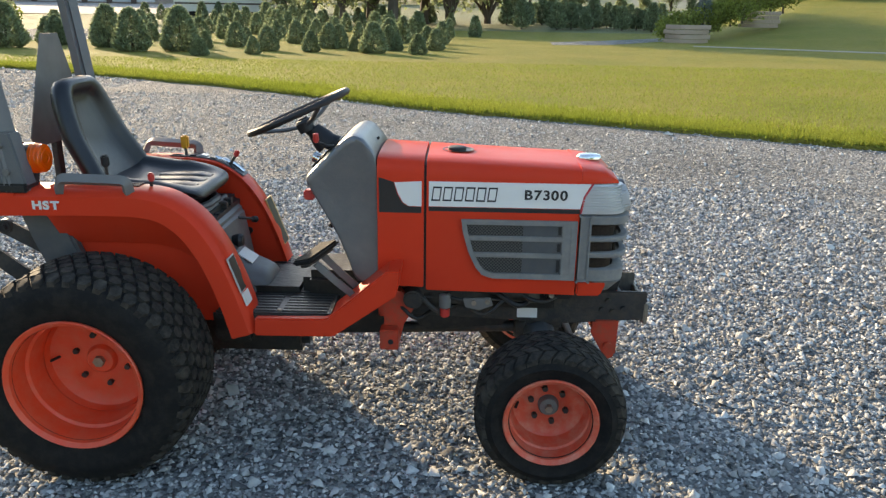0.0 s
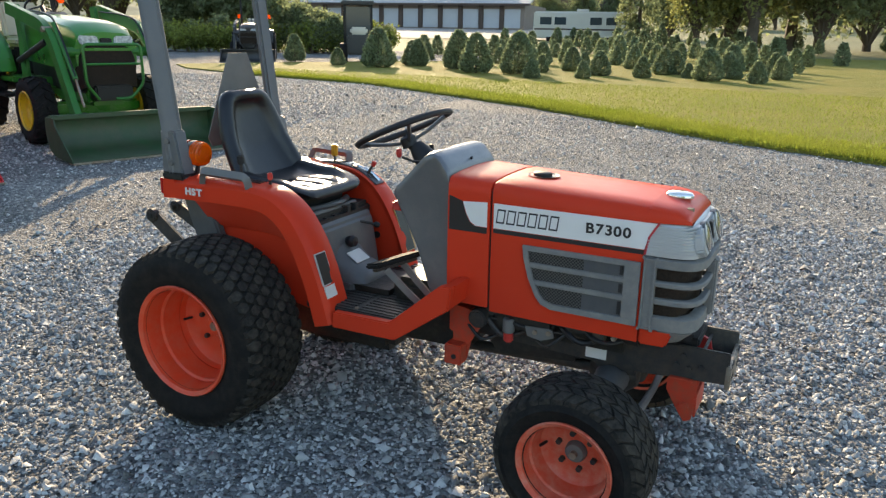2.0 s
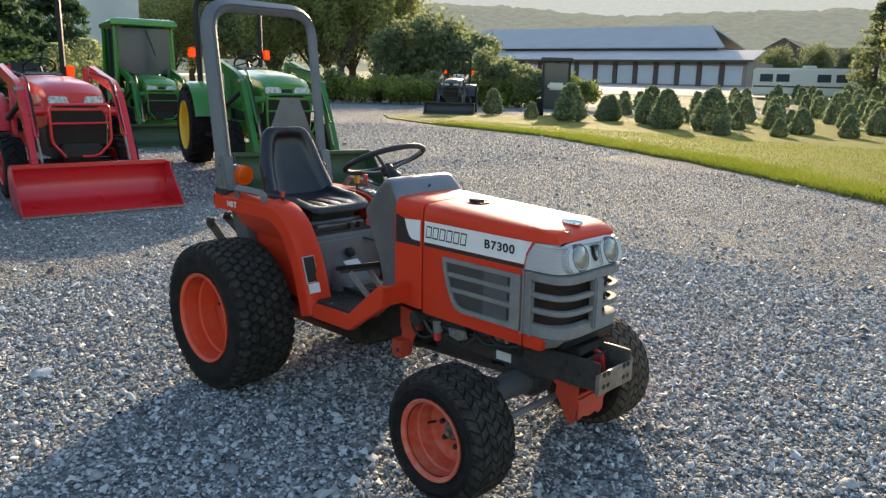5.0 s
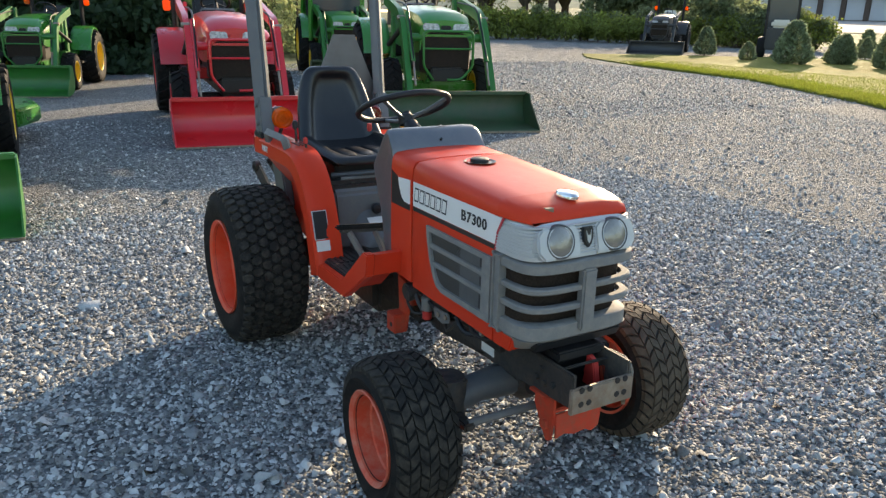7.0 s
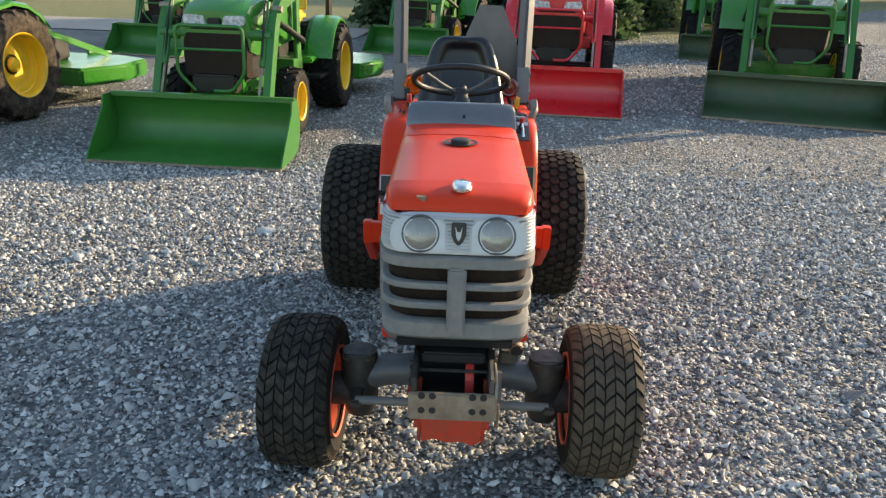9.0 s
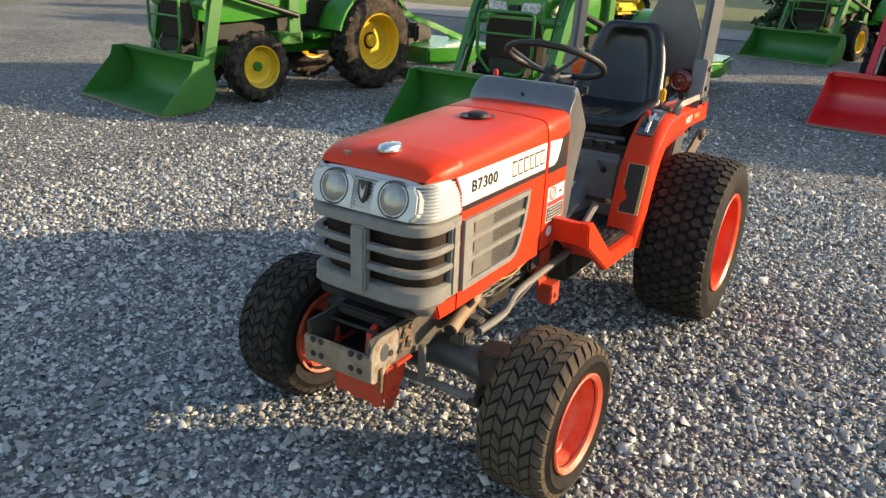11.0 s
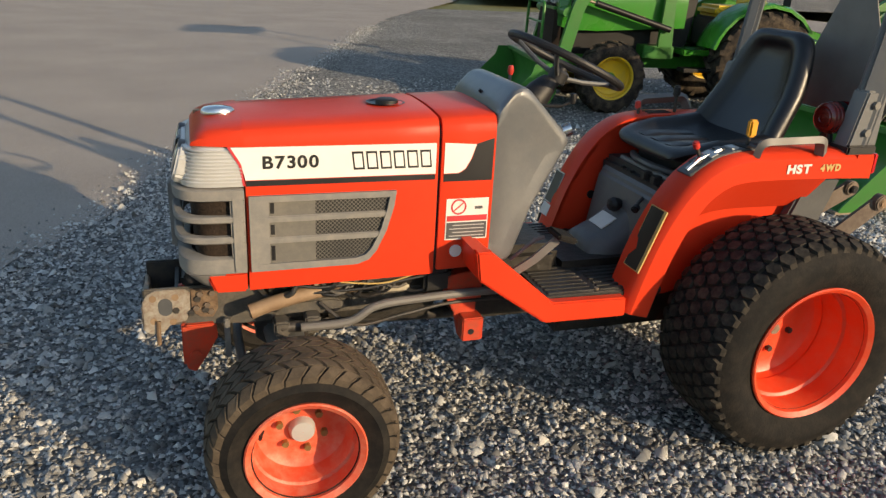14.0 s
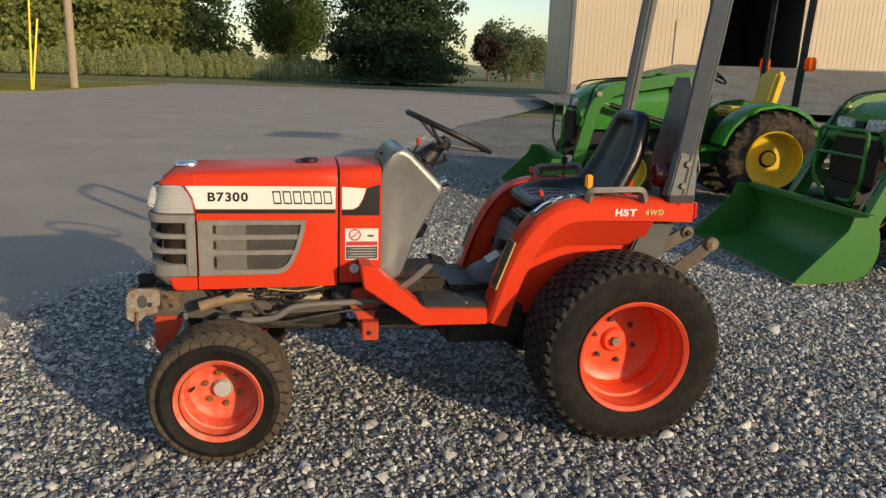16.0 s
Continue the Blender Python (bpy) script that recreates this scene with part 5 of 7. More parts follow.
part("bracket_plate", box(1.70, 1.785, -0.089, 0.089, 0.345, 0.360, 0.003), ORANGE_WORN, kub)
part("front_support", box(1.42, 1.60, -0.10, 0.10, 0.36, 0.46, 0.02), IRON, kub)
part("front_axle", tube([(1.495, -0.30, 0.310), (1.495, -0.19, 0.330), (1.495, 0, 0.340), (1.495, 0.19, 0.330), (1.495, 0.30, 0.310)], [0.054, 0.050, 0.068, 0.050, 0.054], 14), GREY, kub, "grey cast front axle")
part("diff_housing", lathe([(0.0005, -0.09), (0.05, -0.085), (0.085, -0.04), (0.09, 0.0), (0.085, 0.04), (0.05, 0.085), (0.0005, 0.09)], 20, "x", (1.49, 0.0, 0.34)), IRON, kub)
part("tie_rod", tube([(1.62, -0.305, 0.285), (1.63, 0, 0.290), (1.62, 0.305, 0.285)], 0.014, 10), PIPE, kub)
for s in (1, -1):
    part("knuckle", lathe([(0.0005, 0.13), (0.055, 0.125), (0.062, 0.08), (0.060, -0.06), (0.045, -0.10), (0.0005, -0.105)], 18, "z", (1.495, s * 0.305, 0.272)), IRON, kub, "grey steering knuckle")
    part("kingpin_cap", box(1.455, 1.545, s * 0.305 - 0.05, s * 0.305 + 0.05, 0.370, 0.400, 0.01), IRON, kub)
    part("knuckle_arm", box(1.52, 1.64, s * 0.305 - 0.02, s * 0.305 + 0.02, 0.265, 0.292, 0.006), IRON, kub)
    part("wheel_flange", cyl((1.495, s * 0.33, FW_R), (1.495, s * 0.440, FW_R), 0.055, 20), IRON, kub)
    part("rear_axle", cyl((-0.045, s * 0.12, RW_R), (-0.045, s * 0.388, RW_R), 0.07, 20), ENGINE, kub)
    part("rear_drop_link", box(0.30, 0.44, *sorted((s * 0.20, s * 0.26)), 0.35, 0.47, 0.01), ENGINE, kub)
part("drive_shaft", cyl((0.6, 0.0, 0.30), (1.42, 0.0, 0.33), 0.022, 12), IRON, kub)
part("exhaust_pipe", tube(smooth_path([(1.28, 0.13, 0.50), (1.40, 0.165, 0.505), (1.52, 0.185, 0.490), (1.60, 0.195, 0.470)], 4), [0.022] * 12 + [0.023], 14), RUSTY, kub, "rusty exhaust pipe")
part("exhaust_mouth", cyl((1.600, 0.195, 0.470), (1.6035, 0.1955, 0.4690), 0.019, 14), BLACKD, kub)
part("power_line", tube(smooth_path([(1.46, 0.215, 0.415), (1.32, 0.225, 0.425), (1.24, 0.225, 0.468), (1.10, 0.225, 0.480), (0.90, 0.222, 0.485), (0.70, 0.20, 0.47)], 5), 0.013, 10), PIPE, kub, "grey steel power line")
part("thin_line", tube(smooth_path([(1.40, 0.17, 0.47), (1.30, 0.20, 0.40), (1.15, 0.20, 0.42), (0.98, 0.19, 0.44), (0.72, 0.18, 0.43)], 5), 0.006, 8), IRON, kub)
for k, (xa, za) in enumerate(((1.02, 0.50), (1.10, 0.52), (1.18, 0.50), (1.33, 0.53), (1.45, 0.52))):
    part("engine_hose", tube(smooth_path([(xa, 0.12, 0.56), (xa + 0.03, 0.16 + 0.01 * k, za), (xa + 0.09, 0.15, za - 0.03), (xa + 0.13, 0.12, za)], 4), 0.008 + 0.002 * (k % 2), 8), RUBBER if k % 2 else IRON, kub)
part("oil_filter", cyl((1.02, -0.13, 0.52), (1.02, -0.215, 0.51), 0.036, 18, 0.006), IRON, kub)
part("starter", cyl((1.12, 0.15, 0.535), (1.28, 0.15, 0.535), 0.038, 18, 0.006), ENGINE, kub)
part("front_battery", box(1.66, 1.78, -0.09, 0.09, 0.515, 0.548, 0.006), RUBBER, kub)

for k, (xa, ya, za, ln, r_) in enumerate(((1.34, 0.150, 0.555, 0.07, 0.026), (1.20, 0.165, 0.572, 0.05, 0.020), (1.52, 0.140, 0.548, 0.05, 0.024), (1.42, 0.135, 0.585, 0.06, 0.018), (1.06, 0.160, 0.565, 0.05, 0.020))):
    part("pump_body", cyl((xa, ya, za), (xa + ln, ya, za), r_, 14, 0.004), BARE if k % 2 == 0 else ENGINE, kub)
    part("pump_flange", cyl((xa + ln * 0.4, ya, za), (xa + ln * 0.55, ya, za), r_ * 1.35, 8, 0.002), IRON, kub)
for k, (x0_, z0_, x1_, z1_) in enumerate(((1.02, 0.545, 1.50, 0.505), (1.10, 0.575, 1.36, 0.540), (1.24, 0.530, 1.56, 0.548))):
    part("control_rod", tube([(x0_, 0.185, z0_), ((x0_ + x1_) / 2, 0.195, (z0_ + z1_) / 2 - 0.012), (x1_, 0.182, z1_)], 0.0045, 6), BARE if k == 1 else RUBBER, kub)
part("fan_belt", lathe([(0.058, -0.008), (0.066, -0.008), (0.066, 0.008), (0.058, 0.008)], 24, "x", (1.565, 0.06, 0.575), closed=True), RUBBER, kub)
part("pulley", lathe([(0.0005, 0.010), (0.045, 0.008), (0.058, 0.012), (0.058, -0.012), (0.0005, -0.012)], 24, "x", (1.565, 0.06, 0.575)), IRON, kub)
part("wire_loom", tube(smooth_path([(1.00, 0.17, 0.60), (1.15, 0.19, 0.56), (1.30, 0.185, 0.575), (1.45, 0.19, 0.54), (1.58, 0.17, 0.56)], 4), 0.007, 6), RUBBER, kub)
part("yellow_wire", tube(smooth_path([(1.12, 0.192, 0.545), (1.22, 0.20, 0.528), (1.34, 0.196, 0.540)], 4), 0.0025, 5), GOLD, kub)
part("injection_pump", box(1.08, 1.30, -0.185, -0.13, 0.485, 0.560, 0.012), ENGINE, kub)
part("fuel_filter", cyl((1.135, -0.185, 0.475), (1.135, -0.185, 0.530), 0.022, 14, 0.004), PIPE, kub)
part("filter_bowl", cyl((1.135, -0.185, 0.440), (1.135, -0.185, 0.475), 0.018, 14, 0.004), REDKNOB, kub)
part("fuel_line", tube(smooth_path([(1.135, -0.185, 0.53), (1.20, -0.19, 0.555), (1.32, -0.18, 0.535), (1.42, -0.15, 0.55)], 4), 0.005, 6), RUBBER, kub)
part("linkage_rod", tube([(0.98, -0.18, 0.515), (1.40, -0.165, 0.500)], 0.004, 6), IRON, kub)
part("tensioner_arm", prism([(1.00, 0.545), (1.09, 0.555), (1.10, 0.535), (1.02, 0.515)], -0.18, -0.165, "y", 0.004), IRON, kub)

# right side of the engine bay
for k, (xa, za, xb, zb, r_) in enumerate(((0.98, 0.545, 1.18, 0.470, 0.009), (1.06, 0.550, 1.30, 0.520, 0.007), (1.30, 0.545, 1.46, 0.500, 0.010), (1.20, 0.480, 1.44, 0.530, 0.006), (1.38, 0.548, 1.56, 0.520, 0.008), (0.93, 0.500, 1.08, 0.440, 0.007))):
    part("hose", tube(smooth_path([(xa, -0.140, za), ((xa * 2 + xb) / 3, -0.186, za - 0.030), ((xa + xb * 2) / 3, -0.180, zb - 0.014), (xb, -0.135, zb)], 4), r_, 8), RUBBER if k % 3 else IRON, kub)
part("hydraulic_pump", cyl((1.34, -0.150, 0.525), (1.44, -0.150, 0.525), 0.032, 16, 0.006), ENGINE, kub)
part("pump_head", box(1.435, 1.480, -0.180, -0.122, 0.495, 0.552, 0.006), CASTGREY, kub)
part("filter_bracket", prism([(1.20, 0.515), (1.30, 0.520), (1.31, 0.490), (1.26, 0.470), (1.21, 0.480)], -0.196, -0.188, "y", 0.002), PIPE, kub)
for xa, za in ((1.24, 0.500), (1.29, 0.505), (1.04, 0.520), (1.52, 0.535)):
    part("fitting", cyl((xa, -0.185, za), (xa, -0.202, za), 0.010, 6), BARE, kub)
part("belt_cover", box(1.50, 1.60, -0.160, -0.120, 0.505, 0.552, 0.008), RUBBER, kub)

# left side of the engine bay
part("engine_cover", box(1.125, 1.225, 0.150, 0.176, 0.484, 0.520, 0.008), CREAM, kub, "pale cream engine cover")
part("filter_box", box(1.000, 1.085, 0.135, 0.195, 0.480, 0.552, 0.010), RUBBER, kub, "black filter box")
part("cast_support", prism([(1.325, 0.440), (1.50, 0.436), (1.53, 0.452), (1.52, 0.476), (1.36, 0.478), (1.33, 0.468)], 0.120, 0.165, "y", 0.006), CASTGREY, kub, "sandy grey cast support")
part("side_casting", prism([(0.99, 0.425), (1.30, 0.425), (1.30, 0.480), (1.18, 0.490), (0.99, 0.484)], 0.117, 0.138, "y", 0.006), CASTGREY, kub)
part("white_plug", box(1.415, 1.445, 0.160, 0.182, 0.492, 0.506, 0.004), PAPER, kub)
part("cream_plug", cyl((1.36, 0.14, 0.542), (1.36, 0.178, 0.542), 0.016, 14, 0.004), CREAM, kub)
for k, (xa, za, xb, zb) in enumerate(((1.24, 0.545, 1.12, 0.520), (1.30, 0.530, 1.42, 0.512), (1.22, 0.560, 1.34, 0.500), (1.40, 0.540, 1.30, 0.515), (1.14, 0.548, 1.25, 0.505))):
    part("cable", tube(smooth_path([(xa, 0.165, za), ((xa * 2 + xb) / 3, 0.190, za - 0.028), ((xa + xb * 2) / 3, 0.188, zb - 0.012), (xb, 0.168, zb)], 4), 0.0045 + 0.0015 * (k % 2), 6), RUBBER if k % 3 else CASTGREY, kub)
for xa, za in ((1.27, 0.548), (1.33, 0.525), (1.19, 0.535), (1.39, 0.552)):
    part("clamp", cyl((xa, 0.170, za), (xa + 0.014, 0.170, za), 0.013, 10, 0.002), PIPE, kub)
    part("fitting", cyl((xa + 0.02, 0.150, za - 0.018), (xa + 0.02, 0.180, za - 0.018), 0.008, 6), BARE, kub)
rust = part("rusty_side_plate", prism([(1.685, 0.518), (1.758, 0.522), (1.758, 0.450), (1.735, 0.432), (1.70, 0.428), (1.685, 0.455)], 0.1165, 0.1210, "y", 0.0015), RUSTED, kub, "rusted steel side plate")
for x, z in ((1.700, 0.505), (1.715, 0.470), (1.733, 0.505), (1.745, 0.462), (1.705, 0.448)):
    part("plate_bolt", cyl((x, 0.119, z), (x, 0.128, z), 0.009, 6), RUSTPLATE, rust)
part("hanging_pin", tube([(1.850, 0.126, 0.432), (1.851, 0.128, 0.400), (1.852, 0.127, 0.358)], 0.0065, 8), RUSTED, kub, "rusty pin hanging from the end plate")
part("axle_strut", box(1.655, 1.672, 0.128, 0.150, 0.305, 0.430, 0.003), PIPE, kub)
part("axle_bracket", box(1.40, 1.445, 0.150, 0.205, 0.385, 0.440, 0.006), CASTGREY, kub)
part("axle_bracket", box(1.49, 1.535, 0.150, 0.210, 0.385, 0.432, 0.006), CASTGREY, kub)
part("steering_cylinder", cyl((1.33, 0.175, 0.395), (1.52, 0.195, 0.412), 0.017, 14, 0.003), IRON, kub)

# ---- the dealer's row of loader tractors ----
def bucket(parent, w, x1, material, z=0.02, depth=0.62, height=0.56, tilt=0.0):
    """Loader bucket: curved shell, two cheeks, lip and cutting edge, open towards +x."""
    x0 = x1 - depth
    m = pose(x0, 0, z, 0, tilt, 0)
    curve = smooth_path([(depth, 0, 0.0), (0.30, 0, 0.01), (0.10, 0, 0.06), (0.02, 0, 0.20), (0.03, 0, 0.36), (0.09, 0, height)], 4)
    loops = []
    for i, p in enumerate(curve):
        d = (curve[min(i + 1, len(curve) - 1)] - curve[max(0, i - 1)]).normalized()
        n = Vector((d.z, 0, -d.x))
        loops.append([(p.x, -w / 2, p.z), (p.x, w / 2, p.z), (p.x + n.x * 0.012, w / 2, p.z + n.z * 0.012), (p.x + n.x * 0.012, -w / 2, p.z + n.z * 0.012)])
    b = part("bucket", loft(loops), material, parent)
    b.matrix_basis = m
    side = [(p.x, p.z) for p in curve] + [(0.24, height), (0.27, height * 0.80), (depth - 0.01, 0.03)]
    for s in (1, -1):
        part("bucket_cheek", prism(side, s * w / 2, s * (w / 2 + 0.012)), material, b)
    part("bucket_lip", box(0.06, 0.13, -w / 2, w / 2, height - 0.03, height + 0.012, 0.008), material, b)
    part("cutting_edge", box(depth - 0.10, depth + 0.02, -w / 2 - 0.01, w / 2 + 0.01, -0.012, 0.006), BARE, b)
    for s in (1, -1):
        part("bucket_bracket", prism([(0.02, 0.08), (-0.10, 0.14), (-0.10, 0.30), (0.02, 0.40)], s * 0.46, s * 0.50, "y", 0.006), material, b)
    return b


def loader_tractor(label, m, paint, bucket_paint, rim_paint, wheelbase=1.65, rear=(0.53, 0.28, 0.38), front=(0.345, 0.18, 0.24),
                   reach=3.05, width=1.62, cab=False, bar=2.45, seat_paint=None, cutter=False, tyre_mat=None, lights=True, track=0.62, guard=True, stripe=None, canopy=False, tall=0.48, lampz=1.52, bucket_mat=None):
    tr = thing("loader_tractor", label, "tractor", m, "row of loader tractors")
    tm = tyre_mat or TYRE
    R, rr, w = rear
    r, fr, fw = front
    k = wheelbase / 1.65
    for s in (1, -1):
        turn = 0 if s > 0 else 180
        wheel(tr, pose(0, track * s, R, 0, 0, turn), R - 0.03, rr, w, lug_blocks(R, w, 20), rim_paint, tm, tm, -0.02, rim_paint, 8, 0.034, 0.05, "rear_wheel", rich=False)
        wheel(tr, pose(wheelbase, (track - 0.03) * s, r, 0, 0, turn), r - 0.02, fr, fw, lug_blocks(r, fw, 18), rim_paint, tm, tm, 0.0, paint, 6, 0.024, 0.035, "front_wheel", rich=False)
    hx0, hx1 = 0.78 * k, wheelbase + 0.55
    def sec(x, wd, zb, zt):
        wd = wd * 1.22
        half = [(wd * 0.97, zb), (wd, (zb + zt) / 2), (wd * 0.97, zt - 0.13), (wd * 0.86, zt - 0.05), (wd * 0.6, zt - 0.012), (0, zt)]
        return [(x, y, z) for y, z in half] + [(x, -y, z) for y, z in half[-2::-1]]
    part("hood", loft([sec(hx0, 0.30, 0.86, 1.36), sec(hx0 + 0.35, 0.30, 0.84, 1.36), sec(hx1 - 0.45, 0.29, 0.80, 1.31), sec(hx1 - 0.15, 0.28, 0.80, 1.27), sec(hx1 - 0.02, 0.265, 0.84, 1.18)]), paint, tr, "sloping painted hood")
    part("engine", box(hx0 - 0.1, hx1 - 0.12, -0.24, 0.24, 0.55, 0.90, 0.03), JBLACK, tr)
    part("front_grille", loft([sec(hx1 - 0.06, 0.260, 0.60, 1.08), sec(hx1 + 0.015, 0.235, 0.62, 1.04)]), MESH, tr)
    if stripe:
        for s in (1, -1):
            part("hood_stripe", prism([(hx0 + 0.02, 1.15), (hx1 - 0.45, 1.10), (hx1 - 0.2, 1.03), (hx0 + 0.02, 1.11)], s * 0.27, s * 0.304), stripe, tr)
    for s in (1, -1):
        part("headlamp", prism([(s * 0.070, 1.045), (s * 0.255, 1.050), (s * 0.285, 1.09), (s * 0.270, 1.145), (s * 0.095, 1.140)], hx1 - 0.08, hx1 + 0.012, "x", 0.01), LIGHTGLASS, tr, "clear headlamp")
    part("hood_gap", box(hx1 - 0.08, hx1 + 0.004, -0.06, 0.06, 0.98, 1.12, 0.01), JBLACK if paint is not KRED else paint, tr)
    part("grille_bar", box(hx1 - 0.03, hx1 + 0.022, -0.26, 0.26, 0.99, 1.02, 0.006), paint, tr)
    part("chassis", box(-0.25, hx1 - 0.05, -0.2, 0.2, 0.42, 0.66, 0.04), paint if paint is not KRED else JBLACK, tr)
    part("front_axle", box(wheelbase - 0.07, wheelbase + 0.07, -track + 0.1, track - 0.1, r - 0.06, r + 0.08, 0.03), paint if paint is not KRED else JBLACK, tr)
    part("rear_axle", cyl((0, -track, R), (0, track, R), 0.10, 16), JBLACK, tr)
    part("weight_bracket", box(hx1 - 0.08, hx1 + 0.10, -0.2, 0.2, 0.48, 0.64, 0.02), JBLACK, tr)
    part("floor", box(0.35, hx0 + 0.05, -0.52, 0.52, 0.60, 0.66, 0.015), paint if paint is not KRED else JBLACK, tr)
    for s in (1, -1):
        pts = [(R + 0.07) * Vector((math.cos(a), 0, math.sin(a))) for a in [radians(q) for q in (14, 24, 36, 52, 70, 90, 110, 128, 145)]]
        loops = []
        for p in pts:
            n = p.normalized()
            loops.append([Vector((p.x, s * y, p.z + R)) + n * h for y, h in ((0.36, 0.0), (track + 0.08, 0.0), (track + 0.12, -0.02), (track + 0.12, -0.05), (track + 0.09, -0.03), (0.36, -0.02))])
        f = part("fender", loft(loops), paint, tr, "painted rear fender")
        part("fender_side", prism([(p.x, p.z + R) for p in pts] + [(-0.2, 0.75), (0.3, 0.62)], s * 0.36, s * 0.40), paint, f)
        part("step_plate", box(0.45, 0.85 * k, *sorted((s * 0.45, s * 0.62)), 0.44, 0.48, 0.01), JBLACK, tr)
    part("dash", prism([(hx0 + 0.02, 0.66), (hx0 + 0.02, 1.36), (hx0 - 0.10, 1.40), (hx0 - 0.20, 1.24), (hx0 - 0.12, 0.66)], -0.22, 0.22, "y", 0.02), JBLACK, tr)
    part("steering_wheel", lathe([(0.18 + 0.013 * math.cos(a), 0.013 * math.sin(a)) for a in [2 * math.pi * q / 8 for q in range(8)]], 32, "z", closed=True), JBLACK, tr).matrix_basis = Matrix.Translation((hx0 - 0.25, 0, 1.46)) @ pose(0, 0, 0, 0, -35, 0)
    part("steering_column", cyl((hx0 - 0.10, 0, 1.32), (hx0 - 0.25, 0, 1.455), 0.025, 10), JBLACK, tr)
    for a in (0, 120, 240):
        c, sn = math.cos(radians(a)), math.sin(radians(a))
        part("steering_spoke", cyl((0, 0, 0), (0.175 * c, 0.175 * sn, 0), 0.010, 6), JBLACK, tr).matrix_basis = Matrix.Translation((hx0 - 0.25, 0, 1.455)) @ pose(0, 0, 0, 0, -35, 0)
    sm = seat_paint or JBLACK
    part("seat_cushion", box(-0.12, 0.36, -0.24, 0.24, 0.98, 1.10, 0.04, seg=3), sm, tr)
    part("seat_back", box(-0.20, -0.08, -0.23, 0.23, 1.06, 1.52, 0.04, m=pose(-0.14, 0, 1.1, 0, -12, 0) @ pose(0.14, 0, -1.1), seg=3), sm, tr)
    part("seat_mount", box(-0.2, 0.35, -0.3, 0.3, 0.66, 0.98, 0.03), JBLACK, tr)
    if bar and not cab:
        rp = rounded([(-0.28, -0.46, 0.80), (-0.34, -0.47, bar), (-0.34, 0.47, bar), (-0.28, 0.46, 0.80)], 0.16, 6)
        bm = tube(rp, 0, flat=(0.075, 0.06))
        bevel(bm, 0.012, 2, 40)
        rb = part("roll_bar", bm, JBLACK, tr, "black roll bar")
        for s in (1, -1):
            part("amber_lamp", box(-0.40, -0.30, *sorted((s * 0.51, s * 0.61)), lampz, lampz + 0.15, 0.015), AMBER, rb, "amber warning lamp")
            part("lamp_arm", cyl((-0.34, s * 0.46, lampz + 0.01), (-0.35, s * 0.58, lampz + 0.01), 0.012, 6), JBLACK, rb)
    if canopy:
        part("canopy", box(-0.75, 0.55, -0.62, 0.62, bar + 0.03, bar + 0.10, 0.03), JBLACK, tr, "flat black sun canopy")
    if cab:
        posts = [(-0.45, 0.62), (0.95, 0.58)]
        for s in (1, -1):
            for x, y in posts:
                part("cab_post", tube([(x, s * y, 0.72), (x * 0.92, s * y * 0.95, 2.35)], 0, flat=(0.07, 0.06)), paint, tr)
            part("side_window", prism([(-0.40, 1.0), (0.90, 0.95), (0.85, 2.30), (-0.38, 2.30)], s * 0.560, s * 0.568), GLASSY, tr, "dark cab side glass")
            part("cab_door_bar", box(0.2, 0.25, *sorted((s * 0.57, s * 0.60)), 0.75, 2.3, 0.008), JBLACK, tr)
            part("beacon", box(0.78, 0.90, *sorted((s * 0.42, s * 0.60)), 2.30, 2.38, 0.015), AMBER, tr, "amber cab lamp")
        part("windscreen", prism([(-0.54, 1.36), (0.54, 1.36), (0.52, 2.30), (-0.52, 2.30)], 0.885, 0.893, "x"), GLASSY, tr, "cab windscreen")
        part("rear_window", prism([(-0.54, 1.2), (0.54, 1.2), (0.52, 2.30), (-0.52, 2.30)], -0.46, -0.452, "x"), GLASSY, tr)
        part("cab_roof", loft([[(x, y, z) for x, y in ((-0.62 * q, -0.66 * q), (1.06 * q, -0.66 * q), (1.06 * q, 0.66 * q), (-0.62 * q, 0.66 * q))] for z, q in ((2.33, 0.96), (2.36, 1.0), (2.42, 1.0), (2.48, 0.93), (2.50, 0.80))]), paint, tr, "painted cab roof")
        part("wiper", tube([(0.9, 0.05, 2.26), (0.905, 0.22, 1.75)], 0.010, 6), JBLACK, tr)
    # front loader
    knee = wheelbase + 0.35
    bx = reach - 0.62
    for s in (1, -1):
        y = s * 0.50
        arm = part("loader_arm", tube(rounded([(0.95 * k, y, 1.42), (knee, y, 1.22), (bx - 0.06, y, 0.26)], 0.25, 6), 0, flat=(0.065, 0.125)), bucket_paint, tr, "painted loader arm")
        part("loader_mast", prism([(0.92 * k, 0.55), (1.10 * k, 0.55), (1.08 * k, 1.25), (1.02 * k, 1.46), (0.91 * k, 1.46), (0.95 * k, 1.1)], s * 0.40, s * 0.44, "y", 0.008), bucket_paint, tr)
        part("loader_bracket", box(0.9 * k, 1.25 * k, *sorted((s * 0.2, s * 0.44)), 0.55, 0.68, 0.01), bucket_paint, tr)
        part("lift_cylinder", cyl((1.0 * k, y * 0.95, 0.85), (knee - 0.15, y * 0.95, 1.08), 0.032, 12), JBLACK, tr)
        part("lift_rod", cyl((1.3 * k, y * 0.95, 0.955), (knee - 0.02, y * 0.95, 1.11), 0.013, 10), BARE, tr)
        part("tilt_cylinder", cyl((knee + 0.02, y * 0.88, 1.26), (bx - 0.20, y * 0.88, 0.72), 0.026, 12), bucket_paint, tr)
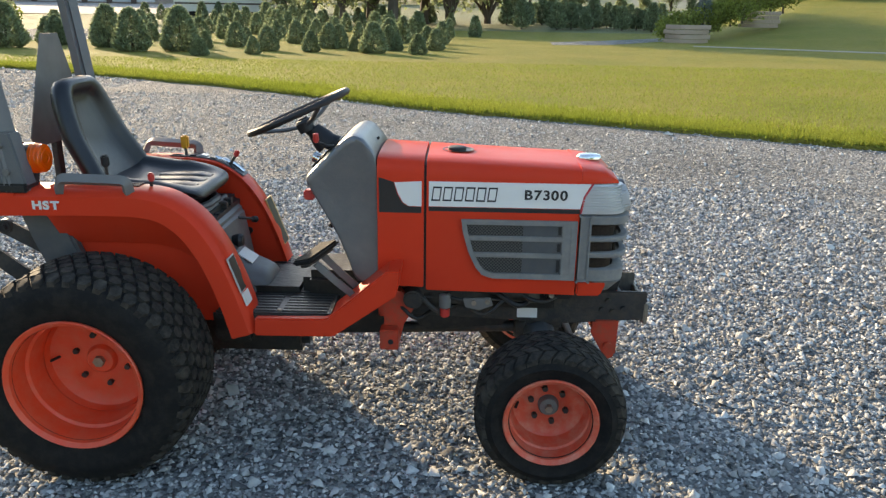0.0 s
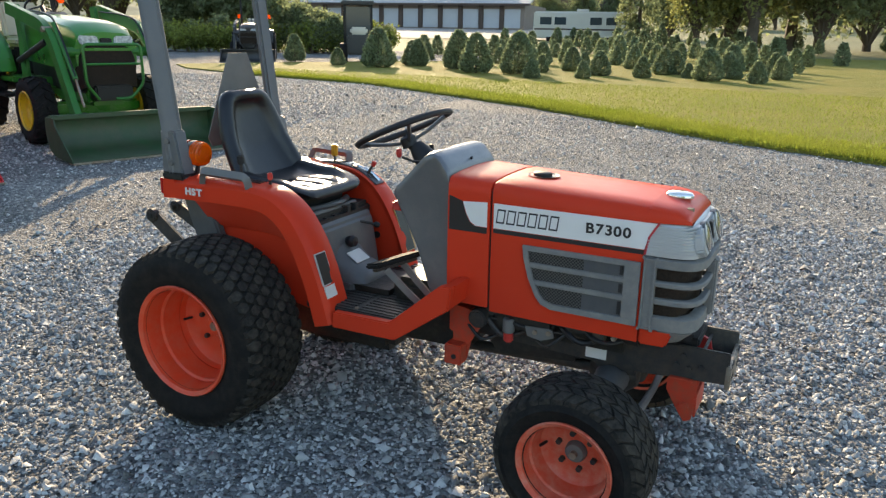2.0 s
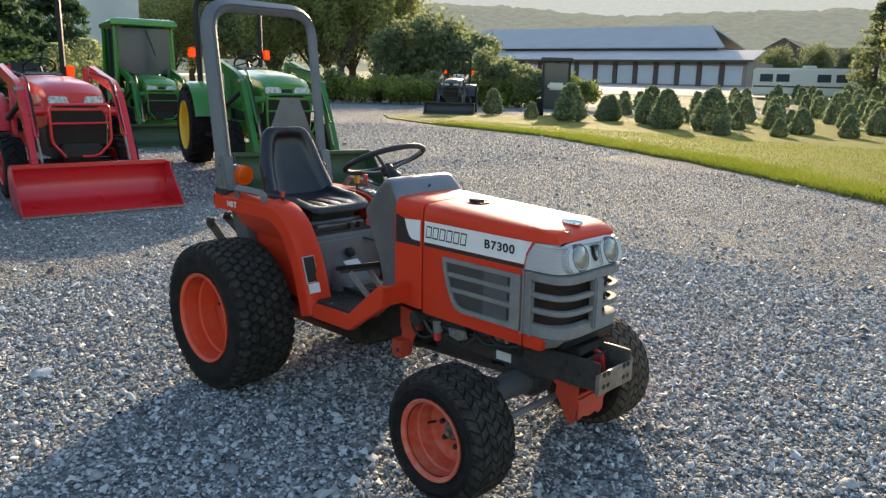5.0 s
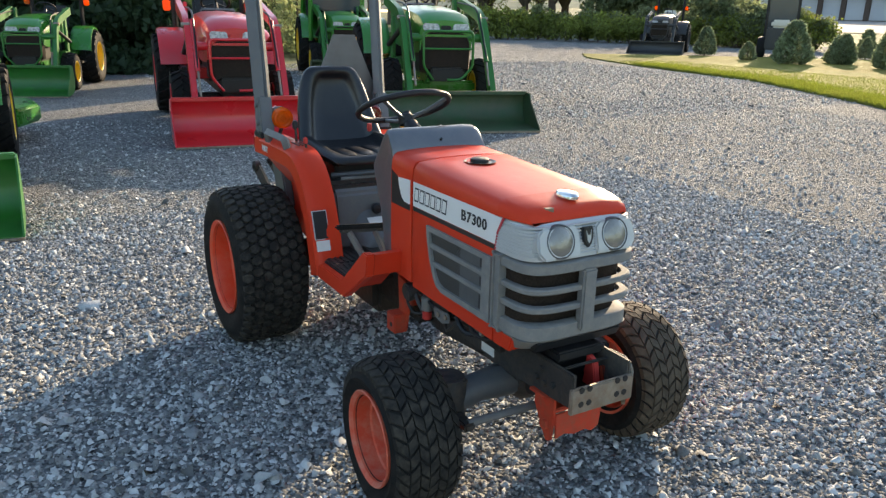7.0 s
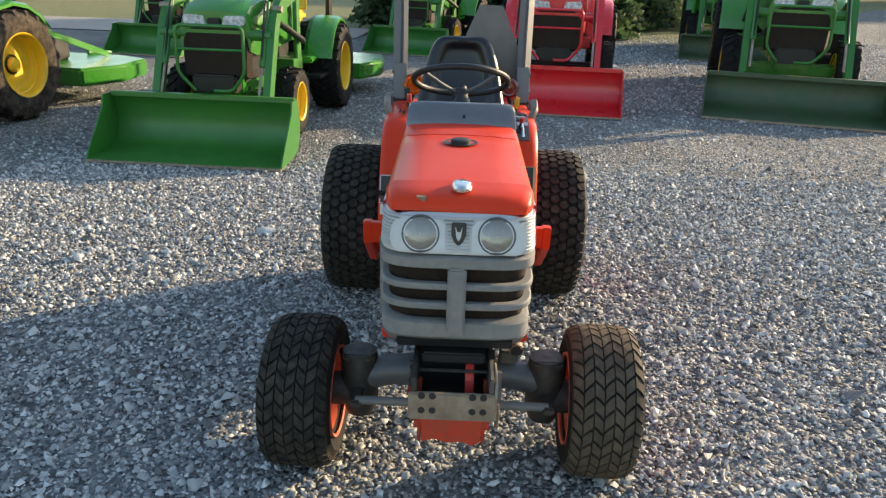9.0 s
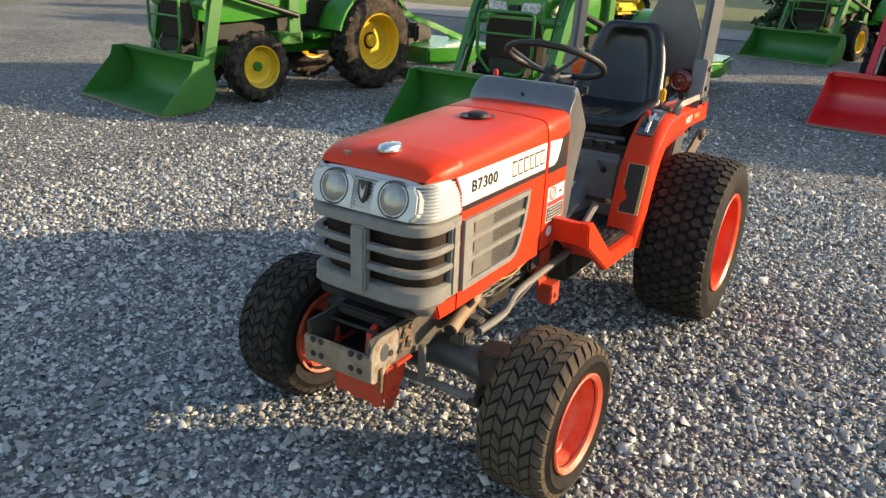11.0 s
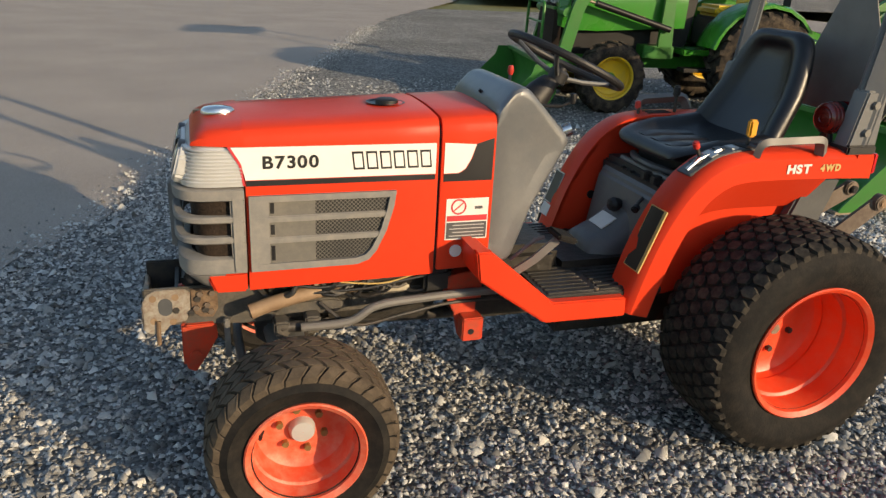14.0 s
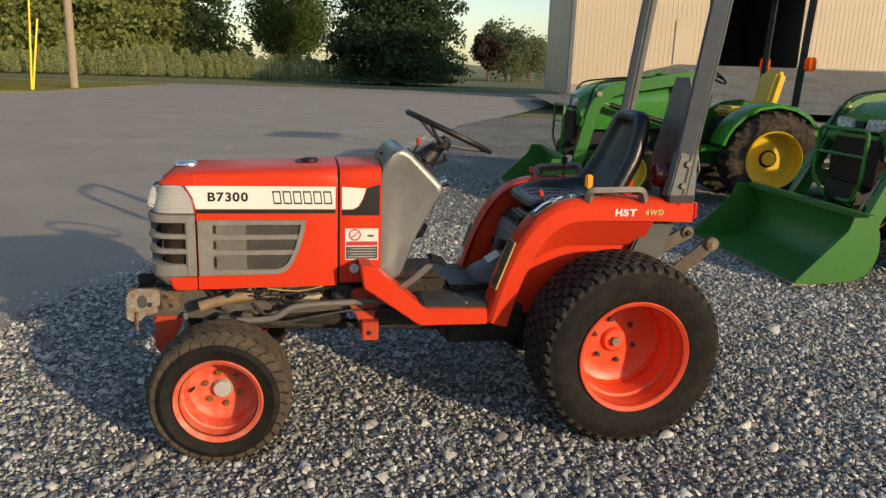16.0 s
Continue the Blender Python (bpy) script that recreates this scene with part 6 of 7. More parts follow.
        part("tilt_rod", cyl((bx - 0.24, y * 0.88, 0.79), (bx - 0.06, y * 0.88, 0.46), 0.013, 10), BARE, tr)
        part("hydraulic_hose", tube(smooth_path([(1.1 * k, y * 0.86, 1.40), (knee - 0.3, y * 0.84, 1.36), (knee + 0.05, y * 0.86, 1.25), (bx - 0.2, y * 0.88, 0.75)], 5), 0.011, 6), JBLACK, tr)
        part("arm_pin", cyl((knee, y - 0.06, 1.20), (knee, y + 0.06, 1.20), 0.03, 12), BARE, tr)
    part("torque_tube", cyl((knee + 0.14, -0.5, 0.98), (knee + 0.14, 0.5, 0.98), 0.05, 14), bucket_paint, tr)
    if guard:
        gp = rounded([(hx1 + 0.10, -0.17, 0.50), (hx1 + 0.14, -0.30, 0.66), (hx1 + 0.13, -0.30, 1.06), (hx1 + 0.13, 0.30, 1.06), (hx1 + 0.14, 0.30, 0.66), (hx1 + 0.10, 0.17, 0.50), (hx1 + 0.10, 0, 0.50)], 0.06, 4)
        part("grille_guard", tube(gp, 0.016, 8), bucket_paint, tr)
        part("guard_bar", cyl((hx1 + 0.13, -0.30, 0.86), (hx1 + 0.13, 0.30, 0.86), 0.012, 8), bucket_paint, tr)
    bucket(tr, width, reach, bucket_mat or bucket_paint, height=tall)
    if cutter:
        cd = part("cutter_deck", prism([(-0.85, -0.75), (-0.85, 0.75), (-1.35, 0.95), (-2.05, 0.85), (-2.25, 0.4), (-2.25, -0.4), (-2.05, -0.85), (-1.35, -0.95)], 0.22, 0.42, "z", 0.03), JGREEN, tr, "green rotary cutter deck")
        for s in (1, -1):
            part("cutter_brace", tube([(-0.45, s * 0.3, 0.95), (-2.0, s * 0.35, 0.45)], 0, flat=(0.03, 0.07)), JGREEN, cd)
            part("lower_link", tube([(-0.1, s * 0.3, 0.45), (-0.95, s * 0.38, 0.48)], 0, flat=(0.03, 0.06)), JBLACK, cd)
        part("cutter_mast", prism([(-0.80, 0.40), (-0.95, 0.40), (-0.60, 1.0), (-0.50, 1.0)], -0.06, 0.06, "y", 0.01), JGREEN, cd)
        part("cutter_gearbox", box(-1.6, -1.3, -0.12, 0.12, 0.42, 0.66, 0.03), JBLACK, cd)
        part("tail_wheel", lathe([(0.06, -0.05), (0.18, -0.06), (0.20, 0.0), (0.18, 0.06), (0.06, 0.05)], 20, "y", (-2.45, 0, 0.20)), TYRE, cd)
        part("tail_arm", tube([(-2.1, 0, 0.45), (-2.45, 0.08, 0.42), (-2.45, 0.08, 0.2)], 0.03, 8), JGREEN, cd)
    return tr


def stand(bx, by, yaw, reach):
    """Pose of a tractor from the middle of its bucket's edge and its heading."""
    c, s = math.cos(radians(yaw)), math.sin(radians(yaw))
    return pose(bx - reach * c, by - reach * s, 0, 0, 0, yaw)


loader_tractor("green compact tractor with loader bucket down and rotary cutter behind", stand(-2.18, -2.36, -1.5, 3.1), JGREEN, JBUCKET, JYELLOW, reach=3.1, rear=(0.49, 0.27, 0.36), front=(0.33, 0.18, 0.22), cutter=True, seat_paint=JYELLOW, stripe=JYELLOW, track=0.55)
loader_tractor("green tractor with muddy tyres, yellow seat, loader and cutter", pose(-3.88, -5.28, 0, 0, 0, -7.0), JGREEN, JBUCKET, JYELLOW, reach=2.85, wheelbase=1.60, rear=(0.55, 0.31, 0.34), front=(0.365, 0.21, 0.23), cutter=True, seat_paint=JYELLOW, tyre_mat=MUDDY, stripe=JYELLOW, bar=2.45, canopy=True, track=0.60)
loader_tractor("bright red compact tractor with red loader bucket on gravel", stand(-5.22, 0.83, -6.0, 3.60) @ Matrix.Diagonal((1.10, 1.10, 1.10, 1)), KRED, KRED, KRED, reach=3.27, wheelbase=1.75, width=1.54, bar=2.5, tall=0.44, lampz=1.34)
loader_tractor("green utility tractor with roll bar, loader and dusty bucket", stand(-5.24, 3.70, -15, 4.22) @ Matrix.Diagonal((1.22, 1.22, 1.22, 1)), JGREEN, JBUCKET, JYELLOW, reach=3.46, wheelbase=1.85, rear=(0.555, 0.34, 0.36), front=(0.36, 0.20, 0.24), width=1.68, bar=2.38, seat_paint=TANSEAT, tall=0.38, bucket_mat=JDUSTY)
loader_tractor("green tractor with enclosed glass cab and loader", stand(-12.2, 4.95, -13, 3.99) @ Matrix.Diagonal((1.14, 1.14, 1.14, 1)), JGREEN, JBUCKET, JYELLOW, reach=3.5, wheelbase=1.87, rear=(0.61, 0.35, 0.36), front=(0.36, 0.20, 0.24), width=1.6, cab=True, tall=0.40, bucket_mat=JDUSTY)
loader_tractor("green compact tractor with loader parked in the second row", stand(-11.26, -1.6, -16, 3.1), JGREEN, JBUCKET, JYELLOW, width=1.6)
loader_tractor("green compact tractor with loader at the far end of the row", stand(-9.64, -6.0, -8.5, 3.05), JGREEN, JBUCKET, JYELLOW, width=1.5)

# ---- ground ----
def rise(x, y):
    """Height of the land: level about the yard, climbing gently towards the storage building."""
    a, d = math.degrees(math.atan2(y, x - 2)) % 360, math.hypot(x - 2, y)
    return 0.025 * max(0.0, min(d, 260) - 55) * max(0.0, min(1.0, (a - 60) / 25, (165 - a) / 25))


def sheet(name, outline, z, material, label, thick=0.0, category="ground", step=None):
    bm = bmesh.new()
    top = [bm.verts.new((x, y, z)) for x, y in outline]
    bm.faces.new(top)
    if thick:
        low = [bm.verts.new((x, y, z - thick)) for x, y in outline]
        n = len(outline)
        for i in range(n):
            bm.faces.new((top[i], low[i], low[(i + 1) % n], top[(i + 1) % n]))
    return tagged(part(name, bm, material, smooth=False), label, category, kind="structure")


def wobble(points, step=0.25, amount=0.06, seed=3.0):
    """An outline's edges cut small and made uneven."""
    out = []
    n = len(points)
    for i in range(n):
        a, b = Vector((*points[i], 0)), Vector((*points[(i + 1) % n], 0))
        k = max(1, min(160, int((b - a).length / step)))
        nrm = (b - a).cross(Vector((0, 0, 1))).normalized()
        for q in range(k):
            p = a.lerp(b, q / k)
            p += nrm * amount * (noise.noise(p * 2.3 + Vector((seed, 0, 0))) + 0.6 * noise.noise(p * 7 + Vector((seed, 5, 0))))
            out.append((p.x, p.y))
    return out


bm = bmesh.new()
rings = []
for d in (8, 50, 55, 70, 90, 120, 160, 210, 260, 420, 900, 1900):
    rings.append([bm.verts.new((2 + d * math.cos(a), d * math.sin(a), -0.05 + rise(2 + d * math.cos(a), d * math.sin(a)))) for a in [2 * math.pi * k / 72 for k in range(72)]])
bm.faces.new(rings[0])
for r, q in zip(rings, rings[1:]):
    for k in range(72):
        bm.faces.new((r[k], r[(k + 1) % 72], q[(k + 1) % 72], q[k]))
tagged(part("ground", bm, FIELD), "rough dry grass field reaching the horizon", "ground", kind="structure")
sheet("gravel_lot", wobble([(34, -20), (34, 50), (-66, 50), (-58, 30), (-24.5, 11.5), (-17.3, 5.2), (-15.6, -1), (-14.4, -20)], 0.4, 0.3), 0.0, GRAVEL, "grey crushed stone gravel lot", 0.05)
LAWN_EDGE = [(40, -2.0), (14, 3.3), (9.5, 4.75), (5.95, 6.3), (3.82, 7.45), (0.68, 9.0), (-4.15, 12.3), (-7.15, 13.9), (-10.5, 15.7), (-16.6, 16.9), (-20.9, 18.3), (-23.2, 20.0), (-22.3, 22.9), (-19.0, 28.8), (-14.8, 36.5), (-17, 60), (60, 110), (90, 20)]
lawn_line = wobble(LAWN_EDGE, 0.15, 0.10)
sheet("lawn", lawn_line, 0.045, LAWN, "sunlit mown lawn with yellowing patches", 0.05)
ASPHALT_EDGE = [(60, -1.5), (6.0, -0.6), (3.25, -0.41), (2.81, -0.92), (2.35, -2.14), (1.84, -3.82), (1.05, -6.3), (0.21, -8.8), (-0.95, -12.3), (-2.3, -16.2), (-5.8, -23.0), (-15, -44), (11.9, -44), (12.0, -33.0), (12.4, -27.8), (17, -25.5), (60, -25)]
sheet("asphalt_yard", wobble(ASPHALT_EDGE, 0.10, 0.13, 9.0), 0.006, ASPHALT, "worn grey asphalt yard meeting the gravel")
sheet("far_road", [(-15, -44.6), (70, -42.5), (70, -39.0), (-17, -40.5)], 0.022, ASPHALT, "grey asphalt lane along the yard")
sheet("back_lane", [(-18.5, -30), (-14.5, -30), (-14.2, -8), (-14.6, -3), (-17.6, -3), (-18.0, -8)], 0.02, ASPHALT, "grey lane behind the parked tractors")
sheet("verge", wobble([(9.8, -43.0), (11.5, -34.0), (12.1, -28.6), (17, -26.2), (48, -26.0), (48, -42.0)], 0.3, 0.15), 0.03, LAWN, "dry grass verge round the pole", 0.07)


def inside(px, py, poly):
    res = np.zeros(len(px), bool)
    n = len(poly)
    for i in range(n):
        (x1, y1), (x2, y2) = poly[i], poly[(i + 1) % n]
        cross = (y1 > py) != (y2 > py)
        with np.errstate(divide="ignore", invalid="ignore"):
            xi = (x2 - x1) * (py - y1) / (y2 - y1) + x1
        res ^= cross & (px < xi)
    return res


def stones(count, box_, size, seed):
    """Loose crushed stones lying on the lot."""
    rng = np.random.default_rng(seed)
    x = rng.uniform(box_[0], box_[1], count)
    y = rng.uniform(box_[2], box_[3], count)
    keep = ~inside(x, y, LAWN_EDGE) & ~inside(x, y, ASPHALT_EDGE)
    x, y = x[keep], y[keep]
    n = len(x)
    base = np.array([(1, 0, -0.25), (-1, 0, -0.25), (0, 1, -0.25), (0, -1, -0.25), (0, 0, 1), (0.45, 0.4, 0.8)], float)
    tri = np.array([(0, 2, 5), (2, 4, 5), (4, 0, 5), (2, 1, 4), (1, 3, 4), (3, 0, 4)])
    s = size * np.exp(rng.normal(0, 0.38, n))
    v = base[None] * (s[:, None, None] * rng.uniform(0.55, 1.15, (n, 6, 1))) + rng.normal(0, 0.22, (n, 6, 3)) * s[:, None, None]
    v[:, :, 2] *= 0.75
    a = rng.uniform(0, 2 * np.pi, n)
    t = rng.normal(0, 0.35, n)
    ct, st_ = np.cos(t)[:, None], np.sin(t)[:, None]
    yy, zz = v[:, :, 1] * ct - v[:, :, 2] * st_, v[:, :, 1] * st_ + v[:, :, 2] * ct
    ca, sa = np.cos(a)[:, None], np.sin(a)[:, None]
    xx, yy = v[:, :, 0] * ca - yy * sa, v[:, :, 0] * sa + yy * ca
    out = np.stack([xx + x[:, None], yy + y[:, None], zz + (s * rng.uniform(0.05, 0.5, n))[:, None]], -1)
    return out.reshape(-1, 3), (tri[None] + 6 * np.arange(n)[:, None, None]).reshape(-1, 3)


v1, f1 = stones(138000, (-2.6, 4.2, -3.6, 4.0), 0.0091, 1)
v2, f2 = stones(12000, (-3.2, 4.6, -4.6, 4.6), 0.0108, 2)
v3, f3 = stones(74000, (-8.0, 7.0, -7.0, 11.0), 0.0115, 3)
def stray(count, size, seed):
    """Stones spilled over the edge of the asphalt."""
    rng = np.random.default_rng(seed)
    pts = np.array(wobble(ASPHALT_EDGE, 0.10, 0.13, 9.0))
    pts = pts[(pts[:, 0] < 5.5) & (pts[:, 0] > -4) & (pts[:, 1] > -14) & (pts[:, 1] < 0)]
    i = rng.integers(0, len(pts), count)
    off = rng.normal(0, 0.11, (count, 2))
    v, tri = stones(count, (-30.0, -29.0, 0.0, 1.0), size, seed)
    n = len(v) // 6
    v = v.reshape(n, 6, 3)
    c = v.mean(axis=1, keepdims=True)
    v[:, :, :2] += (pts[i[:n]] + off[:n])[:, None, :] - c[:, :, :2]
    v[:, :, 2] += 0.004
    return v.reshape(-1, 3), tri


v4, f4 = stray(9000, 0.008, 4)
v5, f5 = stones(28000, (-19.0, -6.0, 1.0, 16.0), 0.0165, 6)
v4, f4 = np.concatenate([v4, v5]), np.concatenate([f4, f5 + len(v4)])
tagged(mesh_part("loose_gravel", np.concatenate([v1, v2, v3, v4]), np.concatenate([f1, f2 + len(v1), f3 + len(v1) + len(v2), f4 + len(v1) + len(v2) + len(v3)]), STONE), "loose angular grey crushed stones", "gravel", kind="stuff")


def blades(count, area, h, seed, keep=None, spread=0.5):
    rng = np.random.default_rng(seed)
    x, y = area(rng, count)
    ok = inside(x, y, LAWN_EDGE) if keep is None else keep(x, y)
    x, y = x[ok], y[ok]
    n = len(x)
    a = rng.uniform(0, 2 * np.pi, n)
    hh = h * rng.uniform(0.5, 1.4, n)
    w = 0.006 * rng.uniform(0.7, 1.6, n)
    dx, dy = np.cos(a) * w, np.sin(a) * w
    lx, ly = rng.normal(0, spread, n) * hh, rng.normal(0, spread, n) * hh
    z0 = np.full(n, 0.035)
    v = np.stack([np.stack([x - dx, y - dy, z0], -1), np.stack([x + dx, y + dy, z0], -1), np.stack([x + lx, y + ly, z0 + hh], -1)], 1)
    return v.reshape(-1, 3), np.arange(3 * n).reshape(-1, 3)


edge_pts = np.array(lawn_line)
def along_edge(rng, n):
    near = edge_pts[(edge_pts[:, 0] > -19) & (edge_pts[:, 0] < 12) & (edge_pts[:, 1] < 17)]
    i = rng.integers(0, len(near), n)
    d = np.abs(rng.normal(0, 0.55, n))
    return near[i, 0] + rng.normal(0, 0.06, n) + d * 0.35, near[i, 1] + d


va, fa = blades(90000, along_edge, 0.075, 5, lambda x, y: np.ones(len(x), bool))
vb, fb = blades(150000, lambda rng, n: (rng.uniform(-18, 12, n), 5 + 15 * rng.uniform(0, 1, n) ** 1.3), 0.05, 6)
tagged(mesh_part("grass", np.concatenate([va, vb]), np.concatenate([fa, fb + len(va)]), BLADE), "short green grass blades on the lawn", "grass", kind="stuff")


# ---- trees ----
def leaf_quads(pos, size, rng, up=0.0, kind="tri"):
    """Small leaves at given places, turned at random."""
    n = len(pos)
    d = rng.normal(0, 1, (n, 3))
    d[:, 2] += up
    d /= np.linalg.norm(d, axis=1, keepdims=True)
    e = np.cross(d, rng.normal(0, 1, (n, 3)))
    e /= np.linalg.norm(e, axis=1, keepdims=True) + 1e-9
    s = (size * rng.uniform(0.6, 1.5, n))[:, None]
    v = np.stack([pos - e * s * 0.45, pos + d * s * 0.9 - e * s * 0.1, pos + e * s * 0.45], 1)
    return v.reshape(-1, 3), np.arange(3 * n).reshape(-1, 3)


def conifer(name, h, r, label, material, n, leaf, seed, squat=1.0, bare=0.04, group=""):
    """A tapered trunk and whorls of drooping sprays."""
    rng = np.random.default_rng(seed)
    tr = thing(name, label, "tree", None, group)
    part("trunk", tube([(0, 0, -0.05), (0.01 * h, 0, h * 0.5), (0, 0.005 * h, h * 0.97)], [0.028 * h, 0.018 * h, 0.003 * h], 8), BARK, tr)
    m = int(n ** 0.5 * 1.4) + 30
    bz = bare + (0.98 - bare) * rng.uniform(0, 1, m) ** 1.25
    ba = rng.uniform(0, 2 * np.pi, m)
    prof = (1 - bz) ** (0.8 * squat) * rng.uniform(0.72, 1.12, m) * np.clip(0.75 + 3 * bz, 0, 1)
    i = rng.integers(0, m, n)
    t = rng.uniform(0, 1, n) ** 0.55
    rad = r * prof[i] * t
    wide = rng.normal(0, 0.16, n) * (0.3 + t)
    x = rad * np.cos(ba[i] + wide)
    y = rad * np.sin(ba[i] + wide)
    z = h * bz[i] - 0.10 * h * prof[i] * t ** 1.5 * (1.2 - bz[i]) + rng.normal(0, 0.012 * h, n) + 0.03 * h
    z = np.maximum(z, 0.02 * h)
    v, f = leaf_quads(np.stack([x, y, z], -1), leaf, rng, 0.25)
    mesh_part("crown", v, f, material, tr)
    return tr


def broadleaf(name, h, r, label, material, n, leaf, seed, trunk=0.28, lumps=26, group=""):
    rng = np.random.default_rng(seed)
    tr = thing(name, label, "tree", None, group)
    part("trunk", tube([(0, 0, -0.1), (0.03 * r, 0, h * trunk), (0, 0.05 * r, h * 0.62)], [0.035 * h, 0.026 * h, 0.010 * h], 8), BARK, tr)
    cz = h * (0.55 + trunk / 4)
    cen = rng.normal(0, 1, (lumps, 3))
    cen /= np.linalg.norm(cen, axis=1, keepdims=True)
    cen *= rng.uniform(0.35, 0.85, (lumps, 1))
    cen *= np.array([r, r, h * (1 - trunk) / 2])
    cen[:, 2] += cz
    for k in range(0, lumps, 4):
        part("limb", tube([(0, 0, h * trunk * 0.9), (cen[k] * (0.5, 0.5, 0.75)).tolist(), cen[k].tolist()], [0.015 * h, 0.010 * h, 0.004 * h], 6), BARK, tr)
    i = rng.integers(0, lumps, n)
    d = rng.normal(0, 1, (n, 3))
    d /= np.linalg.norm(d, axis=1, keepdims=True)
    lr = rng.uniform(0.22, 0.48, lumps) * r
    pos = cen[i] + d * (lr[i] * rng.uniform(0.45, 1.05, n))[:, None]
    pos[:, 2] = np.maximum(pos[:, 2], h * trunk * 0.6)
    v, f = leaf_quads(pos, leaf, rng, 0.2)
    mesh_part("crown", v, f, material, tr)
    return tr


def put(ob, x, y, z=0.0, scale=1.0, turn=0.0):
    c = copy_thing(ob, pose(x, y, z + rise(x, y), 0, 0, turn) @ Matrix.Diagonal((scale, scale, scale * (0.92 + 0.16 * random.random()), 1)))
    return c


def polar(az, dist):
    """A place by its bearing and distance from the middle of the yard."""
    az += 2.3 if az < 0 else -0.6 * max(0.0, min(1.0, (az - 80) / 20, (200 - az) / 20))
    return 2 + dist * math.cos(radians(az)), dist * math.sin(radians(az))


def place(ob, x, y, z=0.0, scale=1.0, turn=0.0):
    ob.matrix_basis = pose(x, y, z + rise(x, y), 0, 0, turn) @ Matrix.Diagonal((scale, scale, scale, 1))
    return ob


# rows of young firs beyond the lawn
def plump_fir(h, r, n, leaf, seed, label, material=LEAF_XMAS, name="fir_tree", group="rows of young firs"):
    """A sheared young fir: egg-shaped crown of short needles on upward twigs, with a thin leader."""
    rng = np.random.default_rng(seed)
    tr = thing(name, label, "tree", None, group)
    part("trunk", tube([(0, 0, -0.05), (0, 0, h * 0.6), (0, 0, h * 1.02)], [0.035 * h, 0.018 * h, 0.004 * h], 6), BARK, tr)
    z = rng.uniform(0, 1, n) ** 1.25
    a = rng.uniform(0, 2 * np.pi, n)
    shape = np.clip((z + 0.10) / 0.24, 0, 1) ** 0.55 * (1 - z) ** 0.52 * 1.10
    lump = 1 + 0.11 * np.sin(a * 5 + seed + 9 * z) * np.sin(z * 17 + 2 * a + seed)
    rad = r * shape * lump * (1 - 0.40 * rng.uniform(0, 1, n) ** 1.8) + 0.008
    pos = np.stack([rad * np.cos(a), rad * np.sin(a), h * (0.05 + 0.95 * z) + rng.normal(0, 0.012, n)], -1)
    d = np.stack([np.cos(a), np.sin(a), np.full(n, 0.9)], -1) + rng.normal(0, 0.55, (n, 3))
    d /= np.linalg.norm(d, axis=1, keepdims=True)
    e = np.cross(d, rng.normal(0, 1, (n, 3)))
    e /= np.linalg.norm(e, axis=1, keepdims=True) + 1e-9
    s = (leaf * rng.uniform(0.6, 1.5, n))[:, None]
    v = np.stack([pos - e * s * 0.38, pos + d * s, pos + e * s * 0.38], 1).reshape(-1, 3)
    mesh_part("crown", v, np.arange(3 * n).reshape(-1, 3), material, tr)
    return tr


def spread(x, y):
    """The plot's rows stand wider apart the farther off they are; gives the place and how much wider."""
    dx, dy = x - 2.4, y + 2.6
    k = 1.51 / (1.57 - 0.0207 * math.hypot(dx, dy))
    return 2.4 + dx * k, -2.6 + dy * k, k


random.seed(4)
FIR = "young dense cut-your-own fir tree in a planted row"
firs = [plump_fir(1.15, (0.50, 0.44, 0.52, 0.46)[k], 3800, 0.075, 20 + k, FIR) for k in range(4)]
far_firs = [plump_fir(1.2, (0.38, 0.35, 0.41)[k], 900, 0.13, 60 + k, FIR) for k in range(3)]
spots = []
for row in range(12):
    y = 17.6 + row * 1.6
    for k in range(36):
        x = -13.2 + k * 1.45 + 0.4 * (row % 2) + random.uniform(-0.2, 0.2)
        if x > 1.2 - 0.35 * row + random.uniform(-1.0, 1.0) + (2.0 if row > 3 else 0):
            continue
        if x < -11.5 - row * 0.6:
            continue
        spots.append((x, y + 0.10 * (-x) * 0.25 + random.uniform(-0.25, 0.25), row))
for k, (x, y, row) in enumerate(spots):
    if random.random() < 0.16:
        continue
    x, y, wide = spread(x, y)
    put((firs if row < 3 else far_firs)[k % (4 if row < 3 else 3)], x, y, 0.0, wide * random.choice((0.44, 0.52, 0.57, 0.62, 0.66, 0.72)), random.uniform(0, 360))
first = [(-10.77, 16.6, 0.98), (-14.38, 17.1, 0.74), (-12.27, 16.6, 0.46), (-10.18, 17.9, 0.70)]
for k, (x, y, sc) in enumerate(first):
    x, y, wide = spread(x, y)
    place(firs[k], x, y, 0.0, sc * wide, 70 * k)
for x, y, sc in ((-7.48, 16.55, 0.66), (-8.6, 17.6, 0.66), (-9.3, 18.8, 0.70), (-5.5, 15.8, 0.66), (-6.4, 17.0, 0.72), (-4.4, 16.6, 0.60), (-2.11, 18.4, 0.52), (-2.98, 19.3, 0.45), (-1.0, 18.8, 0.4)):
    px, py, wide = spread(x, y)
    put(firs[int(x * 7) % 4], px, py, 0.0, sc * wide, x * 40)
for k in range(3):
    place(far_firs[k], -11.0 - 7.1 * k, 80, 0.0, 1.6, 50 * k)

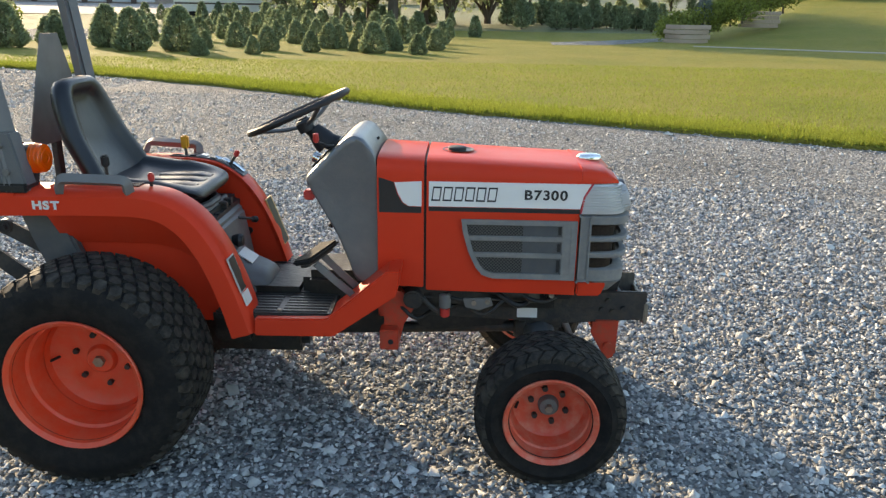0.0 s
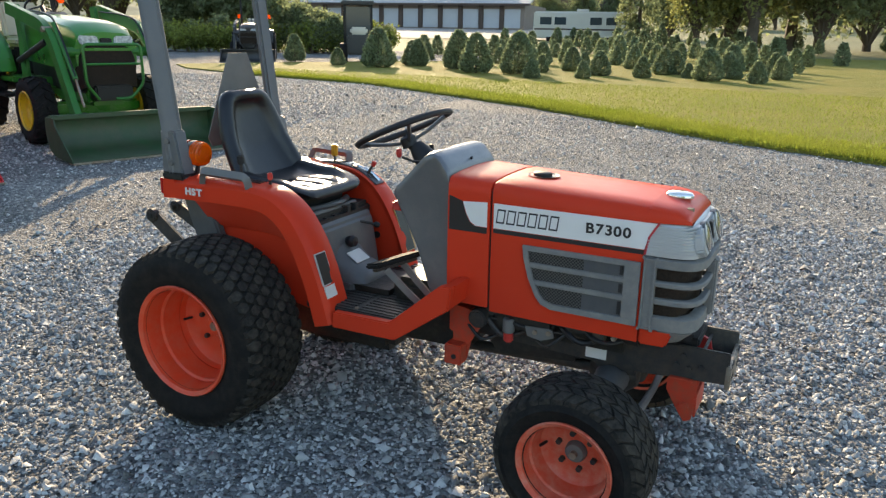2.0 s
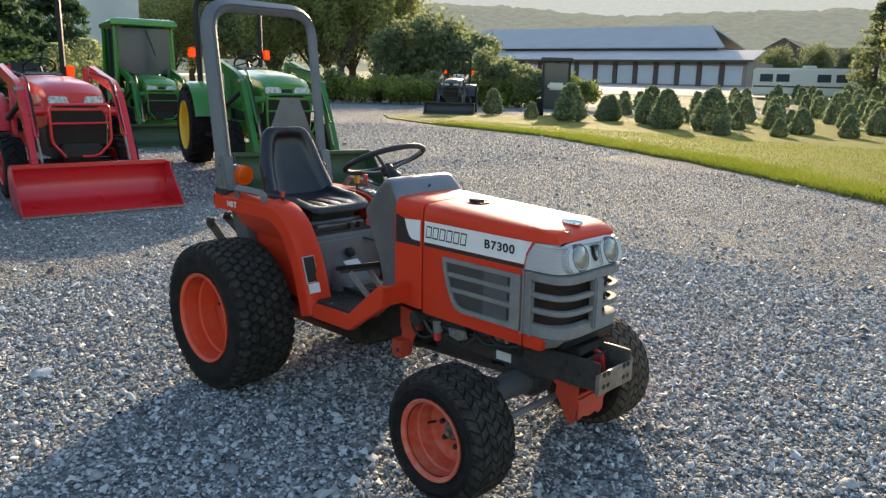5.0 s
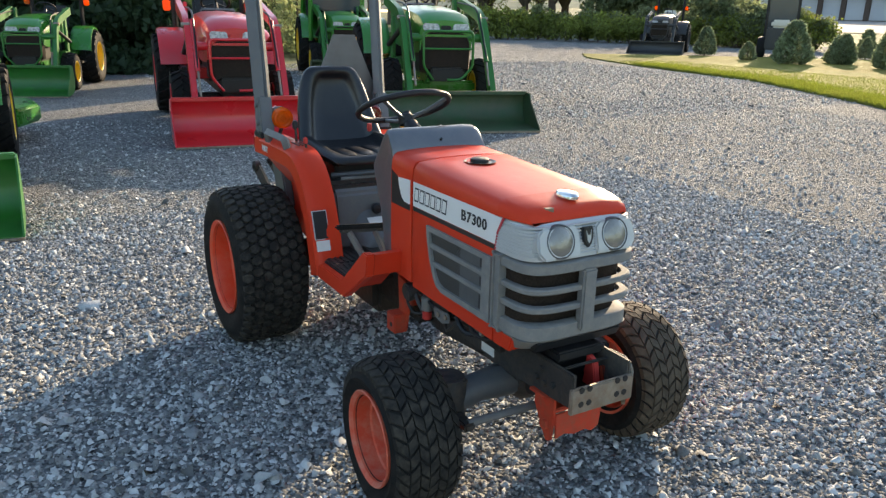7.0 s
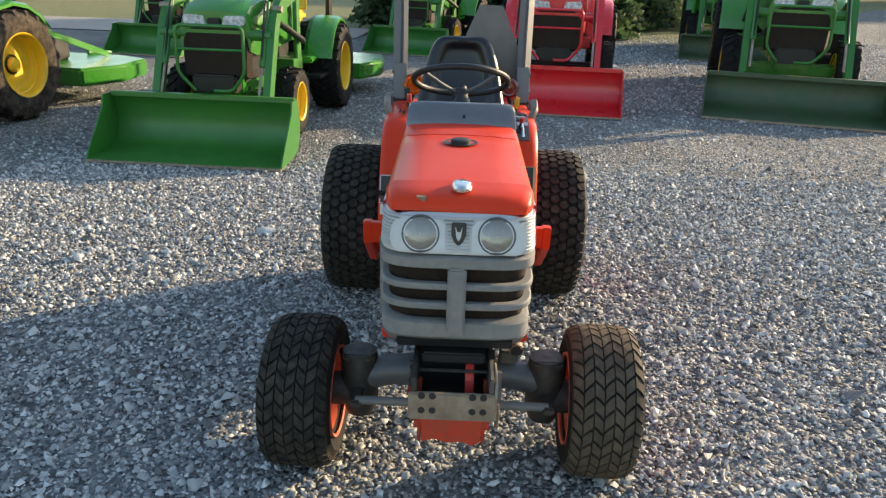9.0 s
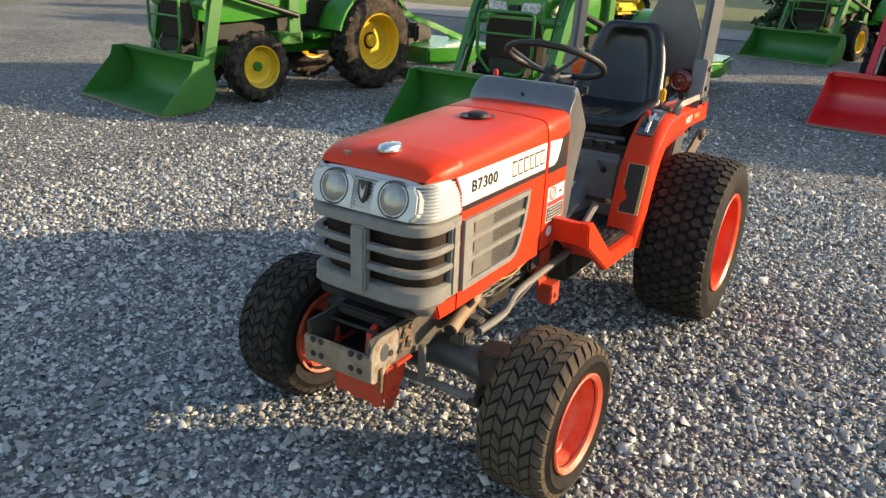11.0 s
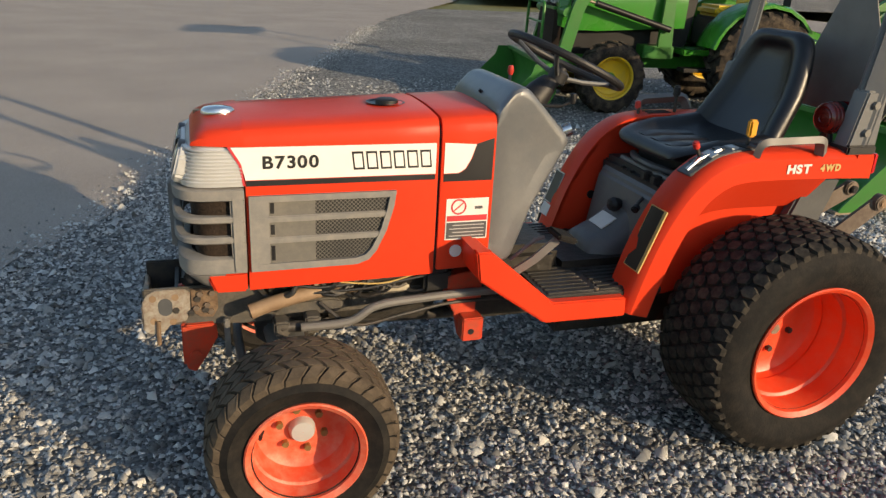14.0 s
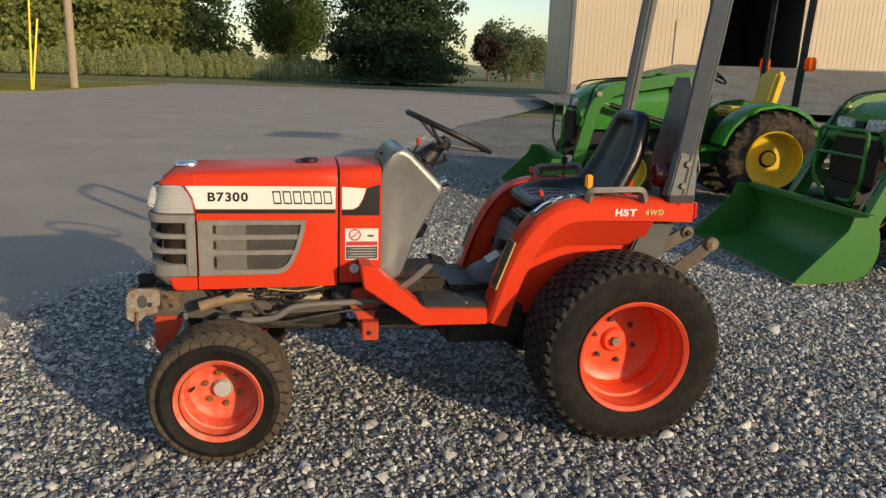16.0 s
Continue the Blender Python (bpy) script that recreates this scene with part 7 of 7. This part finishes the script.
# ---- distance towards the sun: storage building, hills, house, motorhome ----
FAR, BACK = 1.35, 1.38
sx, sy = polar(114.5, 129.6)
ex, ey = polar(136.0, 151.2)
ang = math.degrees(math.atan2(ey - sy, ex - sx))
length = math.hypot(ex - sx, ey - sy) / FAR
shed = thing("storage_building", "long tan storage building with white roller doors", "building", pose(sx, sy, 1.75, 0, 0, ang) @ Matrix.Diagonal((FAR, FAR, FAR, 1)))
part("wall", box(0, length, -16, 0, -2, 3.2), WALLTAN, shed)
k, x = 0, 0.5
while x < length - 3:
    d = part("roller_door", box(x, x + 2.0, 0.0, 0.06, 0.3, 2.55, 0.01), DOORW, shed)
    part("pier", box(x + 2.06, x + 2.62, 0.0, 0.22, -1, 3.0), BROWNROOF, shed)
    x += 2.68
part("lower_roof", prism([(1.0, 3.05), (1.0, 3.25), (-5.6, 4.65), (-5.6, 4.45)], -0.8, length + 1, "x"), ROOFM, shed)
part("fascia", box(-0.8, length + 1, 0.98, 1.04, 2.95, 3.2), BROWNROOF, shed)
part("clerestory", box(5.0, length, -16, -5.6, 3.0, 5.2), BROWNROOF, shed)
bm = prism([(-4.9, 4.9), (-4.9, 5.1), (-12, 8.2), (-18.5, 5.3), (-18.5, 5.1), (-12, 8.0)], 4.0, length + 1, "x")
for v in bm.verts:
    if v.co.z > 7 and v.co.x < 10:
        v.co.x += 3.6
part("upper_roof", bm, ROOFM, shed)
bm = bmesh.new()
rows = [[bm.verts.new((*polar(a, d), 0.02 + rise(*polar(a, d)))) for a in np.arange(112.0, 138.1, 2.0)] for d in (84, 95, 105, 116, 126, 140)]
for r, q in zip(rows, rows[1:]):
    for k in range(len(r) - 1):
        bm.faces.new((r[k], r[k + 1], q[k + 1], q[k]))
tagged(part("far_drive", bm, ASPHALT), "pale paved drive before the storage building", "ground", kind="structure")

hx, hy = polar(111.7, 202)
house = thing("distant_house", "brown-roofed gabled house among trees", "house", pose(hx, hy, 2.6, 0, 0, 100) @ Matrix.Diagonal((1.2, 1.8, 1.24, 1)))
part("wall", box(-9, 9, -5, 5, 0, 4.2), WALLTAN, house)
part("roof", prism([(-6.0, 3.6), (6.0, 3.6), (0, 8.6)], -10, 10, "x"), BROWNROOF, house)
part("wing_roof", prism([(-4.0, 3.6), (4.0, 3.6), (0, 7.4)], -6, 7, "y", m=pose(5, -4, 0)), BROWNROOF, house)
part("wing_roof", prism([(-3.4, 3.6), (3.4, 3.6), (0, 6.6)], -6, 7, "y", m=pose(-6, -4, 0)), BROWNROOF, house)

rx, ry = polar(110.5, 84)
rv = thing("motorhome", "cream motorhome with dark side windows", "motorhome", pose(rx, ry, 0.45, 0, 0, 198) @ Matrix.Diagonal((1.3, 1.15, 1.1, 1)))
part("body", box(-3.9, 3.9, -1.15, 1.15, 0.45, 3.0, 0.15, seg=3), RVM, rv)
for x in (-3.0, -1.7, 1.2, 2.4):
    part("window", box(x, x + 0.95, 1.13, 1.17, 1.75, 2.45, 0.01), GLASSY, rv)
    part("window", box(x, x + 0.95, -1.17, -1.13, 1.75, 2.45, 0.01), GLASSY, rv)
part("windscreen", box(3.86, 3.93, -1.0, 1.0, 1.6, 2.6, 0.01), GLASSY, rv)
part("side_stripe", box(-3.8, 3.8, 1.14, 1.165, 1.25, 1.4), BROWNROOF, rv)
part("side_stripe", box(-3.8, 3.8, -1.165, -1.14, 1.25, 1.4), BROWNROOF, rv)
part("roof_unit", box(-0.6, 0.4, -0.4, 0.4, 3.0, 3.25, 0.05), RVM, rv)
for x in (-2.2, 2.4):
    for s in (1, -1):
        part("wheel", lathe([(0.05, -0.1), (0.38, -0.12), (0.40, 0), (0.38, 0.12), (0.05, 0.1)], 20, "y", (x, s * 1.0, 0.40)), TYRE, rv)

# hills
def ridge(name, az0, az1, dist, base, heights, material, label, seed):
    rng = random.Random(seed)
    bm = bmesh.new()
    rows = []
    n = 360
    for k in range(n + 1):
        a = az0 + (az1 - az0) * k / n
        h = heights(k / n) + 0.012 * dist * noise.noise(Vector((k * 0.025, seed, 0))) + 0.004 * dist * noise.noise(Vector((k * 0.14, seed, 3))) + 0.0035 * dist * noise.noise(Vector((k * 0.9, seed, 6)))
        row = []
        for q in range(25):
            f = q / 24
            x, y = polar(a, dist * (1 + 0.5 * f))
            row.append(bm.verts.new((x, y, base + h * math.sin(f * math.pi / 2) + 0.006 * dist * noise.noise(Vector((x * 9 / dist, y * 9 / dist, 0))) * f + 0.005 * dist * noise.noise(Vector((x * 40 / dist, y * 40 / dist, 4))) * min(1, 3 * f))))
        rows.append(row)
    for r, s in zip(rows, rows[1:]):
        for i in range(24):
            bm.faces.new((r[i], r[i + 1], s[i + 1], s[i]))
    return tagged(part(name, bm, material), label, "hill", kind="structure")


# the two far ridges carry painted haze, the nearer ones plain colour
ridge("hill", 60, 165, 620, 4, lambda t: 84 + 7 * math.sin(t * 9), HAZE, "wooded hills on the horizon, haze painted in", 2)
ridge("hill", 70, 160, 1150, 12, lambda t: 195 + 14 * math.sin(t * 5 + 1), FARHAZE, "farther hills, painted pale with haze", 5)
ridge("hill", 80, 150, 262, 2, lambda t: 13 + 4 * math.sin(t * 9 + 1), HILL, "nearer wooded rise", 7)
ridge("hill", 165, 420, 520, -6, lambda t: 12 + 4 * math.sin(t * 12), HILL, "low wooded horizon", 11)

# trees round the yard
big = broadleaf("broadleaf_tree", 10, 4.6, "full green broadleaf tree", LEAF_DEC, 34000, 0.20, 31, 0.08, 60)
place(big, *polar(-90.2, 85.6), -0.2, 1.06)
far = broadleaf("broadleaf_tree", 10, 4.4, "green broadleaf tree against the light, haze painted into its leaves", LEAF_FARD, 10000, 0.27, 51, 0.14, 46)
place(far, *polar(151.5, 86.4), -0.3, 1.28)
far_yel = broadleaf("broadleaf_tree", 10, 4.0, "yellow-green tree with thin open crown, sun and haze painted in", LEAF_FAR, 8000, 0.22, 52, 0.2, 34)
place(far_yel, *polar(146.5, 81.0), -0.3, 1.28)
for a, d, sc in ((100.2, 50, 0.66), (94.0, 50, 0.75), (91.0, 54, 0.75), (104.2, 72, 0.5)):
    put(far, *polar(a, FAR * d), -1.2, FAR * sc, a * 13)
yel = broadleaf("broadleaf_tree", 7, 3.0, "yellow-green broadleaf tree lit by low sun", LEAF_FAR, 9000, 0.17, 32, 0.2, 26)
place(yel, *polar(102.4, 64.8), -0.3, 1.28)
for a, d, sc in ((98.6, 47, 1.25), (96.0, 52, 1.3)):
    put(yel, *polar(a, FAR * d), -0.3, FAR * sc, a * 7)
pine = conifer("pine_tree", 14, 4.6, "tall dense pine in a windbreak", LEAF_PINE, 24000, 0.22, 33, 0.55, 0.02)
place(pine, *polar(-70, 80.0), 0, 1.38)
for a, d, sc in ((-66, 55, 1.0), (-73, 62, 1.02), (-76, 60, 1.0), (-78.5, 64, 1.0), (-80.5, 66, 1.05), (-82.3, 66, 0.98), (-71.0, 58, 1.05), (-64.5, 62, 1.1), (-68, 66, 1.1), (-62.5, 58, 1.0), (-74.5, 68, 1.1)):
    put(pine, *polar(a, BACK * d), 0, BACK * sc, a * 17)
great = conifer("spruce_tree", 14, 5.0, "large dark spread-limbed spruce by the yard", LEAF_SPRUCE, 90000, 0.20, 34, 0.34, 0.02)
place(great, *polar(-98.6, 62.8), 0, 1.25)
spruce = conifer("spruce_tree", 12, 4.6, "dark dense spruce tree", LEAF_SPRUCE, 11000, 0.42, 35, 0.42, 0.02)
place(spruce, *polar(170.5, 31), 0, 0.5)
for a, d, sc in ((-85.6, 78, 0.45), (-87, 84, 0.5), (-86.2, 74, 0.38)):
    put(spruce, *polar(a, BACK * d), 0, BACK * sc, a * 9)
hedge = plump_fir(1.5, 0.52, 1800, 0.075, 36, "pale young fir in a planted hedge row", LEAF_HEDGE, "hedge_fir", "hedge of young firs")
place(hedge, *polar(-66, 60.7), 0, 1.1)
for a in np.arange(-66.0, -94.5, -1.35):
    put(hedge, *polar(a + random.uniform(-0.2, 0.2), 63.5 + random.uniform(-0.4, 0.4)), 0, random.uniform(0.94, 1.35), a * 31)
    put(hedge, *polar(a - 0.65, 67 + random.uniform(-0.7, 0.7)), 0, random.uniform(1.1, 1.5), a * 13)
purple = broadleaf("broadleaf_tree", 6, 2.6, "small dark purple-leaved ornamental tree", LEAF_PURP, 6000, 0.3, 38, 0.15, 22)
place(purple, *polar(-105.2, 96.6), 0, 1.03)
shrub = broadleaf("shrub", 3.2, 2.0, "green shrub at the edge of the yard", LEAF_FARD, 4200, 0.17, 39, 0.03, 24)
place(shrub, *polar(-107, 102.1), 0, 1.38)
for a, d, sc in ((-108.2, 78, 1.1), (-106.4, 82, 1.25), (-109.4, 90, 1.1)):
    put(shrub, *polar(a, BACK * d), 0, BACK * sc, a * 5)
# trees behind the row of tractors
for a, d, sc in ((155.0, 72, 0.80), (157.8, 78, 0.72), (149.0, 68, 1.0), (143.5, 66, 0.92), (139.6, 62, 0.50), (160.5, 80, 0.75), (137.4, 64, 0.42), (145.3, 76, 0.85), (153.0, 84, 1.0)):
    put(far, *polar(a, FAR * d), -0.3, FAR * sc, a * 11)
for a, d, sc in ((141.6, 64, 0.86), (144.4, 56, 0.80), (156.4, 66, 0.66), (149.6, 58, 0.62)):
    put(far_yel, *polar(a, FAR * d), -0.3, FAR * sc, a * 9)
for a, d, sc in ((172.5, 20.2, 0.42), (176, 19.4, 0.5), (179.5, 19.6, 0.52), (183, 19.8, 0.5), (186, 20.5, 0.46), (174, 23, 0.55), (178, 23, 0.6), (182, 23.5, 0.6), (186, 24.5, 0.5), (170.5, 25, 0.5), (166, 30, 0.5)):
    put(spruce, *polar(a, d), 0, sc * 1.6, a * 7)
for a, d, sc in ((131.0, 50, 0.76), (132.6, 51, 0.82), (134.6, 63, 1.36), (136.2, 65, 1.55), (138.4, 67, 1.45), (140.2, 66, 1.18), (129.6, 55, 0.7)):
    put(shrub, *polar(a, d), -0.2, sc, a * 3)
con2 = conifer("pine_tree", 6.8, 2.1, "grey-green conifer beside the motorhome, haze painted in", LEAF_FARD, 9000, 0.15, 71, 0.6, 0.02)
place(con2, *polar(106.4, 77), -0.5, 1.35)
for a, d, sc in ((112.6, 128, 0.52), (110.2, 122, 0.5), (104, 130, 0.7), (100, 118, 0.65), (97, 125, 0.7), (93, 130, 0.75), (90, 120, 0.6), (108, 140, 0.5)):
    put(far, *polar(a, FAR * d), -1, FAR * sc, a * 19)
for k in range(26):
    a = 62 + k * 1.7
    put(shrub if k % 3 else far, *polar(a, 162 + 40 * random.random()), -0.6, random.uniform(0.6, 1.08), a * 23)
for k in range(22):
    a = 78 + 0.55 * k
    put(far_firs[k % 3], *polar(a, 62 + 13 * random.random()), 0.0, random.uniform(0.85, 1.25), a * 3)

# garden bank on the lawn
bm = bmesh.new()
rows = []
for q in range(13):
    f = q / 12
    row = []
    for k in range(25):
        a = 78 - 36 * k / 24
        x, y = polar(a, 40 + 54 * f)
        side = min(1, max(0, (76 - a) / 7))
        row.append(bm.verts.new((x, y, 0.02 + 3.5 * side * min(1, f * 1.5) ** 0.9)))
    rows.append(row)
for r, s in zip(rows, rows[1:]):
    for i in range(24):
        bm.faces.new((r[i], r[i + 1], s[i + 1], s[i]))
tagged(part("lawn_bank", bm, LAWN), "gently rising dry lawn bank", "lawn", kind="structure")
sheet("lawn_path", [polar(75.5, 36.2), polar(45, 36.2), polar(45, 37.4), polar(75.5, 36.9)], 0.062, CONCRETE, "narrow pale path across the lawn", 0.03)
sheet("gravel_patch", [polar(86.3, 34.3), polar(82, 35.5), polar(77.2, 43.6), polar(77.8, 48.2), polar(82, 41.5), polar(86.5, 37.5)], 0.055, GRAVEL, "pale gravel patch on the lawn", 0.03)
for n_, (a0, a1, dd, zz, hh) in enumerate(((77.6, 74.4, 41.5, 0.0, 1.0), (72.4, 69.8, 48.2, 0.83, 0.94))):
    wall = thing("garden_wall", "low curved tan stone retaining wall of flat blocks", "wall")
    for c in range(4):
        for k in range(12):
            a = a0 + (a1 - a0) * (k + 0.5 * (c % 2)) / 12
            x, y = polar(a, dd - 0.8 * math.sin(math.pi * (k + 0.5) / 12))
            b = box(-0.11, 0.11, -0.115, 0.115, 0, hh / 4 - 0.02, 0.015, seg=1)
            ob = part("stone", b, STONEW, wall, smooth=False)
            ob.matrix_basis = pose(x, y, zz + c * hh / 4, 0, 0, a)
top_bush = plump_fir(2.0, 0.50, 4200, 0.06, 44, "small clipped blue spruce in the garden", LEAF_BLUE, "blue_spruce", "")
place(top_bush, *polar(75.0, 44.2), 0.40, 1.14)
bush = broadleaf("garden_bush", 0.9, 0.75, "low yellow-green garden bush beside a stone wall", LEAF_YEL, 1600, 0.07, 45, 0.02, 16)
place(bush, *polar(77.3, 42.1), 0.00, 1.34)
for a, d, z, sc in ((76.6, 32.2, 0.1, 0.9), (75.8, 32.8, 0.15, 1.0), (74.2, 33.0, 0.4, 0.95), (73.4, 33.6, 0.6, 1.1), (72.6, 34.4, 0.8, 1.1), (71.8, 35.4, 0.9, 1.1), (71.0, 37.0, 1.2, 1.2), (70.0, 37.5, 1.3, 1.2), (69.2, 38.0, 1.4, 1.2)):
    put(bush, *polar(a + 0.5, 1.34 * d), 1.34 * z, 1.34 * sc, a * 33)
for k in range(12):
    put(bush, *polar(68.5 - 0.9 * k, 69.7), 2.95, 1.74, k * 41)

# barn, poles and lane towards the shaded side
cx, cy = -11.2, -35.0
bx_, by_ = -27.0, -32.0
bang = math.degrees(math.atan2(cy - by_, cx - bx_))
blen = math.hypot(bx_ - cx, by_ - cy) + 12
barn = thing("barn", "tan ribbed steel barn with small door and dark opening", "barn", pose(cx, cy, 0.33, 0, 0, bang) @ pose(-blen, 0, 0))
d0, d1 = 6.78, 11.5


def bbox(x0, x1, *rest):
    """A box whose distances run from the barn's near corner."""
    return box(blen - x1, blen - x0, *rest)



def wallbox(x0, x1, z0, z1):
    part("wall_panel", bbox(x0, x1, -0.12, 0.0, z0, z1), SIDING, barn)
    n = int((x1 - x0) / 0.23)
    for k in range(n):
        x = blen - (x0 + (k + 0.5) * (x1 - x0) / n)
        part("wall_rib", prism([(x - 0.03, 0.0), (x - 0.015, 0.014), (x + 0.015, 0.014), (x + 0.03, 0.0)], z0, z1, "z"), SIDING, barn)
wallbox(0.16, d0, 0.55, 7.0)
wallbox(d1, blen, 1.75, 7.0)
wallbox(d0, d1, 5.6, 7.0)
part("corner_post", bbox(-0.05, 0.16, -0.3, 0.06, 0.0, 7.0, 0.01), TRIMGREY, barn)
part("footing", bbox(-0.05, d0, -0.3, 0.04, -0.2, 0.55, 0.01), CONCRETE, barn)
part("footing", bbox(d1, blen, -0.3, 0.06, -0.2, 1.75, 0.01), CONCRETE, barn)
dr = part("door", bbox(5.30, 6.20, 0.005, 0.05, 1.72, 3.95, 0.006), SIDING, barn)
part("door_frame", bbox(5.22, 5.30, 0.0, 0.06, 1.72, 3.83), SIDING, dr)
part("door_frame", bbox(6.20, 6.28, 0.0, 0.06, 1.72, 3.83), SIDING, dr)
# walls behind the opening, the indoor shade painted into their colour
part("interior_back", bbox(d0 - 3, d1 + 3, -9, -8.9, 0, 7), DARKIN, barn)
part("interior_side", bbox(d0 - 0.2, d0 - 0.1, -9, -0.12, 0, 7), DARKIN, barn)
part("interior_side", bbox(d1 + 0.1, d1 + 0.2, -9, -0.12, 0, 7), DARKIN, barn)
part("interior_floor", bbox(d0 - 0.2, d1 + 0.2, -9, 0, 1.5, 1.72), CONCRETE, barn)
part("end_wall", bbox(-0.05, 0.0, -12, 0, 0, 7.0), SIDING, barn)
part("roof", prism([(0.6, 6.9), (0.6, 7.1), (-6, 9.2), (-12.5, 7.1), (-12.5, 6.9), (-6, 9.0)], 0, blen + 0.6, "x"), ROOFM, barn)
bm = bmesh.new()
rows = []
for k in range(21):
    x = -2 + (blen + 2) * k / 20
    row = []
    for q in range(9):
        f = q / 8
        h = 1.72 * min(1, max(0, (x - 0.5) / 4.6)) ** 0.8 * (1 - f) ** 1.4
        row.append(bm.verts.new((blen - x, 0.02 + 13 * f, h - 0.02 + 0.05 * noise.noise(Vector((x, f * 9, 2))))))
    rows.append(row)
for r, s in zip(rows, rows[1:]):
    for i in range(8):
        bm.faces.new((r[i], r[i + 1], s[i + 1], s[i]))
rmp = tagged(part("barn_ramp", bm, GRAVEL), "gravel ramp rising to the barn doorway", "ramp", kind="structure")
rmp.matrix_basis = pose(cx, cy, 0.33, 0, 0, bang) @ pose(-blen, 0, 0)

px_, py_ = 12.06, -32.77
up = thing("utility_pole", "weathered wooden utility pole at the edge of the yard", "pole", pose(px_, py_, 0))
part("shaft", tube([(0, 0, -0.1), (0.02, 0, 5), (0.05, 0, 9.5)], [0.18, 0.165, 0.135], 14), POLE, up)
part("meter_box", box(0.10, 0.2, -0.06, 0.06, 1.1, 1.3, 0.01), PIPE, up)
gx, gy = 12.74, -29.86
gw = thing("guy_wire", "two leaning guy wires with bright yellow plastic guards", "guy wire", pose(gx, gy, 0))
for k, (tx, ty) in enumerate(((-0.25, -0.4), (-0.02, -0.35))):
    part("guard", cyl((0.05 * k, 0, 0.0), (tx * 1.0, ty, 2.8 + 0.9 * k), 0.042, 8), GUARD, gw)
    part("wire", cyl((tx * 1.0, ty, 2.8 + 0.9 * k), (tx * 3.2, ty * 3.2, 9.8), 0.009, 6), IRON, gw)

# small machines by the far drive
loader_tractor("small dark grey loader tractor by the far gravel drive", stand(-22.7, 23.6, -52, 3.9) @ Matrix.Diagonal((1.30, 1.30, 1.30, 1)), DARKMETAL, DARKMETAL, DARKMETAL, reach=3.05, width=1.85, bar=2.4, seat_paint=RVM, tall=0.42)
sk2 = thing("yard_sprayer", "dark upright orchard machine with glazed cab", "machine", pose(-20.6, 29.2, -0.1, 0, 0, -52) @ Matrix.Diagonal((1.16, 1.16, 1.16, 1)))
for x in (-0.48, 0.64):
    for s in (1, -1):
        part("cab_post", box(x, x + 0.09, *sorted((s * 0.50, s * 0.60)), 0.6, 2.4, 0.01), JBLACK, sk2)
for s in (1, -1):
    part("side_glass", box(-0.40, 0.64, *sorted((s * 0.54, s * 0.55)), 1.0, 2.36), GLASSY, sk2)
part("rear_glass", box(-0.46, -0.45, -0.5, 0.5, 1.0, 2.36), GLASSY, sk2)
part("cab_glass", box(0.69, 0.71, -0.5, 0.5, 1.0, 2.3), GLASSY, sk2)
part("cab_roof", box(-0.6, 0.85, -0.7, 0.7, 2.4, 2.55, 0.05), DARKMETAL, sk2)
part("base", box(-0.9, 1.5, -0.5, 0.5, 0.4, 1.2, 0.06), DARKMETAL, sk2)
part("white_tank", box(0.7, 1.45, -0.35, 0.35, 1.2, 1.5, 0.08), RVM, sk2)
for x in (-0.5, 1.0):
    for s in (1, -1):
        part("wheel", lathe([(0.08, -0.12), (0.40, -0.14), (0.43, 0), (0.40, 0.14), (0.08, 0.12)], 20, "y", (x, s * 0.62, 0.43)), TYRE, sk2)
grey = thing("metal_shed", "pale grey metal shed wall above the tractors", "shed", pose(*polar(167.6, 62), 0, 0, 0, 70))
part("wall", box(-7, 9, -6, 0, 0, 8.4), SHEDGREY, grey)
part("roof", prism([(0.5, 8.2), (0.5, 8.4), (-3, 9.8), (-6.5, 8.4), (-6.5, 8.2)], -7.5, 9.5, "x"), ROOFM, grey)

for a, d, sc in ((162.5, 29, 1.6), (164.6, 26, 1.7), (166.4, 27, 1.6), (161.0, 29, 1.2)):
    put(hedge, *polar(a, d), 0, sc, a * 12)

for k in range(34):
    a = 126 + 0.75 * k + random.uniform(-0.3, 0.3)
    put(bush if k % 3 else shrub, *polar(a, 49 + 0.1 * k + random.uniform(-1.4, 1.4)), 0.0, random.uniform(1.2, 2.0) if k % 3 else random.uniform(0.38, 0.56), a * 21)
